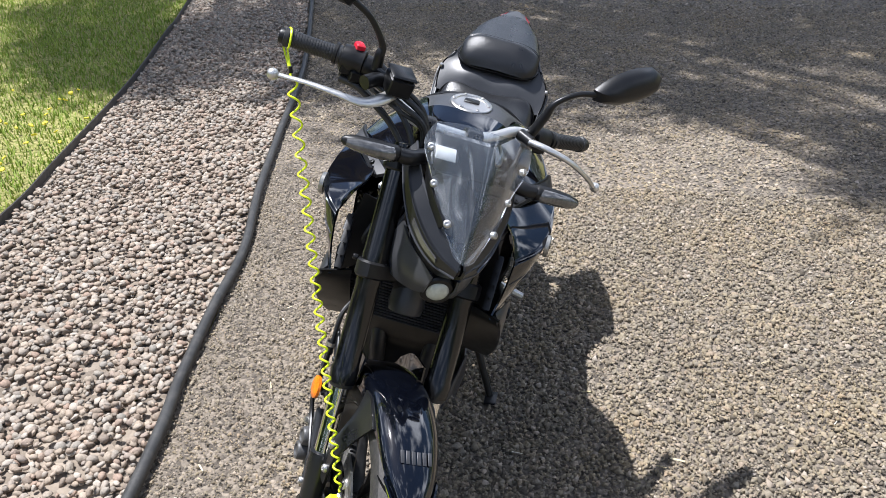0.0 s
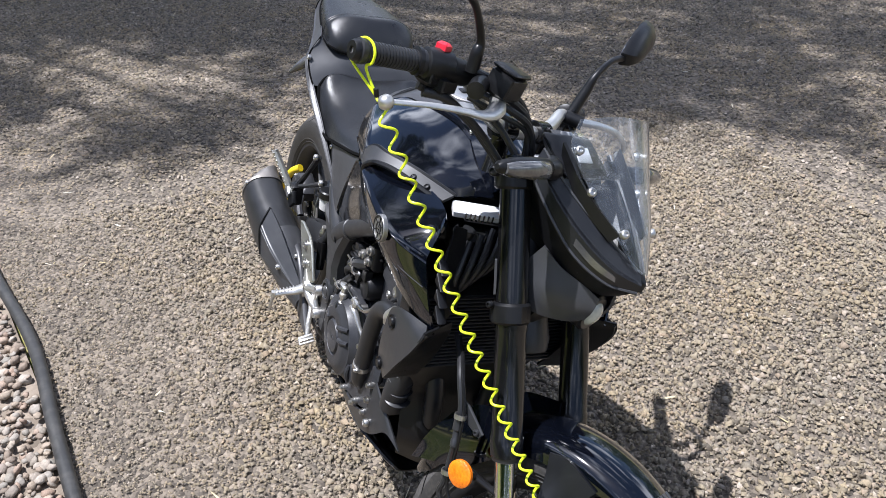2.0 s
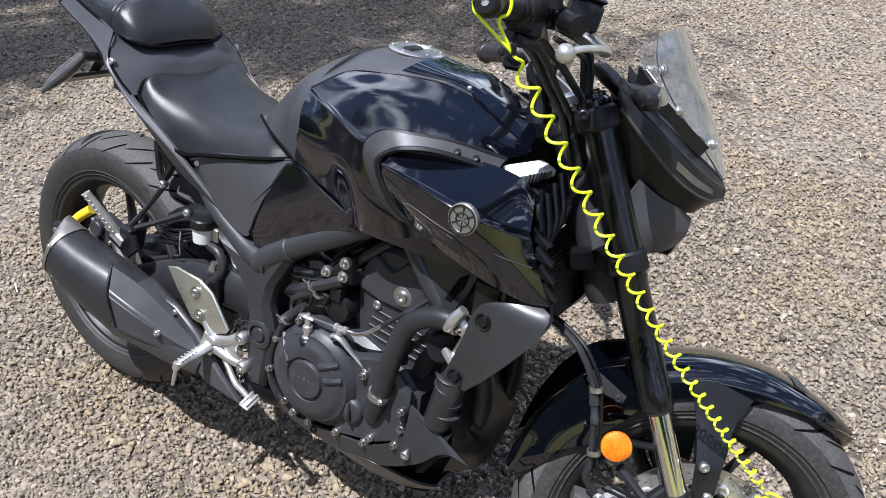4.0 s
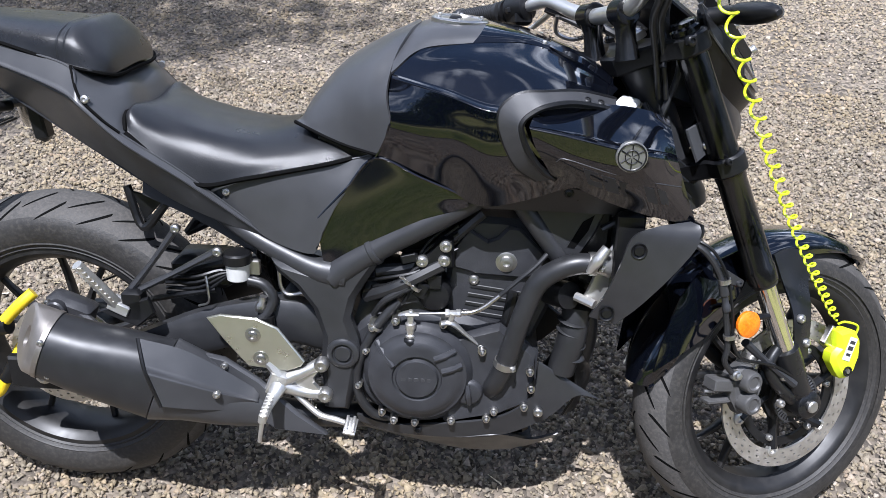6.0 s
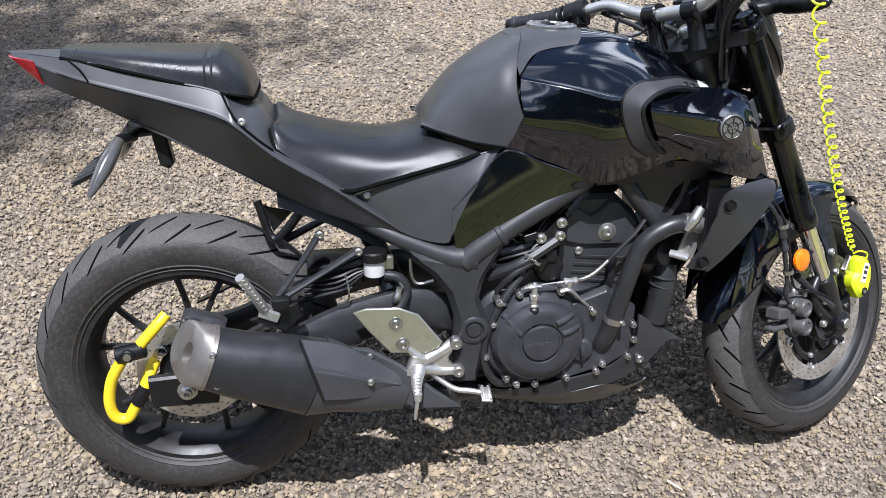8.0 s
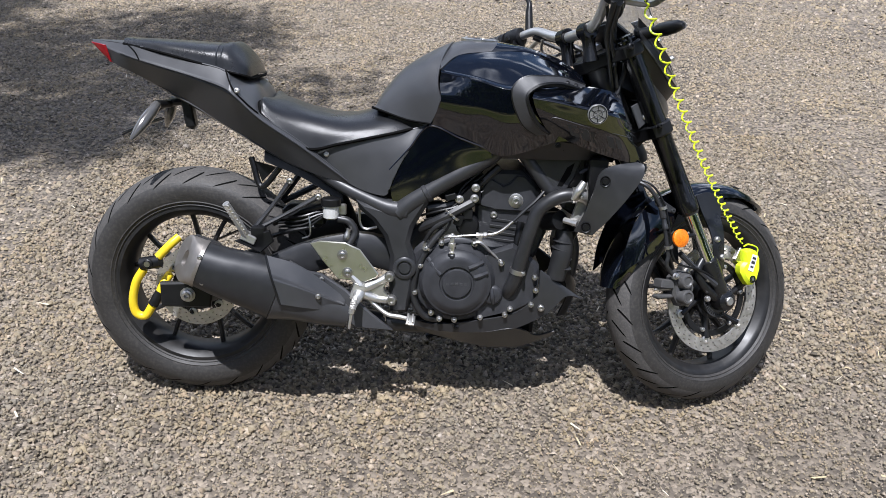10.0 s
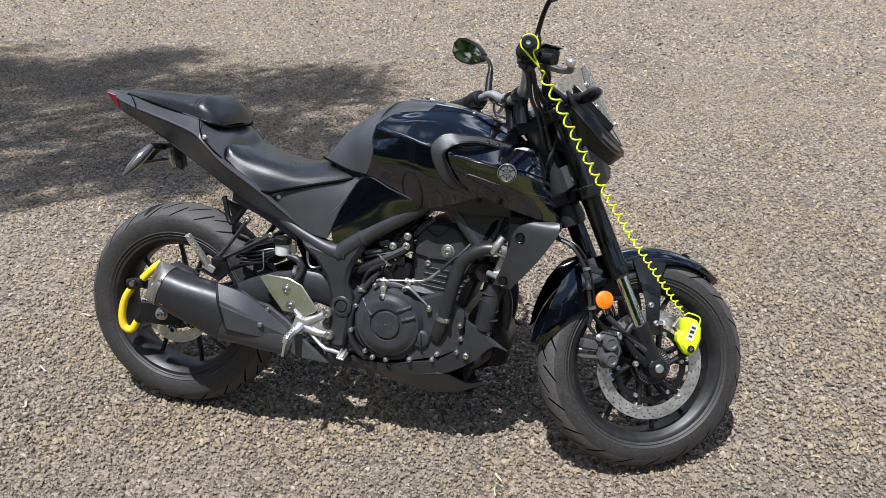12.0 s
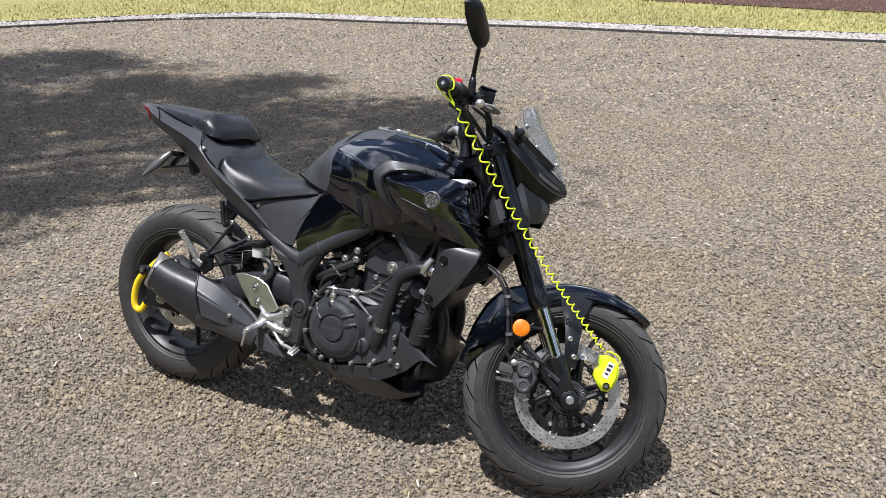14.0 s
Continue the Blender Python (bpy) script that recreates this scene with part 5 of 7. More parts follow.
part("breather_hose", Shape().tube([(0.662, -0.140, 0.505), (0.628, -0.148, 0.463), (0.606, -0.150, 0.422), (0.588, -0.150, 0.369), (0.590, -0.148, 0.312), (0.615, -0.142, 0.269), (0.653, -0.130, 0.254)], 0.0085, n=40, sides=10), m_hoserub, engine)
for at, ax in (((0.676, -0.146, 0.548), (0.6, 0, 0.8)), ((0.690, -0.146, 0.536), (0.6, 0, 0.8)), ((0.622, -0.150, 0.456), (0.6, 0, 0.8))):
    part("hose_clip", Shape().lathe(at, ax, [(-0.003, 0.0095), (-0.003, 0.0120), (0.003, 0.0120), (0.003, 0.0095)], 16, ring=True).tube([np.array(at) + (-0.004, -0.010, 0.004), np.array(at) + (-0.012, -0.016, 0.012)], 0.002, n=2, sides=5), m_bolt, engine)
for k, at in enumerate(((0.722, -0.132, 0.543), (0.699, -0.138, 0.528), (0.650, -0.135, 0.520), (0.678, -0.140, 0.588))):
    part("connector", Shape().box(at, (0.024 - 0.003 * k, 0.018, 0.030), pose(0, 0, 0, 0, 25 * k, 0), 0.003), m_black, engine)
for k in range(5):
    part("wire", Shape().tube([(0.600 + 0.012 * k, -0.128, 0.535 - 0.012 * k), (0.650 + 0.006 * k, -0.146, 0.552 - 0.010 * k), (0.700, -0.142 + 0.004 * k, 0.566 + 0.008 * k), (0.760, -0.118, 0.600 + 0.014 * k)], 0.0032, n=20, sides=6), m_black, engine)
for k in range(4):
    part("wire", Shape().tube([(0.238, -0.120, 0.486 + 0.010 * k), (0.300, -0.128 - 0.003 * k, 0.492 + 0.012 * k), (0.345, -0.126, 0.520 + 0.006 * k), (0.385, -0.120, 0.556 - 0.010 * k)], 0.0034, n=18, sides=6), m_black, bike)
part("brake_union", Shape().lathe((0.412, -0.142, 0.470), (0.3, 0, 1), [(0, 0.008), (0.004, 0.009), (0.014, 0.009), (0.018, 0.0065), (0.030, 0.0065)], 10), m_bolt, bike)
part("wire_clip", Shape().tube([(0.318, -0.136, 0.530), (0.322, -0.142, 0.505), (0.320, -0.140, 0.480), (0.300, -0.135, 0.470)], 0.0022, n=14, sides=6), m_bolt, bike)
part("throttle_body", Shape().box((0.70, 0, 0.60), (0.12, 0.17, 0.07), bevel=0.015).box((0.64, -0.09, 0.54), (0.05, 0.05, 0.05), bevel=0.01), m_black, engine)
part("starter_motor", Shape().lathe((0.722, -0.080, 0.512), (0, -1, 0), [(0, 0.030), (0.046, 0.030), (0.050, 0.027), (0.054, 0.026), (0.056, 0.020), (0.056, 0.0005)], 24).box((0.722, -0.130, 0.512), (0.012, 0.010, 0.034), bevel=0.003), m_black, engine)
part("airbox", Shape().box((0.66, 0, 0.70), (0.22, 0.24, 0.12), bevel=0.02), m_black, bike)
part("frame_label", Shape().box((0.815, -0.158, 0.705), (0.030, 0.003, 0.012), pose(0, 0, 0, 0, -30, 0), 0.001), m_white, bike)

# radiator between the shrouds, headers, belly pan
rad = part("radiator", Shape().loop_block([[(x + dx, y, z) for y, z in ((-0.165, 0.545), (0.165, 0.545), (0.165, 0.700), (-0.165, 0.700))] for x, dx in ((1.02, 0), (1.055, 0))]), m_fin, bike, "black radiator core")
for k in range(20):
    z = 0.552 + 0.0076 * k
    part("radiator_fin", Shape().box((1.058, 0, z), (0.008, 0.325, 0.0035), bevel=0.001), m_fin, rad)
for y in (-0.172, 0.172):
    part("end_tank", Shape().box((1.038, y, 0.620), (0.045, 0.022, 0.165), bevel=0.008), m_black, rad)
# black block added behind the core to keep bright ground from showing through
part("dark_backing", Shape().prism([(0.962, 0.560), (0.962, 0.660), (0.985, 0.695), (1.018, 0.695), (1.018, 0.550), (0.985, 0.545)], -0.128, 0.128, 0.008), m_black, rad)
part("radiator_stay", Shape().prism([(1.066, 0.664), (1.020, 0.642), (0.998, 0.600), (0.978, 0.540), (0.984, 0.522), (1.012, 0.522), (1.026, 0.570), (1.048, 0.605)], -0.150, -0.158, 0.003), m_silver, rad, "cast silver radiator stay")
part("radiator_bracket", Shape().tube([(0.965, -0.150, 0.536), (0.995, -0.172, 0.532)], 0.008, n=4, sides=8), m_silver, rad)
for y in (-0.05, 0.05):
    part("header_pipe", Shape().tube([(0.925, y, 0.52), (0.985, y * 1.3, 0.49), (1.005, y * 1.2, 0.42), (0.985, y, 0.33), (0.92, y * 0.6, 0.245), (0.80, -0.03, 0.215)], 0.019, sides=14), m_silencer, bike)
part("heat_wrap", Shape().tube([(0.975, -0.115, 0.50), (0.968, -0.125, 0.44), (0.955, -0.125, 0.375)], [0.025, 0.026, 0.025], sides=16), m_hoserub, bike)
for z in (0.405, 0.43, 0.455, 0.475):
    part("wrap_ridge", Shape().lathe((0.968, -0.122, z), (0.15, 0, 1), [(-0.003, 0.024), (0, 0.0280), (0.003, 0.024)], 18), m_hoserub, bike)
part("splash_guard", Shape().sheet(mirrored_rows([[(1.035, 0, 0.545), (1.035, -0.09, 0.545), (1.02, -0.15, 0.54)], [(1.01, 0, 0.48), (1.01, -0.08, 0.48), (0.99, -0.13, 0.47)], [(0.99, 0, 0.42), (0.99, -0.07, 0.42), (0.97, -0.115, 0.41)], [(1.02, 0, 0.33), (1.02, -0.06, 0.33), (0.99, -0.115, 0.33)], [(1.01, 0, 0.25), (1.0, -0.05, 0.25), (0.97, -0.10, 0.26)]]), 0.004, 16, 15, inward=(0.8, 0, 0.4)), m_black, bike)
BELLY = [
    [(0.580, -0.120, 0.250), (0.585, -0.120, 0.235), (0.600, -0.110, 0.215)],
    [(0.650, -0.140, 0.245), (0.655, -0.135, 0.225), (0.680, -0.100, 0.190)],
    [(0.760, -0.150, 0.262), (0.765, -0.140, 0.225), (0.780, -0.090, 0.165)],
    [(0.850, -0.155, 0.286), (0.855, -0.145, 0.240), (0.870, -0.085, 0.165)],
    [(0.905, -0.155, 0.334), (0.935, -0.148, 0.285), (0.955, -0.095, 0.225)],
    [(0.912, -0.150, 0.396), (0.985, -0.140, 0.330), (0.985, -0.110, 0.270)],
    [(0.914, -0.146, 0.402), (1.030, -0.125, 0.318), (1.010, -0.105, 0.290)],
]
BELLY_LIP = [[q[1], q[2]] for q in BELLY[:4]] + [[(0.915, -0.104, 0.205), (0.920, -0.085, 0.182)], [(0.965, -0.094, 0.214), (0.968, -0.085, 0.205)]]
right_left("belly_pan", Shape().sheet([q[:2] for q in BELLY], 0.005, 34, 8).sheet(BELLY_LIP, 0.005, 26, 8), m_frame, bike, "satin black belly pan with an open mouth")
part("belly_floor", Shape().sheet(mirrored_rows([[(0.60, 0, 0.20), (0.60, -0.06, 0.20), (0.60, -0.108, 0.215)], [(0.78, 0, 0.152), (0.78, -0.05, 0.153), (0.78, -0.089, 0.166)], [(0.92, 0, 0.150), (0.92, -0.05, 0.152), (0.90, -0.086, 0.170)]]), 0.004, 14, 13, inward=(0.75, 0, 0.5)), m_black, bike)
part("sump", Shape().box((0.78, 0, 0.22), (0.26, 0.15, 0.10), bevel=0.03), m_black, bike)
part("bolt", Shape().bolt((0.918, -0.156, 0.302), (0, -1, 0), 0.009, 0.006), m_bolt, bike)
part("bolt", Shape().bolt((0.700, -0.146, 0.240), (0, -1, 0), 0.007, 0.004), m_black, bike)

# ---- exhaust ----
def ring(c, d, hw, hh, n=28, power=2.4):
    d = np.array(d, float) / np.linalg.norm(d)
    side = np.array((0, 1, 0)) - d * d[1]
    side /= np.linalg.norm(side)
    up = np.cross(d, side)
    out = []
    for a in np.linspace(0, math.tau, n, endpoint=False):
        k = (abs(math.cos(a)) ** power + abs(math.sin(a)) ** power) ** (-1 / power)
        out.append(np.array(c) + side * hw * k * math.cos(a) + up * hh * k * math.sin(a))
    return out


SD = (0.92, 0.08, -0.38)
sil = part("silencer", Shape().loop_block([ring((0.062, -0.218, 0.422), SD, 0.054, 0.057), ring((0.11, -0.214, 0.402), SD, 0.056, 0.062), ring((0.18, -0.207, 0.378), SD, 0.056, 0.070), ring((0.245, -0.198, 0.352), SD, 0.053, 0.078)]), m_silencer, bike, "satin black silencer with steel tip")
FACE = (0.76, 0.56, -0.40)
part("silencer_tip", Shape().loop_block([ring((0.060, -0.218, 0.423), SD, 0.0545, 0.0580), ring((0.046, -0.218, 0.428), (0.88, 0.25, -0.39), 0.054, 0.0585), ring((0.026, -0.217, 0.435), FACE, 0.056, 0.0580), ring((0.0225, -0.2185, 0.437), FACE, 0.051, 0.0525), ring((0.024, -0.219, 0.4365), FACE, 0.013, 0.021), ring((0.027, -0.216, 0.435), FACE, 0.0115, 0.0195), ring((0.060, -0.205, 0.420), FACE, 0.0105, 0.0185)]), m_muff, sil, "bare heat-tinted steel silencer tip")
part("tip_band", Shape().loop_block([ring((0.056, -0.218, 0.4245), SD, 0.056, 0.0595), ring((0.064, -0.218, 0.4215), SD, 0.056, 0.0595)]), m_muff, sil)
part("exhaust_cover", Shape().loop_block([ring((0.247, -0.197, 0.352), SD, 0.055, 0.081), ring((0.30, -0.186, 0.333), SD, 0.050, 0.066), ring((0.36, -0.172, 0.300), SD, 0.042, 0.048), ring((0.42, -0.155, 0.275), SD, 0.032, 0.034)]), m_satin, bike, "satin black exhaust cover")
SHIELD = [
    [(0.226, -0.232, 0.452), (0.243, -0.257, 0.404), (0.262, -0.254, 0.332)],
    [(0.298, -0.218, 0.426), (0.308, -0.243, 0.376), (0.315, -0.236, 0.318)],
    [(0.358, -0.200, 0.380), (0.362, -0.220, 0.345), (0.365, -0.212, 0.305)],
    [(0.414, -0.178, 0.326), (0.413, -0.191, 0.312), (0.402, -0.185, 0.298)],
]
shield = part("heat_shield", Shape().sheet([q[:2] for q in SHIELD], 0.004, 20, 6, inward=(0.3, -0.1, 0.3)).sheet([q[1:] for q in SHIELD], 0.004, 20, 8, inward=(0.3, -0.1, 0.3)), m_satin, bike, "satin black folded heat shield")
part("edge", Shape().tube(SHIELD[0], 0.0032, n=14, sides=6), m_black, shield)
for at in ((0.075, -0.266, 0.452), (0.075, -0.262, 0.386)):
    part("bolt", Shape().bolt(at, (0, -1, 0), 0.006, 0.005), m_bolt, sil)
part("exhaust_pipe", Shape().tube([(0.40, -0.155, 0.28), (0.50, -0.12, 0.245), (0.65, -0.06, 0.215), (0.80, -0.03, 0.215)], 0.024, sides=14), m_silencer, bike)
part("silencer_hanger", Shape().prism([(0.135, 0.470), (0.225, 0.500), (0.235, 0.470), (0.20, 0.440)], -0.165, -0.175, 0.003).box((0.195, -0.160, 0.48), (0.035, 0.03, 0.06), bevel=0.006), m_black, bike)
guard = part("heel_guard", Shape().prism([(0.309, 0.398), (0.355, 0.390), (0.414, 0.350), (0.481, 0.285), (0.535, 0.240), (0.44, 0.246), (0.390, 0.285), (0.334, 0.352)][::-1], -0.168, -0.182, 0.004), m_satin, bike, "black plastic exhaust guard")
for at in ((0.355, -0.182, 0.377), (0.352, -0.226, 0.345)):
    part("bolt", Shape().bolt(at, (0, -1, 0), 0.007, 0.006), m_bolt, guard)
part("chain_guard", Shape().sheet([[(0.30, 0.075, 0.47), (0.30, 0.12, 0.46)], [(0.15, 0.075, 0.46), (0.15, 0.12, 0.45)], [(0.0, 0.075, 0.40), (0.0, 0.12, 0.39)]], 0.004, 12, 4), m_black, bike)

# ---- rider controls on the right side ----
plate = part("heel_plate", Shape().prism([(0.327, 0.468), (0.352, 0.476), (0.414, 0.472), (0.452, 0.455), (0.498, 0.391), (0.490, 0.380), (0.466, 0.370), (0.396, 0.376), (0.356, 0.425)][::-1], -0.170, -0.177, 0.002), m_plate, bike, "champagne alloy heel plate")
for at in ((0.408, -0.176, 0.440), (0.420, -0.176, 0.394)):
    part("bolt", Shape().lathe(at, (0, -1, 0), [(-0.002, 0.0145), (0.002, 0.014), (0.003, 0.009), (0.008, 0.0085), (0.009, 0.005), (0.005, 0.0045), (0.005, 0.0004)], 18), m_bolt, plate)
bracket = part("footrest_bracket", Shape().tube([(0.526, -0.160, 0.382), (0.495, -0.166, 0.366), (0.458, -0.170, 0.350)], [0.012, 0.010, 0.014], sides=10).tube([(0.531, -0.160, 0.319), (0.495, -0.166, 0.322), (0.458, -0.170, 0.335)], [0.012, 0.010, 0.014], sides=10).box((0.446, -0.172, 0.342), (0.034, 0.022, 0.058), pose(0, 0, 0, 0, 20, 0), 0.008).tube([(0.452, -0.172, 0.36), (0.43, -0.172, 0.384)], [0.012, 0.008], n=5, sides=8), m_silver, bike, "cast silver footrest bracket")
part("web", Shape().prism([(0.524, 0.376), (0.512, 0.352), (0.512, 0.344), (0.526, 0.324), (0.470, 0.326), (0.446, 0.322), (0.436, 0.345), (0.446, 0.376), (0.470, 0.366)], -0.160, -0.169, 0.003), m_silver, bracket)
for at in ((0.526, -0.171, 0.382), (0.531, -0.171, 0.319)):
    part("bolt", Shape().lathe(at, (0, -1, 0), [(-0.012, 0.0135), (0.002, 0.013), (0.006, 0.010), (0.006, 0.005), (0.002, 0.0045), (0.002, 0.0004)], 16), m_bolt, bracket)
peg = Shape().tube([(0.450, -0.180, 0.340), (0.444, -0.200, 0.330), (0.440, -0.225, 0.324), (0.439, -0.250, 0.319)], [0.016, 0.0125, 0.0095, 0.0085], sides=10, flat=0.85)
ribs = []
for k in range(6):
    y = -0.204 - 0.008 * k
    ribs.append(Shape().box((0.4425 + (y + 0.204) * 0.07, y, 0.3385 + (y + 0.204) * 0.24), (0.014, 0.0032, 0.004), bevel=0.001))
peg.lathe((0.4385, -0.252, 0.318), (-0.15, -0.1, -1), [(-0.009, 0.004), (-0.008, 0.0075), (0.006, 0.0075), (0.008, 0.0042), (0.044, 0.0036), (0.046, 0.002)], 10)
rest = part("footrest", peg, m_silver, bike, "ribbed silver footrest")
for s in ribs:
    part("rib", s, m_silver, rest)
part("brake_pedal", Shape().tube([(0.470, -0.164, 0.322), (0.496, -0.170, 0.300), (0.524, -0.180, 0.284), (0.552, -0.188, 0.282), (0.572, -0.194, 0.280)], [0.006, 0.006, 0.0065, 0.0065, 0.006], sides=10, flat=0.9), m_silver, bike, "silver brake pedal")
part("pedal_tip", Shape().box((0.582, -0.198, 0.276), (0.022, 0.036, 0.008), pose(0, 0, 0, 18, 10, 0), 0.002).box((0.576, -0.199, 0.282), (0.005, 0.034, 0.008), pose(0, 0, 0, 18, 0, 0), 0.001).box((0.588, -0.199, 0.281), (0.005, 0.034, 0.008), pose(0, 0, 0, 18, 0, 0), 0.001), m_silver, bike)
part("brake_spring", Shape().tube([(0.500 + 0.0008 * k, -0.150 + 0.006 * math.cos(k * 1.2), 0.300 - 0.002 * k + 0.006 * math.sin(k * 1.2)) for k in range(20)], 0.0014, sides=5), m_steel, bike)
left_peg = Shape().tube([(0.446, 0.16, 0.34), (0.44, 0.26, 0.31)], 0.011, n=4, sides=8)
part("footrest", left_peg, m_silver, bike)

res = part("brake_fluid_reservoir", Shape().lathe((0.374, -0.128, 0.512), (0, 0, 1), [(0.010, 0.014), (0.014, 0.020), (0.044, 0.0215), (0.046, 0.0215)], 24), m_bottle, bike, "translucent white brake fluid bottle")
part("cap", Shape().lathe((0.374, -0.128, 0.557), (0, 0, 1), [(0, 0.0255), (0.016, 0.0255), (0.019, 0.022), (0.019, 0.0005)], 24), m_black, res)
part("hose", Shape().tube([(0.392, -0.128, 0.522), (0.420, -0.130, 0.515), (0.435, -0.133, 0.490), (0.425, -0.140, 0.465), (0.412, -0.145, 0.450)], 0.010, sides=10), m_hoserub, res)
part("bracket", Shape().box((0.402, -0.120, 0.545), (0.02, 0.012, 0.03), bevel=0.003), m_bolt, res)
part("master_cylinder", Shape().tube([(0.43, -0.142, 0.385), (0.425, -0.142, 0.46)], [0.011, 0.013], n=5, sides=10), m_black, bike)
part("brake_pipe", Shape().tube([(0.445, -0.12, 0.55), (0.447, -0.12, 0.51), (0.46, -0.12, 0.495), (0.49, -0.12, 0.50)], 0.0035, sides=6), m_bolt, bike)

hang = part("pillion_bracket", Shape().tube([(0.275, -0.136, 0.620), (0.228, -0.146, 0.555), (0.178, -0.156, 0.492)], [0.010, 0.0075, 0.011], sides=8, flat=0.7).tube([(0.345, -0.136, 0.581), (0.262, -0.146, 0.535), (0.178, -0.156, 0.492)], [0.011, 0.0075, 0.011], sides=8, flat=0.7), m_frame, bike, "black pillion footrest bracket")
for at in ((0.275, -0.144, 0.620), (0.345, -0.144, 0.581)):
    part("bolt", Shape().bolt(at, (0, -1, 0), 0.0085, 0.006), m_bolt, hang)
pp = Shape().tube([(0.168, -0.168, 0.478), (0.150, -0.190, 0.525), (0.130, -0.214, 0.575)], [0.011, 0.010, 0.009], sides=8)
ribs = []
for k in range(9):
    q = np.array((0.162, -0.175, 0.493)) + (np.array((0.130, -0.214, 0.575)) - (0.162, -0.175, 0.493)) * k / 8.5
    ribs.append(Shape().box(q + (0.0, -0.006, 0.0), (0.016, 0.007, 0.0035), bevel=0.001))
rest = part("pillion_footrest", pp, m_silver, bike, "folded ribbed silver pillion footrest")
for s in ribs:
    part("rib", s, m_silver, rest)
part("hinge_block", Shape().box((0.172, -0.165, 0.478), (0.038, 0.030, 0.022), pose(0, 0, 0, 0, 25, 0), 0.003), m_silver, bike)
right = flipped(Shape().tube([(0.275, -0.136, 0.620), (0.178, -0.156, 0.492)], 0.009, n=5, sides=8).tube([(0.345, -0.136, 0.581), (0.178, -0.156, 0.492)], 0.009, n=5, sides=8))
part("pillion_bracket", right, m_frame, bike)

# rear shock, mudguard, plate holder and rear indicators
part("shock_absorber", Shape().tube([(0.33, 0, 0.66), (0.42, 0, 0.46)], 0.022, n=5, sides=12).tube([(0.33 + 0.09 * k / 80 + 0.0, 0.034 * math.cos(k * 0.62), 0.66 - 0.2 * k / 80 + 0.034 * math.sin(k * 0.62) * 0.4) for k in range(81)], 0.006, n=161, sides=6), m_black, bike)
part("inner_mudguard", Shape().sheet(mirrored_rows([[(0.40, 0, 0.60), (0.40, -0.08, 0.60), (0.40, -0.10, 0.56)], [(0.30, 0, 0.66), (0.30, -0.08, 0.66), (0.30, -0.10, 0.62)], [(0.20, 0, 0.695), (0.20, -0.07, 0.695), (0.20, -0.09, 0.66)]]), 0.004, 14, 15, inward=(0, 0, 0.3)), m_black, bike)
part("hugger_bracket", Shape().tube([(0.160, -0.06, 0.665), (0.186, -0.07, 0.590), (0.236, -0.08, 0.640), (0.26, -0.08, 0.665)], 0.008, n=16, sides=8).prism([(0.168, 0.655), (0.186, 0.600), (0.225, 0.640)], -0.055, -0.062, 0.002), m_black, bike)
part("battery_box", Shape().box((0.30, -0.07, 0.52), (0.11, 0.08, 0.06), bevel=0.012).tube([(0.22, -0.10, 0.50), (0.28, -0.12, 0.53), (0.36, -0.12, 0.555)], 0.008, sides=8).tube([(0.20, -0.10, 0.46), (0.26, -0.125, 0.485), (0.33, -0.125, 0.500)], 0.006, sides=8), m_black, bike)
holder = part("plate_holder", Shape().tube([(0.02, 0, 0.80), (-0.05, 0, 0.795), (-0.09, 0, 0.78), (-0.13, 0, 0.74)], [0.022, 0.020, 0.016, 0.012], sides=8, flat=0.5), m_black, bike, "black number plate holder")
part("plate", Shape().box((-0.137, 0, 0.735), (0.003, 0.15, 0.06), pose(0, 0, 0, 0, 66, 0), 0.001), m_print, holder, "dark number plate")
for x in (-0.06, -0.03, 0.0, 0.03, 0.06):
    part("plate_bar", Shape().box((-0.1385, x, 0.7376), (0.003, 0.014, 0.03), pose(0, 0, 0, 0, 66, 0), 0.0005), m_trim, holder)
part("plate_backing", Shape().box((-0.1345, 0, 0.7305), (0.004, 0.156, 0.064), pose(0, 0, 0, 0, 66, 0), 0.001), m_black, holder)
part("reflector_blade", Shape().box((-0.005, -0.02, 0.775), (0.026, 0.030, 0.095), pose(0, 0, 0, 0, -8, 0), 0.010), m_black, bike)
for sgn in (-1, 1):
    s = Shape().tube([(-0.055, 0.02 * sgn, 0.792), (-0.072, 0.06 * sgn, 0.796)], 0.010, n=4, sides=10)
    ind = part("rear_indicator", s, m_black, bike, "slim rear indicator with clear lens")
    rows = []
    for k, (w, h) in enumerate(((0.012, 0.010), (0.015, 0.014), (0.015, 0.015), (0.012, 0.011), (0.004, 0.004))):
        c = np.array((-0.072, 0.06 * sgn, 0.796)) + np.array((-0.048, 0.075 * sgn, -0.082)) * k / 4
        rows.append(ring(c, (-0.048, 0.075 * sgn, -0.082), w, h, 14))
    part("lens", Shape().loop_block(rows), m_lens, ind)
stand = part("side_stand", Shape().tube([(0.56, 0.13, 0.27), (0.60, 0.19, 0.165), (0.632, 0.247, 0.068)], [0.014, 0.011, 0.010], sides=10), m_black, bike, "black side stand with foot on the gravel")
part("stand_foot", Shape().box((0.640, 0.252, 0.066), (0.055, 0.035, 0.008), pose(0, 0, 0, LEAN, 0, 0), 0.002), m_black, stand)

# ---- everything that turns with the bars, drawn straight ahead and turned by STEER ----
def fork_at(z, y, ahead=0.0):
    return np.array((1.378 - (z - 0.291) * 0.4663 + ahead, y, z))


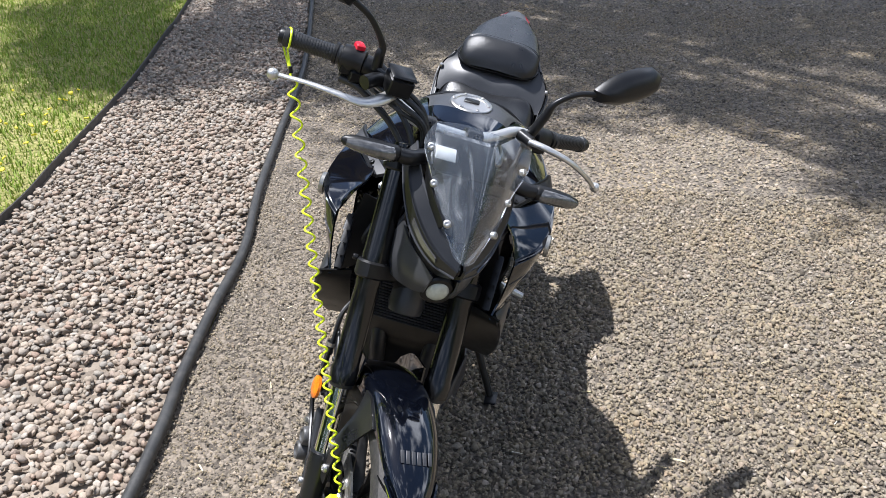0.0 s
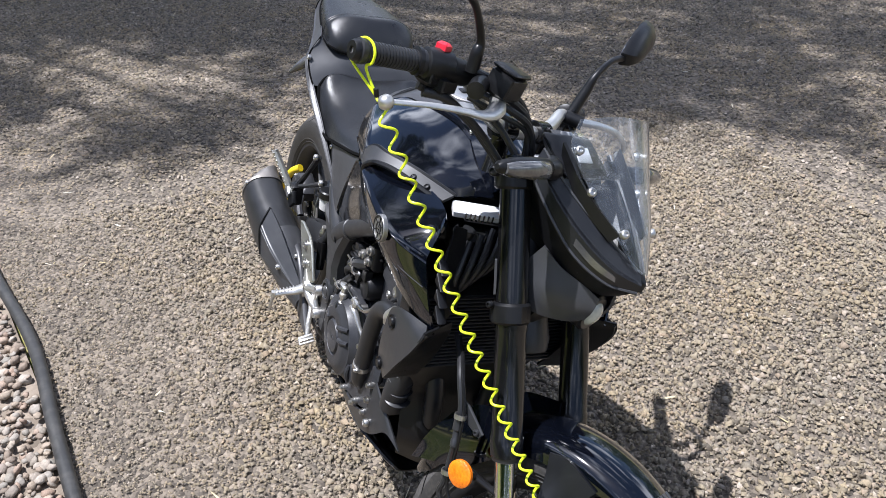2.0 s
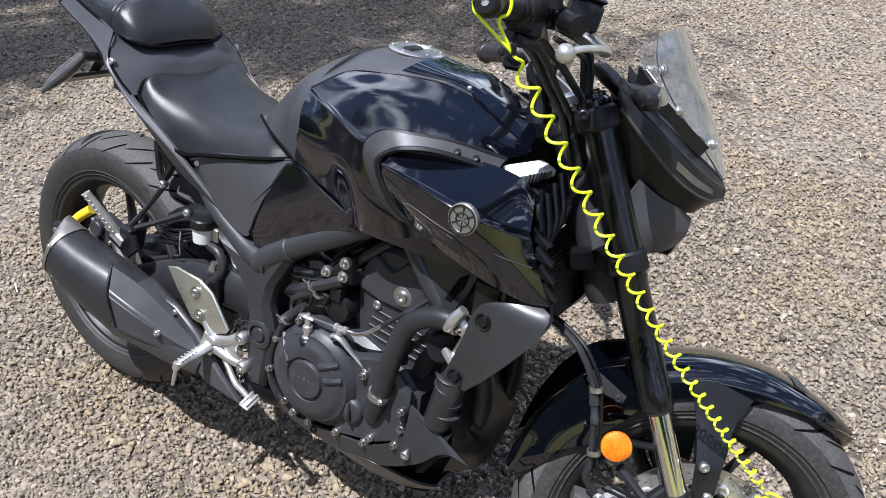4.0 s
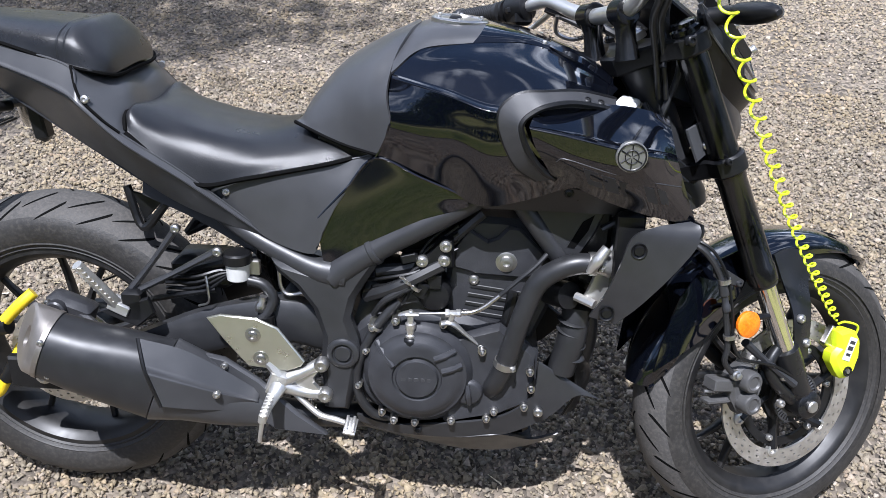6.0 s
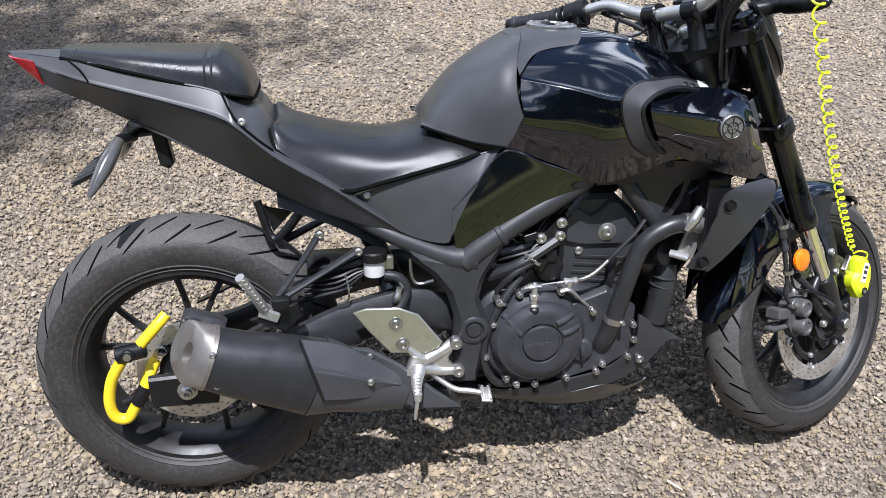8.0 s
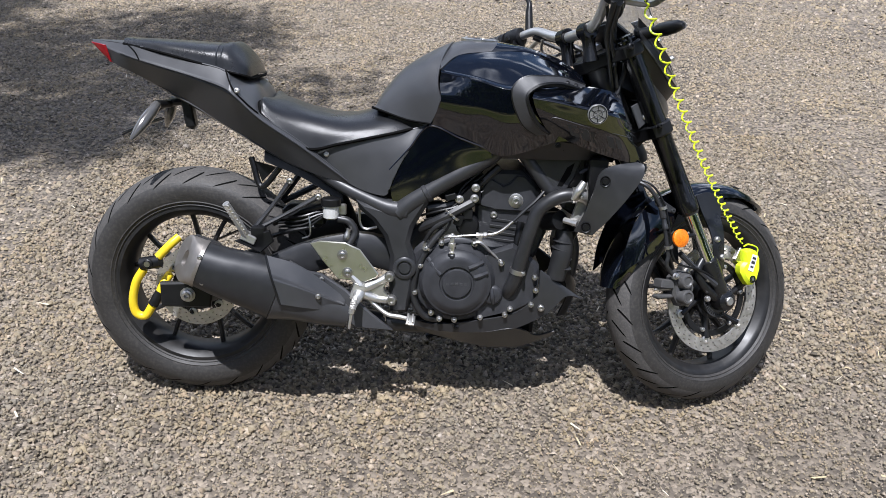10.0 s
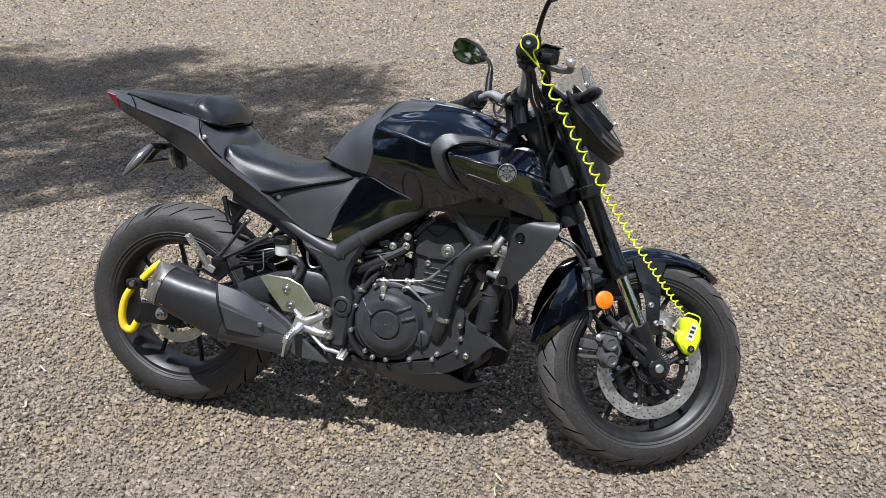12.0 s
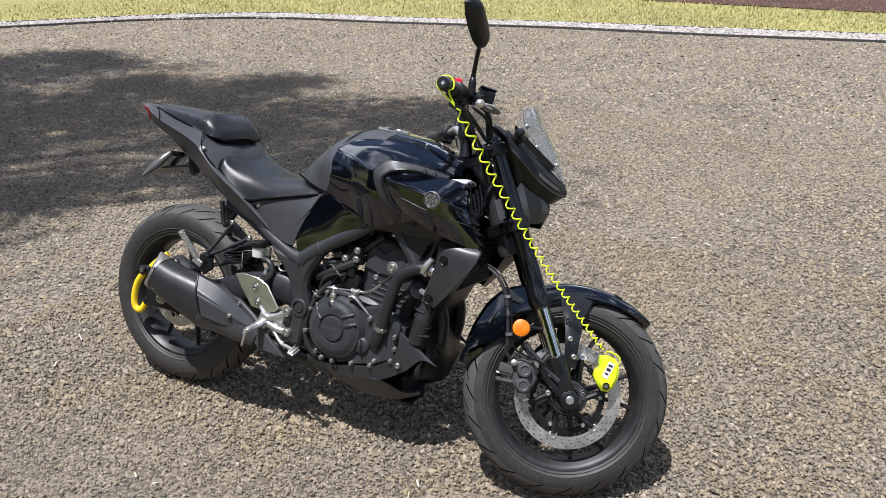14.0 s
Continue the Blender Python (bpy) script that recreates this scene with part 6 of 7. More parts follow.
FD = tuple(AXIS)
for sgn in (-1, 1):
    y = 0.100 * sgn
    fork = part("fork_leg", Shape().lathe(fork_at(0.535, y), FD, [(0, 0.0225), (0.0, 0.0265), (0.030, 0.0275), (0.034, 0.0255), (0.20, 0.0250), (0.205, 0.0262), (0.26, 0.0262), (0.27, 0.0255), (0.42, 0.0252), (0.470, 0.0245), (0.474, 0.020), (0.480, 0.020), (0.482, 0.011), (0.482, 0.0005)], 28), m_fork, bike, "black upside-down fork leg with chrome stanchion", STEER)
    part("stanchion", Shape().lathe(fork_at(0.345, y), FD, [(0, 0.0185), (0.22, 0.0185)], 28), m_chrome, fork, "chrome fork stanchion")
    part("dust_seal", Shape().lathe(fork_at(0.530, y), FD, [(-0.004, 0.0195), (-0.002, 0.0235), (0.006, 0.0245), (0.008, 0.0225)], 28), m_hoserub, fork)
    part("fork_foot", Shape().lathe(fork_at(0.392, y), tuple(-np.array(FD)), [(-0.012, 0.0195), (-0.010, 0.0250), (0.02, 0.0260), (0.06, 0.0225), (0.105, 0.0235), (0.125, 0.018)], 24).lathe(fork_at(0.291, y - 0.024), (0, 1, 0), [(0, 0.022), (0.003, 0.026), (0.045, 0.026), (0.048, 0.022)], 24).tube([fork_at(0.405, y, -0.014), fork_at(0.372, y, -0.046), fork_at(0.330, y, -0.040), fork_at(0.300, y, -0.016)], [0.010, 0.012, 0.013, 0.014], sides=10), m_cheek, fork, "black cast fork foot")
part("front_axle", Shape().lathe((1.378, -0.132, 0.291), (0, 1, 0), [(0, 0.0060), (0, 0.0095), (0.002, 0.0115), (0.006, 0.0115), (0.008, 0.010), (0.25, 0.010)], 20), m_bolt, bike, "", STEER)
toothed = Shape()
for r0, r1 in ((0.030, 0.037), (0.046, 0.0495)):
    toothed.lathe((1.38, -0.084, 0.291), (0, 1, 0), [(0, r0), (0, r1), (0.003, r1), (0.003, r0)], 48, ring=True)
for k in range(40):
    a = math.tau * k / 40
    toothed.tube([polar(F_AXLE, 0.0365, a, -0.0825), polar(F_AXLE, 0.0465, a, -0.0825)], 0.0016, n=2, sides=5)
part("sensor_ring", toothed, m_frame, bike, "slotted black sensor ring", STEER)

lower = Shape().prism([(1.075, -0.02), (1.075, 0.02), (1.110, 0.050), (1.137, 0.090), (1.138, 0.118), (1.150, 0.129), (1.168, 0.133), (1.186, 0.129), (1.198, 0.115), (1.198, 0.090), (1.165, 0.045), (1.160, 0.0), (1.165, -0.045), (1.198, -0.090), (1.198, -0.115), (1.186, -0.129), (1.168, -0.133), (1.150, -0.129), (1.138, -0.118), (1.137, -0.090), (1.110, -0.050)], -0.017, 0.017, 0.004, axis="z")
TILT = Matrix.Rotation(-radians(RAKE), 4, "Y")


def tilted(shape, about, to):
    out = Shape()
    out.v = [tuple(TILT @ (Vector(p) - Vector(about)) + Vector(to)) for p in shape.v]
    out.f = shape.f
    return out


part("lower_yoke", tilted(lower, (1.168, 0, 0), tuple(fork_at(0.745, 0))), m_black, bike, "black lower fork yoke", STEER)
top = part("upper_yoke", tilted(lower, (1.168, 0, 0), tuple(fork_at(0.938, 0))), m_black, bike, "black upper fork yoke", STEER)
for sgn in (-1, 1):
    part("bolt", Shape().bolt(fork_at(0.940, 0.134 * sgn, -0.02), (0, sgn, 0), 0.009, 0.006), m_black, top)
    part("bolt", Shape().bolt(fork_at(0.750, 0.134 * sgn, -0.02), (0, sgn, 0), 0.006, 0.005), m_black, top)
part("stem_nut", Shape().lathe((1.475 - 0.945 * 0.4663, 0, 0.945), FD, [(0, 0.026), (0.012, 0.026), (0.018, 0.018), (0.018, 0.0005)], 24), m_steel, top)

# handlebar with its fittings
BAR = [(0.915, -0.362, 1.050), (0.935, -0.270, 1.056), (0.964, -0.180, 1.056), (0.982, -0.105, 1.006), (0.985, -0.050, 0.987), (0.985, 0, 0.985), (0.982, 0.050, 0.985), (0.971, 0.100, 0.998), (0.950, 0.150, 1.016), (0.926, 0.215, 1.008), (0.891, 0.290, 1.002), (0.857, 0.362, 0.997)]
bar = part("handlebar", Shape().tube(BAR, [0.011, 0.011, 0.011, 0.0125, 0.014, 0.014, 0.014, 0.0125, 0.011, 0.011, 0.011, 0.011], n=88, sides=14), m_silver, bike, "silver-grey tapered handlebar", STEER)
for y in (-0.052, 0.052):
    part("riser", Shape().lathe((0.996, y, 0.912), (-0.15, 0, 1), [(0, 0.020), (0.030, 0.0165), (0.048, 0.0165), (0.062, 0.020)], 20).lathe((0.984, y - 0.018, 0.986), (0, 1, 0), [(0, 0.020), (0.002, 0.022), (0.034, 0.022), (0.036, 0.020)], 20), m_fork, bar)
    part("bolt", Shape().bolt((1.002, y, 0.999), (0.6, 0, 0.8), 0.006), m_black, bar)


def along_bar(u):
    b = spline(BAR, 201)
    i = int(round(u * 200))
    d = b[min(i + 1, 200)] - b[max(i - 1, 0)]
    return b[i], d / np.linalg.norm(d)


def ribbed(u0, u1, r, ribs):
    p, q = along_bar(u0)[0], along_bar(u1)[0]
    d = q - p
    length = np.linalg.norm(d)
    prof = [(0, r * 0.8), (0.002, r * 1.12), (0.010, r * 1.12), (0.012, r)]
    for k in range(ribs):
        h = 0.014 + (length - 0.028) * k / ribs
        w = (length - 0.028) / ribs
        prof += [(h, r), (h + w * 0.55, r), (h + w * 0.6, r * 0.93), (h + w * 0.95, r * 0.93)]
    prof += [(length - 0.012, r), (length - 0.010, r * 1.15), (length - 0.002, r * 1.15), (length, r * 0.8)]
    return Shape().lathe(p, d, prof, 24)


part("grip", ribbed(0.007, 0.113, 0.0165, 16), m_hoserub, bar, "black rubber throttle grip")
part("grip", ribbed(0.995, 0.868, 0.0165, 16), m_hoserub, bar, "black rubber left grip")
for u, v in ((0.008, -1), (0.994, 1)):
    p, d = along_bar(u)
    part("bar_end", Shape().lathe(p, d * v, [(-0.004, 0.015), (0.010, 0.0155), (0.014, 0.013), (0.014, 0.0055), (0.008, 0.005), (0.008, 0.0004)], 20), m_black, bar)
for u, red in ((0.1345, True), (0.822, False)):
    p, d = along_bar(u)
    pod = part("switch_pod", Shape().lathe(p - d * 0.024, d, [(0, 0.019), (0.003, 0.024), (0.020, 0.026), (0.030, 0.024), (0.045, 0.024), (0.048, 0.019)], 20).box(p + (0.0, 0, -0.018), (0.036, 0.044, 0.026), bevel=0.006).lathe(p - d * (0.034 if red else -0.034), d, [(-0.004, 0.018), (-0.003, 0.0215), (0.003, 0.0215), (0.004, 0.018)], 20), m_black, bar, "black switch pod")
    if red:
        part("kill_switch", Shape().box(p + (-0.002, 0.004, 0.028), (0.020, 0.018, 0.016), pose(0, 0, 0, 0, 0, 12), 0.004), m_red, pod, "red kill switch rocker")
    else:
        part("horn_button", Shape().box(p + (-0.024, -0.002, -0.004), (0.008, 0.016, 0.012), bevel=0.003), m_black, pod)
for k, dx in enumerate((0.0, 0.014)):
    part("throttle_cable", Shape().tube([(0.938 + dx, -0.238, 1.024 - 0.006 * k), (0.958 + dx, -0.205, 1.018), (0.976 + dx, -0.165, 1.000), (0.996 + dx, -0.118, 0.970), (1.030 + dx, -0.078, 0.925), (1.060 + dx, -0.050, 0.850)], [0.0085, 0.0070, 0.0062, 0.0055, 0.005, 0.005], n=36, sides=10), m_hoserub, bar)
part("throttle_housing", Shape().lathe(along_bar(0.155)[0], along_bar(0.155)[1], [(0, 0.017), (0.002, 0.0205), (0.030, 0.0195), (0.040, 0.015), (0.046, 0.0125)], 20).box(along_bar(0.150)[0] + (0.004, 0, -0.024), (0.034, 0.040, 0.030), pose(0, 0, 0, 0, 0, 10), 0.007), m_black, bar)
# brake side: master cylinder, reservoir and lever
mc = part("brake_master_cylinder", Shape().tube([(0.992, -0.150, 1.058), (1.006, -0.185, 1.056), (1.022, -0.208, 1.050)], 0.014, sides=12).box((0.982, -0.158, 1.058), (0.030, 0.020, 0.030), bevel=0.005), m_black, bar, "black front brake master cylinder")
part("reservoir", Shape().box((1.024, -0.147, 1.068), (0.044, 0.048, 0.042), pose(0, 0, 0, 0, 8, 8), 0.006), m_black, mc)
part("reservoir_lid", Shape().box((1.027, -0.147, 1.091), (0.046, 0.050, 0.007), pose(0, 0, 0, 0, 8, 8), 0.003), m_black, mc)
part("brake_lever", Shape().tube([(1.022, -0.150, 1.044), (1.048, -0.178, 1.034), (1.060, -0.212, 1.026), (1.052, -0.255, 1.026), (1.034, -0.305, 1.022), (1.020, -0.340, 1.016), (1.014, -0.362, 1.013)], [0.013, 0.0145, 0.0115, 0.0080, 0.0062, 0.0056, 0.0055], sides=14, flat=0.62).lathe((1.014, -0.360, 1.013), (-0.1, -1, -0.2), [(0, 0.006), (0.003, 0.0095), (0.009, 0.0115), (0.016, 0.0095), (0.020, 0.004)], 16), m_silver, bar, "polished silver brake lever")
cl = part("clutch_perch", Shape().tube([(0.955, 0.160, 1.016), (0.985, 0.178, 1.016)], 0.013, n=5, sides=10), m_black, bar)
part("clutch_lever", Shape().tube([(0.985, 0.172, 1.018), (1.008, 0.205, 1.022), (1.022, 0.255, 1.016), (1.016, 0.312, 0.992), (0.992, 0.355, 0.965)], [0.009, 0.0085, 0.0075, 0.0065, 0.0060], sides=12, flat=0.8).lathe((0.991, 0.357, 0.964), (-0.4, 1, -0.4), [(0, 0.006), (0.004, 0.010), (0.010, 0.011), (0.016, 0.007)], 14), m_silver, bar, "silver clutch lever")
for sgn, base, elbow, inner, outer in ((-1, (0.985, -0.186, 1.068), (0.984, -0.192, 1.118), (0.990, -0.278, 1.183), (0.955, -0.385, 1.235)), (1, (0.950, 0.184, 1.018), (0.958, 0.200, 1.104), (0.948, 0.288, 1.147), (0.902, 0.405, 1.191))):
    b0, e0, i0, o0 = (np.array(v) for v in (base, elbow, inner, outer))
    mir = part("mirror_stalk", Shape().tube([b0, b0 * 0.4 + e0 * 0.6, e0, e0 * 0.55 + i0 * 0.45 + np.array((0, 0, 0.012)), i0], [0.011, 0.010, 0.0065, 0.0058, 0.0065], sides=12), m_black, bar, "black mirror stalk")
    d = (o0 - i0) / np.linalg.norm(o0 - i0)
    face = np.array((-1.0, -0.10 * sgn, 0.045))
    face -= d * (face @ d)
    face /= np.linalg.norm(face)
    up = np.cross(d, face)
    up *= 1 if up[2] > 0 else -1
    length = np.linalg.norm(o0 - i0) + 0.045
    outline = [(0.0, 0.014), (0.10, 0.024), (0.32, 0.039), (0.62, 0.043), (0.86, 0.036), (1.0, 0.016)]

    def mirror_ring(depth, grow):
        pts = [i0 - d * 0.012 + d * length * u + up * (w * grow * 0.95) + face * depth for u, w in outline] + [i0 - d * 0.012 + d * length * u - up * (w * grow * 0.80) + face * depth for u, w in outline[::-1]]
        c = sum(pts) / len(pts)
        return [c + (q - c) * min(grow, 1.0) for q in pts]

    part("mirror_housing", Shape().loop_block([mirror_ring(-0.030, 0.45), mirror_ring(-0.026, 0.72), mirror_ring(-0.014, 0.93), mirror_ring(0.0, 1.0), mirror_ring(0.006, 1.0)]), m_black, mir, "black mirror housing")
    part("mirror_glass", Shape().loop_block([mirror_ring(0.005, 0.93), mirror_ring(0.0075, 0.92)]), m_mirror, mir, "mirror glass")

# headlight mask, screen, clocks and front indicators
SHIFT = STEER @ pose(0, 0.010, 0)
mask = part("headlight_mask", Shape().sheet(mirrored_rows([
    [(1.252, 0, 0.898), (1.230, -0.030, 0.898), (1.205, -0.055, 0.900)],
    [(1.272, 0, 0.880), (1.246, -0.034, 0.874), (1.212, -0.062, 0.875)],
    [(1.290, 0, 0.862), (1.258, -0.036, 0.856), (1.218, -0.066, 0.856)],
    [(1.288, 0, 0.848), (1.258, -0.034, 0.843), (1.218, -0.064, 0.844)],
]), 0.005, 20, 21, inward=(1.1, 0, 0.9)), m_fork, bike, "black pointed headlight mask", SHIFT)
part("nacelle", Shape().loop_block([[(x, w * c, z + h * k) for c, k in ((1, -1), (1, 0.4), (0.5, 1), (-0.5, 1), (-1, 0.4), (-1, -1))] for x, w, z, h in ((1.085, 0.055, 0.900, 0.045), (1.150, 0.045, 0.880, 0.045), (1.205, 0.030, 0.865, 0.035), (1.262, 0.014, 0.856, 0.024))]), m_black, mask)
for sgn in (-1, 1):
    one = (lambda s: s) if sgn < 0 else flipped
    BLADE = [
        [(1.098, -0.104, 1.000), (1.100, -0.114, 0.985), (1.106, -0.118, 0.958)],
        [(1.150, -0.092, 0.966), (1.156, -0.108, 0.945), (1.160, -0.106, 0.912)],
        [(1.200, -0.070, 0.935), (1.210, -0.086, 0.908), (1.212, -0.084, 0.872)],
        [(1.250, -0.036, 0.904), (1.262, -0.050, 0.878), (1.262, -0.048, 0.850)],
        [(1.290, -0.006, 0.880), (1.300, -0.008, 0.865), (1.298, -0.008, 0.850)],
    ]
    blade = part("mask_blade", one(Shape().sheet([q[:2] for q in BLADE], 0.006, 30, 6, inward=(1.15, 0, 0.9)).sheet([q[1:] for q in BLADE], 0.006, 30, 8, inward=(1.15, 0, 0.9))), m_cheek, mask, "black blade-shaped headlight cheek with a crease")
    for col, r in ((0, 0.0022), (2, 0.0026)):
        part("edge", one(Shape().tube([q[col] for q in BLADE], r, n=40, sides=6)), m_satin, blade)
    lamp = one(Shape().sheet([[(1.272, -0.0465, 0.866), (1.274, -0.044, 0.858)], [(1.240, -0.0705, 0.880), (1.242, -0.069, 0.868)], [(1.205, -0.0905, 0.900), (1.206, -0.090, 0.888)]], 0.004, 12, 5, inward=(1.1, 0, 0.88)))
    part("position_lamp", lamp, m_lens, mask, "slim clear position lamp")
    under = one(Shape().sheet([[(1.106, -0.116, 0.958), (1.100, -0.085, 0.900)], [(1.160, -0.104, 0.912), (1.150, -0.075, 0.860)], [(1.212, -0.082, 0.872), (1.200, -0.060, 0.830)], [(1.262, -0.046, 0.850), (1.250, -0.030, 0.822)], [(1.296, -0.008, 0.850), (1.270, 0.0, 0.828)]], 0.005, 20, 6, inward=(1.15, 0, 0.95)))
    part("mask_underside", under, m_black, mask)
    wing = one(Shape().sheet([[(1.160, -0.090, 0.862), (1.130, -0.092, 0.800), (1.120, -0.088, 0.760)], [(1.195, -0.074, 0.842), (1.190, -0.082, 0.795), (1.180, -0.076, 0.752)], [(1.232, -0.048, 0.828), (1.232, -0.054, 0.790), (1.222, -0.048, 0.757)], [(1.256, -0.028, 0.815), (1.255, -0.030, 0.790), (1.245, -0.026, 0.768)]], 0.005, 16, 10, inward=(1.15, 0, 0.78)))
    part("chin_panel", wing, m_satin, mask, "satin black chin panel")
    part("side_bracket", one(Shape().prism([(1.090, 0.80), (1.130, 0.820), (1.150, 0.770), (1.115, 0.745)], -0.094, -0.100, 0.003)), m_satin, mask)
    part("bolt", one(Shape().bolt((1.130, -0.101, 0.775), (0, -1, 0), 0.008, 0.005)), m_bolt, mask)
lampb = part("projector_housing", Shape().lathe((1.190, 0, 0.785), (1, 0, -0.12), [(0, 0.030), (0.02, 0.036), (0.052, 0.034), (0.056, 0.030)], 28), m_black, mask)
part("projector_lens", Shape().lathe((1.240, 0, 0.779), (1, 0, -0.12), [(0, 0.024), (0.007, 0.022), (0.012, 0.016), (0.015, 0.008), (0.016, 0.0005)], 28), m_projector, lampb, "round pale projector lens")
part("horn", Shape().lathe((1.150, -0.02, 0.735), (1, 0, -0.5), [(0, 0.03), (0.012, 0.038), (0.018, 0.038), (0.020, 0.028), (0.024, 0.012), (0.024, 0.0005)], 28), m_black, bike, "round horn", SHIFT)
SCREEN = [
    [(1.297, 0, 0.880), (1.292, -0.012, 0.882), (1.284, -0.022, 0.886)],
    [(1.268, 0, 0.945), (1.254, -0.030, 0.941), (1.234, -0.055, 0.932)],
    [(1.232, 0, 1.004), (1.213, -0.045, 0.997), (1.182, -0.082, 0.978)],
    [(1.202, 0, 1.051), (1.183, -0.058, 1.044), (1.144, -0.108, 1.024)],
    [(1.178, 0, 1.089), (1.164, -0.052, 1.085), (1.134, -0.098, 1.064)],
]
screen = part("windscreen", Shape().sheet(mirrored_rows(SCREEN), 0.003, 30, 25, inward=(1.05, 0, 0.95)), m_screen, bike, "small smoked clear windscreen", SHIFT)
screen.visible_shadow = False
for sgn in (-1, 1):
    for at in ((1.151, -0.094, 1.021), (1.190, -0.076, 0.970), (1.255, -0.047, 0.932)):
        s = Shape().bolt(at, (0.6, -0.5, 0.6), 0.0075, 0.005)
        part("screen_bolt", s if sgn < 0 else flipped(s), m_bolt, screen)
    s = Shape().sheet([[(1.118, -0.092, 1.020), (1.120, -0.084, 0.998)], [(1.180, -0.084, 0.972), (1.175, -0.082, 0.950)], [(1.250, -0.050, 0.926), (1.240, -0.052, 0.910)]], 0.006, 14, 5, inward=(1.1, 0, 0.9))
    part("screen_bracket", s if sgn < 0 else flipped(s), m_black, screen)
    stem = Shape().tube([(1.110, -0.085, 0.978), (1.138, -0.118, 0.982), (1.140, -0.142, 0.983)], [0.016, 0.015, 0.014], sides=14)
    ind = part("front_indicator", stem if sgn < 0 else flipped(stem), m_black, bike, "slim front indicator", SHIFT)
    rows = [ring(np.array((1.140, -0.140, 0.983)) + np.array((-0.012, -0.108, -0.006)) * k, (-0.1, -1, -0.06), h, w, 16) for k, w, h in ((0, 0.010, 0.012), (0.06, 0.016, 0.017), (0.4, 0.0165, 0.019), (0.75, 0.014, 0.016), (0.95, 0.009, 0.010), (1.0, 0.004, 0.005))]
    s = Shape().loop_block(rows)
    part("indicator_housing", s if sgn < 0 else flipped(s), m_black, ind)
    rows = [ring(np.array((1.146, -0.140, 0.983)) + np.array((-0.012, -0.108, -0.006)) * k, (-0.1, -1, -0.06), h, w, 16) for k, w, h in ((0.08, 0.010, 0.011), (0.14, 0.0145, 0.0155), (0.4, 0.015, 0.0165), (0.75, 0.0125, 0.014), (0.92, 0.008, 0.009))]
    s = Shape().loop_block(rows)
    part("indicator_lens", s if sgn < 0 else flipped(s), m_indicator, ind, "clear grey indicator lens")
clock = part("instrument_panel", Shape().box((1.095, 0, 0.990), (0.085, 0.130, 0.024), pose(0, 0, 0, 0, 32, 0), 0.010), m_black, bike, "black instrument panel", SHIFT)
part("display", Shape().box((1.087, 0, 1.004), (0.060, 0.100, 0.003), pose(0, 0, 0, 0, 32, 0), 0.001), m_lens, clock)
part("display_label", Shape().box((1.140, -0.058, 1.010), (0.026, 0.040, 0.003), pose(0, 0, 0, 0, 40, 0), 0.001), m_white, bike, "", SHIFT)

# front mudguard
fen = []
for a, r, hw, drop in ((48, 0.318, 0.010, 0.004), (54, 0.318, 0.030, 0.012), (64, 0.317, 0.048, 0.024), (80, 0.316, 0.058, 0.040), (98, 0.316, 0.061, 0.052), (116, 0.316, 0.061, 0.055), (134, 0.316, 0.060, 0.052), (150, 0.316, 0.058, 0.052), (163, 0.317, 0.050, 0.044), (172, 0.318, 0.034, 0.020)):
    a = radians(a)
    q = [(0.0, 0.0), (0.45, 0.002), (0.80, 0.010), (1.0, 0.024), (1.02, drop)]
    fen.append([(1.38 + (r - d) * math.cos(a), -hw * k, 0.291 + (r - d) * math.sin(a)) for k, d in q])
mud = part("front_mudguard", Shape().sheet(mirrored_rows(fen), 0.004, 56, 33, inward=(1.38, 0, 0.291)), m_gloss, bike, "gloss black front mudguard", STEER)
for sgn in (-1, 1):
    s = Shape().sheet([[(1.315, -0.066, 0.570), (1.350, -0.066, 0.580), (1.410, -0.065, 0.565)], [(1.330, -0.074, 0.525), (1.352, -0.076, 0.525), (1.392, -0.073, 0.520)], [(1.342, -0.092, 0.475), (1.358, -0.094, 0.475), (1.388, -0.090, 0.475)], [(1.345, -0.100, 0.440), (1.362, -0.102, 0.440), (1.384, -0.098, 0.440)], [(1.352, -0.098, 0.375), (1.368, -0.100, 0.375), (1.386, -0.096, 0.375)]], 0.005, 24, 10, inward=(1.33, 0, 0.48))
    st = part("mudguard_stay", s if sgn < 0 else flipped(s), m_cheek, mud)
    for at in ((1.357, -0.101, 0.455), (1.374, -0.101, 0.407)):
        s = Shape().bolt(at, (0.2, -1, 0), 0.0085, 0.006)
        part("bolt", s if sgn < 0 else flipped(s), m_bolt, st)
rear_flap = Shape().sheet([[(1.120, -0.064, 0.505), (1.165, -0.066, 0.555), (1.240, -0.066, 0.585)], [(1.092, -0.066, 0.440), (1.160, -0.072, 0.480), (1.250, -0.070, 0.520)], [(1.075, -0.062, 0.372), (1.120, -0.070, 0.400), (1.180, -0.068, 0.430)]], 0.004, 16, 14, inward=(1.25, 0, 0.45))
right_flap = part("mudguard_side", rear_flap, m_gloss, mud)
part("mudguard_side", flipped(rear_flap), m_gloss, mud)
for k in range(6):
    part("lettering_bar", Shape().box((1.4895 - 0.0006 * abs(k - 2.5), -0.026 + 0.0105 * k, 0.5885), (0.024, 0.007, 0.0015), pose(0, 0, 0, 0, 20, 0), 0.0004), m_trim, mud)

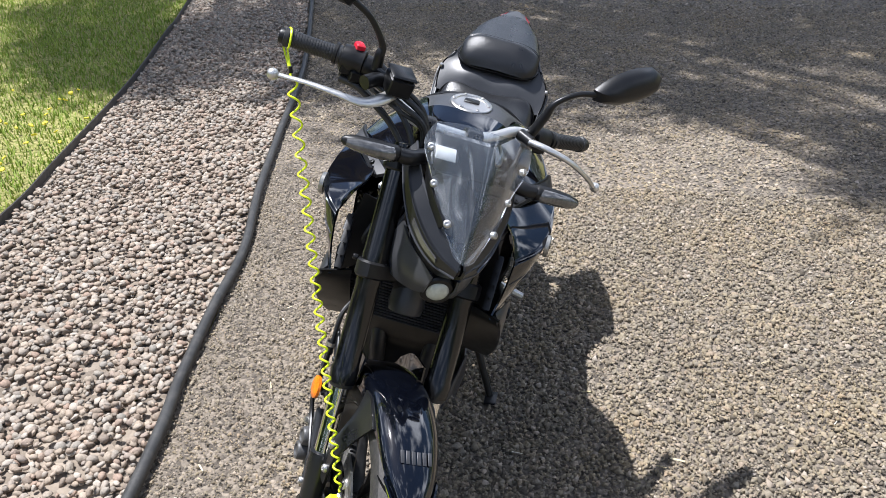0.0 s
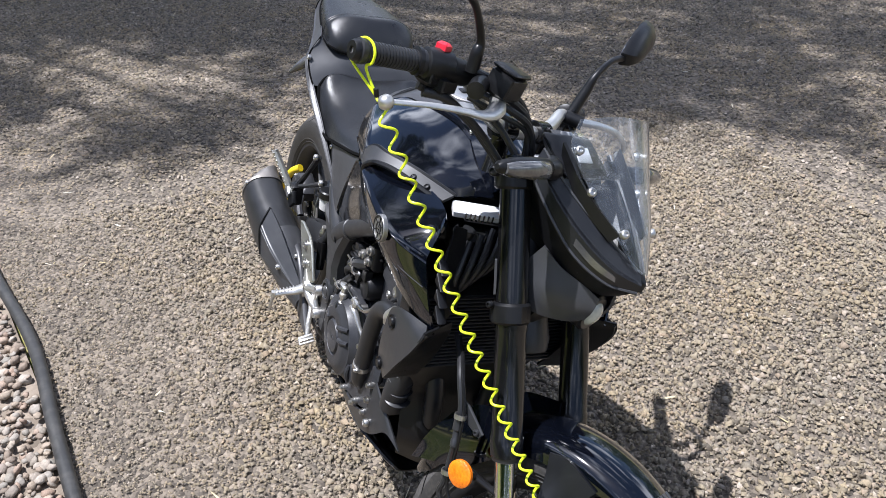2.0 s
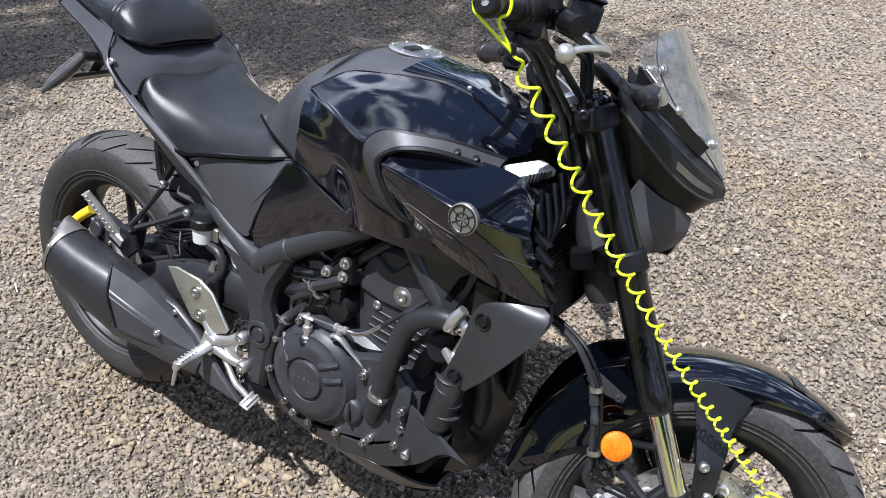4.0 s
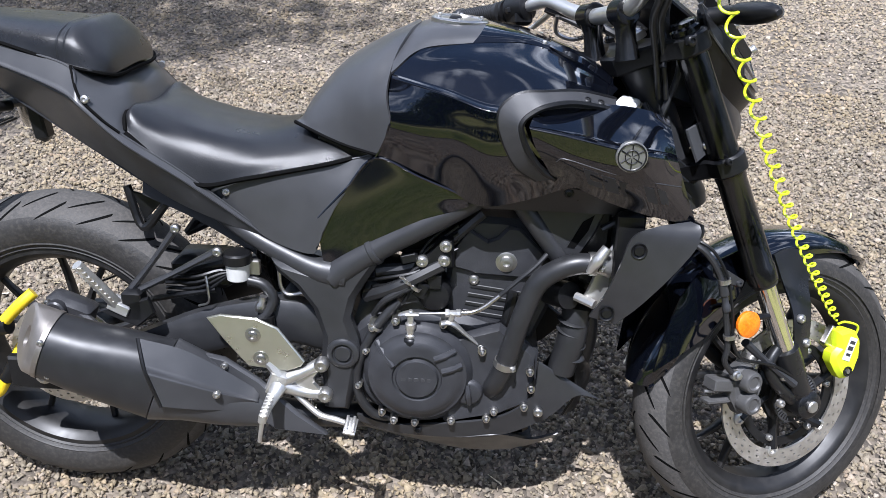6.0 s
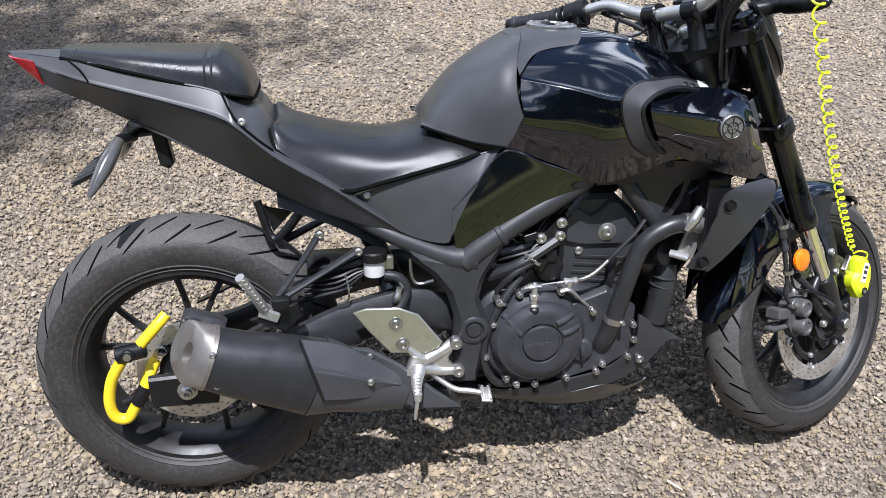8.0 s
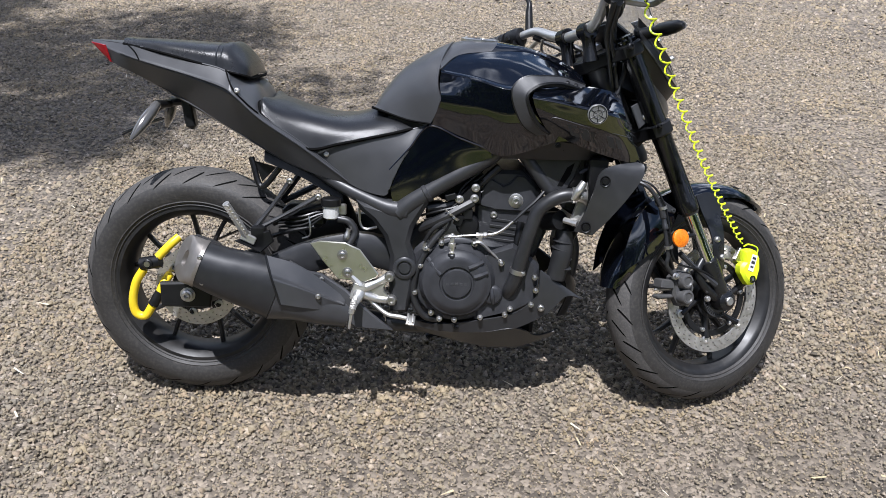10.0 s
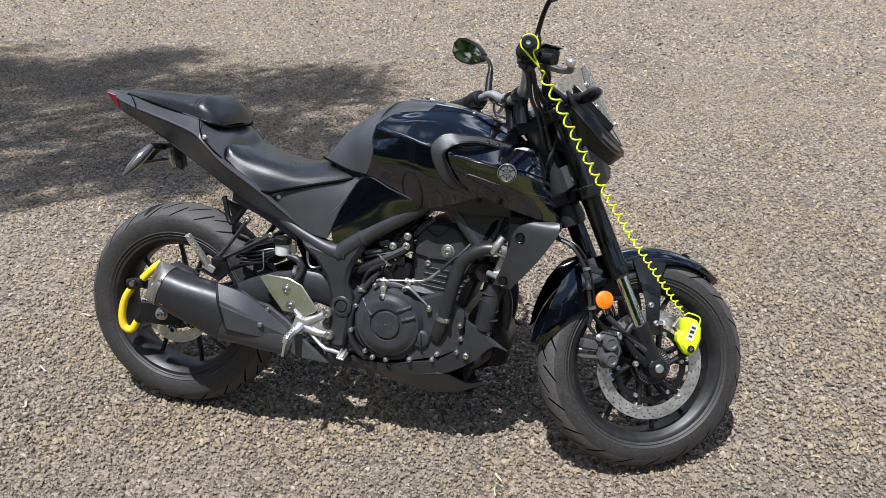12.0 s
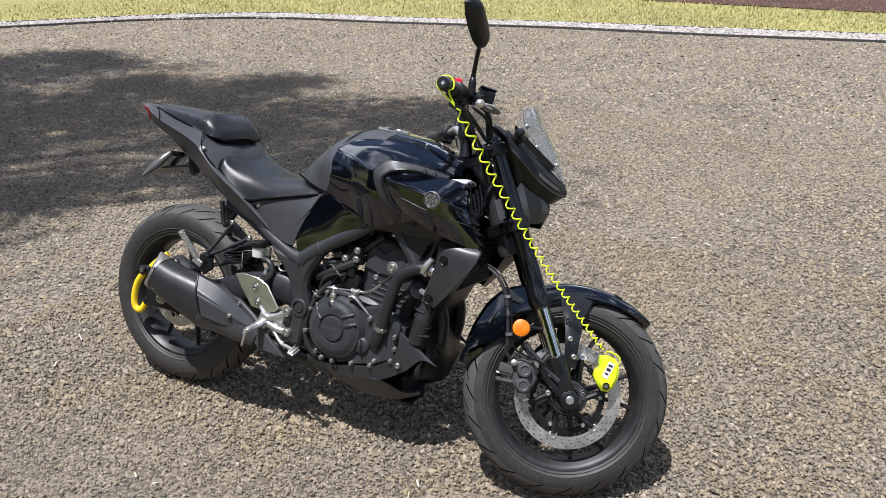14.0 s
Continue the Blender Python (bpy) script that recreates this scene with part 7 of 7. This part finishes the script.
# front caliper, hoses, reflector
calf = part("front_caliper", Shape().prism([(1.212, 0.362), (1.236, 0.380), (1.270, 0.372), (1.285, 0.330), (1.268, 0.285), (1.236, 0.284), (1.216, 0.318)][::-1], -0.070, -0.104, 0.007).box((1.196, -0.088, 0.346), (0.040, 0.034, 0.024), pose(0, 0, 0, 0, 8, 0), 0.003).box((1.198, -0.082, 0.312), (0.052, 0.026, 0.012), pose(0, 0, 0, 0, 2, 0), 0.004), m_caliper, bike, "dark grey two-piston brake caliper", STEER)
for x, z in ((1.244, 0.352), (1.246, 0.310)):
    part("piston_housing", Shape().lathe((x, -0.100, z), (0.05, -1, 0), [(0, 0.0205), (0.020, 0.0200), (0.024, 0.0175), (0.025, 0.013), (0.022, 0.010), (0.022, 0.0005)], 24), m_caliper, calf)
part("bleed_nipple", Shape().lathe((1.258, -0.106, 0.374), (0.3, -0.3, 1), [(0, 0.005), (0.006, 0.005), (0.007, 0.003), (0.016, 0.003), (0.018, 0.002)], 8), m_bolt, calf)
for y0, pts in ((-0.104, ((1.234, 0.424), (1.280, 0.384), (1.342, 0.336))),):
    part("caliper_bracket", Shape().tube([(x, y0 - 0.004 * k, z) for k, (x, z) in enumerate(pts)], [0.010, 0.0085, 0.012], n=9, sides=8, flat=0.8), m_frame, calf)
part("pad_pin", Shape().tube([(1.172, -0.080, 0.331), (1.225, -0.092, 0.330)], 0.0035, n=4, sides=8), m_bolt, calf)
for at in ((1.318, -0.112, 0.352), (1.318, -0.112, 0.300)):
    part("bolt", Shape().bolt(at, (0, -1, 0), 0.008, 0.007), m_bolt, calf)
LINE = [(1.060, -0.055, 0.628), (1.100, -0.085, 0.616), (1.131, -0.108, 0.597), (1.160, -0.114, 0.555), (1.172, -0.115, 0.515), (1.180, -0.115, 0.474), (1.187, -0.115, 0.423), (1.186, -0.112, 0.396), (1.212, -0.106, 0.366)]
part("brake_hose", Shape().tube(LINE, 0.0052, n=60, sides=8), m_hoserub, bike, "", STEER)
part("sensor_cable", Shape().tube([(x + 0.010, y - 0.004, z + 0.004) for x, y, z in LINE[:7]] + [(1.222, -0.116, 0.398), (1.290, -0.118, 0.378), (1.345, -0.116, 0.345), (1.372, -0.095, 0.322)], 0.0030, n=70, sides=6), m_black, bike, "", STEER)
part("hose_union", Shape().lathe((1.170, -0.116, 0.524), (0.26, 0, -1), [(-0.020, 0.0055), (-0.018, 0.0080), (0.004, 0.0085), (0.006, 0.0062), (0.022, 0.0062), (0.024, 0.0078), (0.034, 0.0076), (0.036, 0.0055)], 10), m_frame, bike, "", STEER)
part("hose_bracket", Shape().prism([(1.150, 0.572), (1.172, 0.566), (1.216, 0.540), (1.212, 0.528), (1.180, 0.536), (1.152, 0.552)], -0.104, -0.110, 0.002).bolt((1.204, -0.110, 0.536), (0, -1, 0), 0.006, 0.005), m_frame, bike, "", STEER)
for x, z in ((1.164, 0.545), (1.184, 0.444)):
    part("hose_clip", Shape().lathe((x + 0.004, -0.117, z), (-0.24, 0, 1), [(-0.004, 0.0085), (-0.004, 0.0110), (0.004, 0.0110), (0.004, 0.0085)], 14, ring=True), m_bolt, bike, "", STEER)
part("banjo_union", Shape().lathe((1.214, -0.104, 0.366), (0, -1, 0.1), [(0, 0.009), (0.004, 0.0095), (0.010, 0.0095), (0.011, 0.0065), (0.017, 0.0062), (0.018, 0.003)], 10), m_bolt, bike, "", STEER)
refl = part("side_reflector", Shape().lathe((1.217, -0.124, 0.466), (0.0, -1, 0.05), [(0, 0.0235), (0.006, 0.0235), (0.0075, 0.021), (0.0095, 0.012), (0.010, 0.0005)], 32), m_amber, bike, "round amber side reflector", STEER)
part("reflector_bracket", Shape().box((1.225, -0.112, 0.470), (0.03, 0.016, 0.012), bevel=0.003).tube([(1.235, -0.11, 0.47), (1.290, -0.105, 0.47)], 0.006, n=4, sides=8), m_black, refl)
for k, pts in enumerate((((0.960, 0.18, 1.005), (1.05, 0.13, 0.95), (1.10, 0.07, 0.84), (1.05, 0.03, 0.72)), ((0.975, -0.15, 1.03), (1.03, -0.09, 0.98), (1.09, -0.06, 0.90), (1.05, -0.03, 0.76)), ((0.95, 0.15, 1.005), (1.02, 0.06, 0.965), (1.10, 0.03, 0.90), (1.07, 0.0, 0.78)))):
    part("control_cable", Shape().tube(pts, 0.0050 + 0.0008 * (k % 3), n=24, sides=8), m_hoserub, bike, "", STEER)
for k, (dx, dz) in enumerate(((0.022, 0.010), (0.030, -0.004), (0.016, 0.022), (0.026, -0.018))):
    part("control_cable", Shape().tube([(0.985 + dx * 0.4, -0.185, 1.050 + dz), (1.005 + dx, -0.130, 1.038 + dz), (1.020 + dx, -0.080, 1.016 + dz * 0.6), (1.040 + dx * 0.6, -0.050 - 0.006 * k, 0.965), (1.050, -0.045 - 0.01 * k, 0.90)], 0.0065 - 0.0007 * k, n=26, sides=8), m_hoserub, bike, "", STEER)
part("wire_loop", Shape().tube([(0.955, 0.12, 0.990), (0.965, 0.14, 0.962), (0.995, 0.13, 0.950), (1.01, 0.10, 0.962), (0.99, 0.09, 0.985)], 0.004, sides=6), m_steel, bike, "", STEER)

# clutter round the steering head that stays with the frame
part("wiring", Shape().tube([(1.05, -0.10, 0.83), (1.03, -0.115, 0.76), (1.02, -0.11, 0.69), (0.98, -0.10, 0.66)], 0.012, sides=8), m_hoserub, bike)
for k in range(5):
    part("wire_harness", Shape().tube([(1.06, -0.02 - 0.02 * k, 0.86 - 0.012 * k), (1.085, -0.045 - 0.02 * k, 0.80 - 0.012 * k), (1.06, -0.075 - 0.012 * k, 0.74 - 0.012 * k), (1.00, -0.09 - 0.01 * k, 0.70 - 0.012 * k)], 0.006, sides=8), m_hoserub, bike)
part("label_box", Shape().box((1.024, -0.080, 0.850), (0.034, 0.086, 0.017), pose(0, 0, 0, 0, 10, -18), 0.004), m_white, bike, "white printed label on the frame head")
for k in range(7):
    part("label_bar", Shape().box((1.0385 + 0.0022 * k, -0.107 + 0.0075 * k, 0.848), (0.002, 0.003, 0.014), pose(0, 0, 0, 0, 10, -18), 0.0003), m_lens, bike)
part("coil_cover", Shape().box((1.02, -0.06, 0.79), (0.07, 0.10, 0.06), bevel=0.012), m_black, bike)

# ---- locks ----
lock_m = BIKE @ STEER


def placed(name, label, category):
    e = new(name)
    e.empty_display_size = 0.05
    return tagged(e, label, category)


dl = placed("disc_lock", "bright yellow disc lock clamped on the front brake disc", "disc lock")
dl.matrix_world = lock_m
body = part("lock_body", Shape().prism([(1.446, 0.421), (1.470, 0.425), (1.490, 0.418), (1.503, 0.398), (1.504, 0.368), (1.494, 0.338), (1.480, 0.326), (1.464, 0.326), (1.450, 0.342), (1.436, 0.364), (1.438, 0.380), (1.450, 0.390), (1.446, 0.406)][::-1], -0.074, -0.108, 0.008), m_yellow, dl, "fluorescent yellow lock body")
part("keyhole", Shape().lathe((1.473, -0.107, 0.342), (0, -1, 0), [(0, 0.010), (0.003, 0.010), (0.003, 0.0075), (0.001, 0.007), (0.001, 0.0005)], 20), m_black, body)
part("keyhole_pin", Shape().lathe((1.473, -0.108, 0.342), (0, -1, 0), [(0, 0.005), (0.003, 0.0045), (0.003, 0.0005)], 12), m_bolt, body)
part("lock_label", Shape().box((1.473, -0.1088, 0.386), (0.018, 0.0015, 0.046), pose(0, 0, 0, 0, 20, 0), 0.0005), m_white, body, "white label")
for k, (dx, dz, w, h) in enumerate(((0.004, 0.013, 0.012, 0.006), (0.000, 0.002, 0.012, 0.008), (-0.004, -0.010, 0.010, 0.005))):
    part("label_bar", Shape().box((1.473 + dx, -0.1100, 0.386 + dz), (w, 0.0012, h), pose(0, 0, 0, 0, 20, 0), 0.0003), m_print, body)
part("lock_shackle", Shape().box((1.452, -0.082, 0.405), (0.030, 0.012, 0.040), pose(0, 0, 0, 0, 30, 0), 0.003), m_steel, body, "steel jaw of the lock")

steer_w = BIKE @ STEER
loop_at = steer_w @ Vector((0.955, -0.330, 1.000))
lock_at = steer_w @ Vector((1.462, -0.085, 0.430))
reminder = placed("reminder_cable", "coiled fluorescent yellow reminder cable from grip to lock", "coiled cable")
a, b = np.array(loop_at), np.array(lock_at)
along = (b - a) / np.linalg.norm(b - a)
side = np.cross(along, (0, 0, 1)); side /= np.linalg.norm(side)
up = np.cross(side, along)
pts, turns_n, n = [], 26, 800
for i in range(n + 1):
    u = i / n
    w = u
    r = 0.0092 * min(1, u * 40, (1 - u) * 40) * (1.08 - 0.42 * u)
    c = a + (b - a) * w * 0.985 + np.array((0, 0, -0.030)) * math.sin(math.pi * u)
    ph = math.tau * turns_n * (0.82 * u + 0.18 * u * u)
    pts.append(c + r * (math.cos(ph) * side + math.sin(ph) * up))
part("coil", Shape().tube(pts, 0.0021, n=n + 1, sides=7), m_yellow, reminder)
grip_end = np.array((0.918, -0.345, 1.050))
loop_pts = [(0.955, -0.330, 1.000)]
for k in range(9):
    t = math.radians(-60 + 300 * k / 8)
    loop_pts.append((0.918 + 0.021 * math.cos(t) + 0.004, -0.345 - 0.001 * k, 1.050 + 0.021 * math.sin(t)))
loop_pts.append((0.957, -0.330, 0.999))
part("loop", Shape().tube([tuple(steer_w @ Vector(p)) for p in loop_pts], 0.0021, n=60, sides=7), m_yellow, reminder)
part("tail_end", Shape().tube([tuple(lock_at), tuple(steer_w @ Vector((1.470, -0.095, 0.436))), tuple(steer_w @ Vector((1.500, -0.095, 0.425))), tuple(steer_w @ Vector((1.503, -0.09, 0.405)))], 0.0021, n=20, sides=7), m_yellow, reminder)
part("ferrule", Shape().tube([tuple(Vector(loop_at) + Vector((0, 0, 0.012))), tuple(loop_at)], 0.004, n=3, sides=8), m_black, reminder)

ul = placed("shackle_lock", "yellow-sleeved steel shackle lock through the rear wheel", "shackle lock")
ul.matrix_world = BIKE
SH = [(-0.030, -0.092, 0.456), (-0.052, -0.106, 0.436), (-0.082, -0.112, 0.405)]
part("sleeve", Shape().tube(SH, 0.0112, sides=14), m_yvinyl, ul, "yellow vinyl sleeve")
part("sleeve", Shape().tube([(-0.122, -0.112, 0.372), (-0.145, -0.112, 0.335), (-0.158, -0.110, 0.285), (-0.153, -0.108, 0.248), (-0.130, -0.106, 0.240), (-0.110, -0.104, 0.268)], 0.0112, n=40, sides=14), m_yvinyl, ul, "yellow vinyl sleeve")
part("lock_barrel", Shape().tube([(-0.076, -0.112, 0.395), (-0.128, -0.112, 0.385)], [0.017, 0.017], n=5, sides=18).lathe((-0.104, -0.128, 0.392), (0, -1, 0), [(0, 0.013), (0.006, 0.013), (0.008, 0.010), (0.006, 0.006), (0.006, 0.0005)], 18), m_black, ul, "black lock barrel")
part("barrel_cap", Shape().lathe((-0.104, -0.136, 0.392), (0, -1, 0), [(0, 0.008), (0.002, 0.0075), (0.002, 0.0005)], 16), m_steel, ul)
part("end_collar", Shape().tube([(-0.108, -0.104, 0.270), (-0.088, -0.098, 0.305)], 0.0135, n=4, sides=14), m_black, ul)
part("sleeve", Shape().tube([(-0.090, -0.098, 0.302), (-0.078, -0.090, 0.330), (-0.070, -0.07, 0.345)], 0.0120, n=10, sides=12), m_yvinyl, ul, "yellow vinyl sleeve")

# ---- lawn grass, dandelions and the shade tree ----
def blades(n, spots, height, width, whole=True):
    """Thin bent blades, two quads each."""
    p = spots[rng.integers(0, len(spots), n)] if len(spots) != n else spots
    a = rng.uniform(0, 2 * np.pi, n)
    h = height * rng.uniform(0.5, 1.3, n)
    lean = rng.uniform(0.1, 0.9, n) * h
    s = np.stack([np.cos(a), np.sin(a), 0 * a], 1) * width
    d = np.stack([-np.sin(a), np.cos(a), 0 * a], 1)
    z = np.array((0, 0, 1.0))
    v = np.stack([p - s, p + s, p + s * 0.8 + d * lean[:, None] * 0.35 + z * (h * 0.6)[:, None], p - s * 0.8 + d * lean[:, None] * 0.35 + z * (h * 0.6)[:, None], p + d * lean[:, None] + z * h[:, None] + s * 0.15, p + d * lean[:, None] + z * h[:, None] - s * 0.15], 1)
    f = np.array([(0, 1, 2, 3), (3, 2, 4, 5)] if whole else [(0, 1, 4, 5)])[None] + (np.arange(n) * 6)[:, None, None]
    return v.reshape(-1, 3), f.reshape(-1, 4)


n = 150000
p = np.c_[rng.uniform(-7.0, 3.0, n), rng.uniform(-7.4, -1.4, n), np.full(n, -0.03)]
p = p[(p[:, 1] < line_at(LAWN, p[:, 0]) - 0.01) & zone(p, (-5.6, 1.6, -6.0, 9.0), 1.4)]
v, f = blades(len(p), p, 0.030, 0.0034)
tagged(scattered("grass", v, f, m_blade), "short green lawn grass beside the pebble bed", "grass", kind="stuff")
n = 75000
p = np.c_[rng.uniform(-11.5, 6.5, n), rng.uniform(5.5, 16.5, n), np.full(n, -0.03)]
p = p[(p[:, 1] > line_at(FAR_OUT, p[:, 0]) + 0.02) & zone(p, (-10, 5, -9.0, 15.0), 1.5)]
v, f = blades(len(p), p, 0.030, 0.009, False)
tagged(scattered("dry_grass", v, f, m_dry), "straw-coloured dry grass of the far lawn", "grass", kind="stuff")
n = 40
p = np.c_[rng.normal(-1.15, 0.45, n), rng.normal(-2.75, 0.22, n), rng.uniform(0.0, 0.03, n)]
p = p[p[:, 1] < line_at(LAWN, p[:, 0]) - 0.03]
v, f = litter(p, BALL, BALL_F, np.full(len(p), 0.03), (0.25, 0.4), 0.3, 0.2)
tagged(scattered("dandelions", v, f, m_petal), "small yellow dandelion flowers in the lawn", "flowers", kind="stuff")
mul = Shape().grid([[(x, y, -0.012) for x in (-1.6, 0.5, 3.5, 9.0)] for y in (13.6, 15.5, 22.0)])
tagged(part("mulch_bed", mul, m_mulch), "dark red bark mulch bed past the far lawn", "mulch bed", kind="structure")
n = 6800
x = rng.uniform(-11, 6.5, n)
y0, y1 = line_at(FAR, x) + 0.03, line_at(FAR_OUT, x) - 0.03
p = np.c_[x, y0 + (y1 - y0) * rng.uniform(0, 1, n), np.full(n, 0.006)]
v, f = litter(p, SMALL_BALL, SMALL_BALL_F, rng.uniform(0.03, 0.07, len(p)), (0.4, 0.75), 0.3, 0.13)
tagged(scattered("border_pebbles", v, f, m_border), "pale pebbles of the far border", "pebbles", kind="stuff")


def tree(name, base, crown, label):
    """Tapered trunk, limbs that reach out to the crown's lobes, and leaves in clumps with gaps."""
    t = placed(name, label, "tree")
    b = np.array(base)
    s = Shape().tube([b + (0, 0, -0.1), b + (0.1, 0.05, 2.2), b + (0.05, 0.2, 5.2), b + (0.25, 0.4, 9.2)], [0.34, 0.27, 0.22, 0.12], sides=12)
    fork_p = b + (0.05, 0.2, 5.2)
    leaf_c = []
    for c, r, k in crown:
        c = np.array(c)
        mid = (fork_p + c) / 2 + (0, 0, 0.5)
        s.tube([fork_p + (0, 0, rng.uniform(-0.6, 0.9)), mid, c], [0.11, 0.06, 0.02], sides=8)
        d = rng.normal(0, 1, (k, 3))
        d /= np.linalg.norm(d, axis=1)[:, None]
        clump = c + d * (rng.uniform(0, 1, k) ** 0.45)[:, None] * np.array(r)
        for q in clump[:: max(1, k // 5)]:
            s.tube([c + (q - c) * 0.1, (c + q) / 2 + (0, 0, 0.08), q], [0.014, 0.009, 0.004], n=6, sides=5)
        m = 105
        tufts = clump[:, None, :] + rng.normal(0, 1, (k, m, 3)) * (0.22, 0.22, 0.14)
        leaf_c.append(tufts.reshape(-1, 3))
    part("trunk", s, m_bark, t)
    p = np.concatenate(leaf_c)
    n = len(p)
    leaf = np.array([(-0.5, 0, 0), (0, -0.22, 0.03), (0.5, 0, 0), (0, 0.22, 0.03)])
    v = np.einsum("nij,nkj->nki", turns(n, 0.7), leaf[None] * rng.uniform(0.08, 0.17, n)[:, None, None]) + p[:, None, :]
    f = np.array([(0, 1, 2, 3)])[None] + (np.arange(n) * 4)[:, None, None]
    cr = scattered("crown", v.reshape(-1, 3), f.reshape(-1, 4), m_leaf)
    cr.parent = t
    tagged(cr, "", kind="stuff")
    return t


def over(x, y, h):
    """The place at height h whose shadow falls on (x, y)."""
    k = h / math.tan(SUN_EL)
    return (x + k * math.cos(SUN_AZ), y + k * math.sin(SUN_AZ), h)


CROWN = []
for i, x in enumerate(np.arange(-8.3, -2.7, 1.08)):
    for j, y in enumerate(np.arange(-2.3, 4.3, 1.0)):
        x1, y1, h = x + rng.uniform(-0.2, 0.2), y + rng.uniform(-0.15, 0.15), rng.uniform(10.2, 12.8)
        if math.hypot(x1 + 4.4, (y1 - 3.05) * 1.6) > 0.75:
            CROWN.append((over(x1, y1, h), (0.75, 0.66, 0.4), 17 if y < 0.6 and x < -3.5 else 15 if x < -3.5 else 11 if y < 1.0 else 9))
CROWN += [(over(x, y, h * 1.9), r, k) for x, y, h, r, k in (
    (-1.5, 2.0, 5.5, (0.42, 0.22, 0.25), 4), (-1.10, 2.25, 5.4, (0.26, 0.14, 0.2), 4), (-1.1, 1.80, 5.4, (0.22, 0.10, 0.2), 3), (-1.2, 3.45, 5.4, (0.40, 0.12, 0.2), 3), (-0.55, 3.5, 5.3, (0.28, 0.05, 0.1), 2), (-1.65, -0.1, 5.3, (0.25, 0.2, 0.2), 2), (-0.3, 2.35, 5.2, (0.22, 0.05, 0.1), 1), (-3.0, -3.0, 5.6, (0.6, 0.5, 0.3), 10),
    (-1.9, 2.6, 5.6, (0.65, 0.40, 0.3), 7), (-2.0, 3.5, 5.8, (0.7, 0.45, 0.3), 9), (-1.3, 4.1, 5.7, (0.55, 0.20, 0.2), 5), (-0.85, 3.75, 5.6, (0.40, 0.12, 0.2), 3), (-1.0, 2.75, 5.4, (0.45, 0.16, 0.2), 4), (-0.45, 2.62, 5.2, (0.30, 0.08, 0.15), 2), (0.05, 2.65, 5.2, (0.22, 0.06, 0.1), 1),
    (-1.55, 1.75, 5.3, (0.40, 0.22, 0.2), 4), (-2.2, 1.3, 5.5, (0.35, 0.35, 0.2), 6), (-1.75, 0.35, 5.2, (0.30, 0.22, 0.2), 2), (-1.55, -0.45, 5.2, (0.28, 0.30, 0.2), 4), (-2.1, -1.3, 5.3, (0.3, 0.4, 0.3), 5), (-2.2, -2.3, 5.3, (0.3, 0.4, 0.3), 5),
    (-2.5, -2.9, 5.6, (0.5, 0.35, 0.3), 9), (-3.2, -3.4, 5.6, (1.1, 0.7, 0.4), 32), (-4.6, -4.2, 6.0, (1.2, 0.8, 0.5), 26), (-5.2, 4.5, 6.4, (1.1, 0.25, 0.3), 12), (-3.0, 4.4, 6.2, (0.8, 0.22, 0.3), 9))]
tree("shade_tree", (-8.4, -6.2, 0.0), CROWN, "broad leafy tree that shades the drive")


# belts of garden trees close the lawns all round
leaf = np.array([(-0.5, 0, 0), (0, -0.25, 0.03), (0.5, 0, 0), (0, 0.25, 0.03)])
for n, ax, ay, bx, by, tall in ((26000, -18, -13, 18, -13, 5.6), (14000, -30, 34, 30, 36, 8.0), (12000, -32, -16, -34, 34, 7.0), (12000, 26, -16, 28, 34, 7.0)):
    k = rng.uniform(0, 1, n)
    length = math.hypot(bx - ax, by - ay)
    lobes = tall + 1.3 * np.sin(k * length * 0.9) + 0.7 * np.sin(k * length * 2.3 + 1)
    p = np.c_[ax + (bx - ax) * k + rng.normal(0, 0.9, n), ay + (by - ay) * k + rng.normal(0, 0.9, n), lobes * rng.uniform(0.02, 1, n) ** 0.8]
    v = np.einsum("nij,nkj->nki", turns(n, 0.9), leaf[None] * rng.uniform(0.4, 0.9, n)[:, None, None]) + p[:, None, :]
    f = np.array([(0, 1, 2, 3)])[None] + (np.arange(n) * 4)[:, None, None]
    tagged(scattered("garden_trees", v.reshape(-1, 3), f.reshape(-1, 4), m_leaf), "belt of dark green garden trees across the lawn", "trees", kind="stuff")
n = 420
p = np.c_[rng.uniform(-3.5, 3.0, n), rng.uniform(-1.6, 3.5, n), rng.uniform(0.004, 0.009, n)]
p = p[inside_drive(p)]
v, f = litter(p, np.array([(-0.5, -0.05, 0), (0.5, -0.07, 0.04), (0.5, 0.06, 0.05), (-0.5, 0.05, 0.02)]), np.array([(0, 1, 2, 3)]), rng.uniform(0.012, 0.036, len(p)), (0.8, 1.0), 0.12, 0.25)
tagged(scattered("straw_bits", v, f, m_straw), "bits of pale dry straw on the gravel", "straw", kind="stuff")
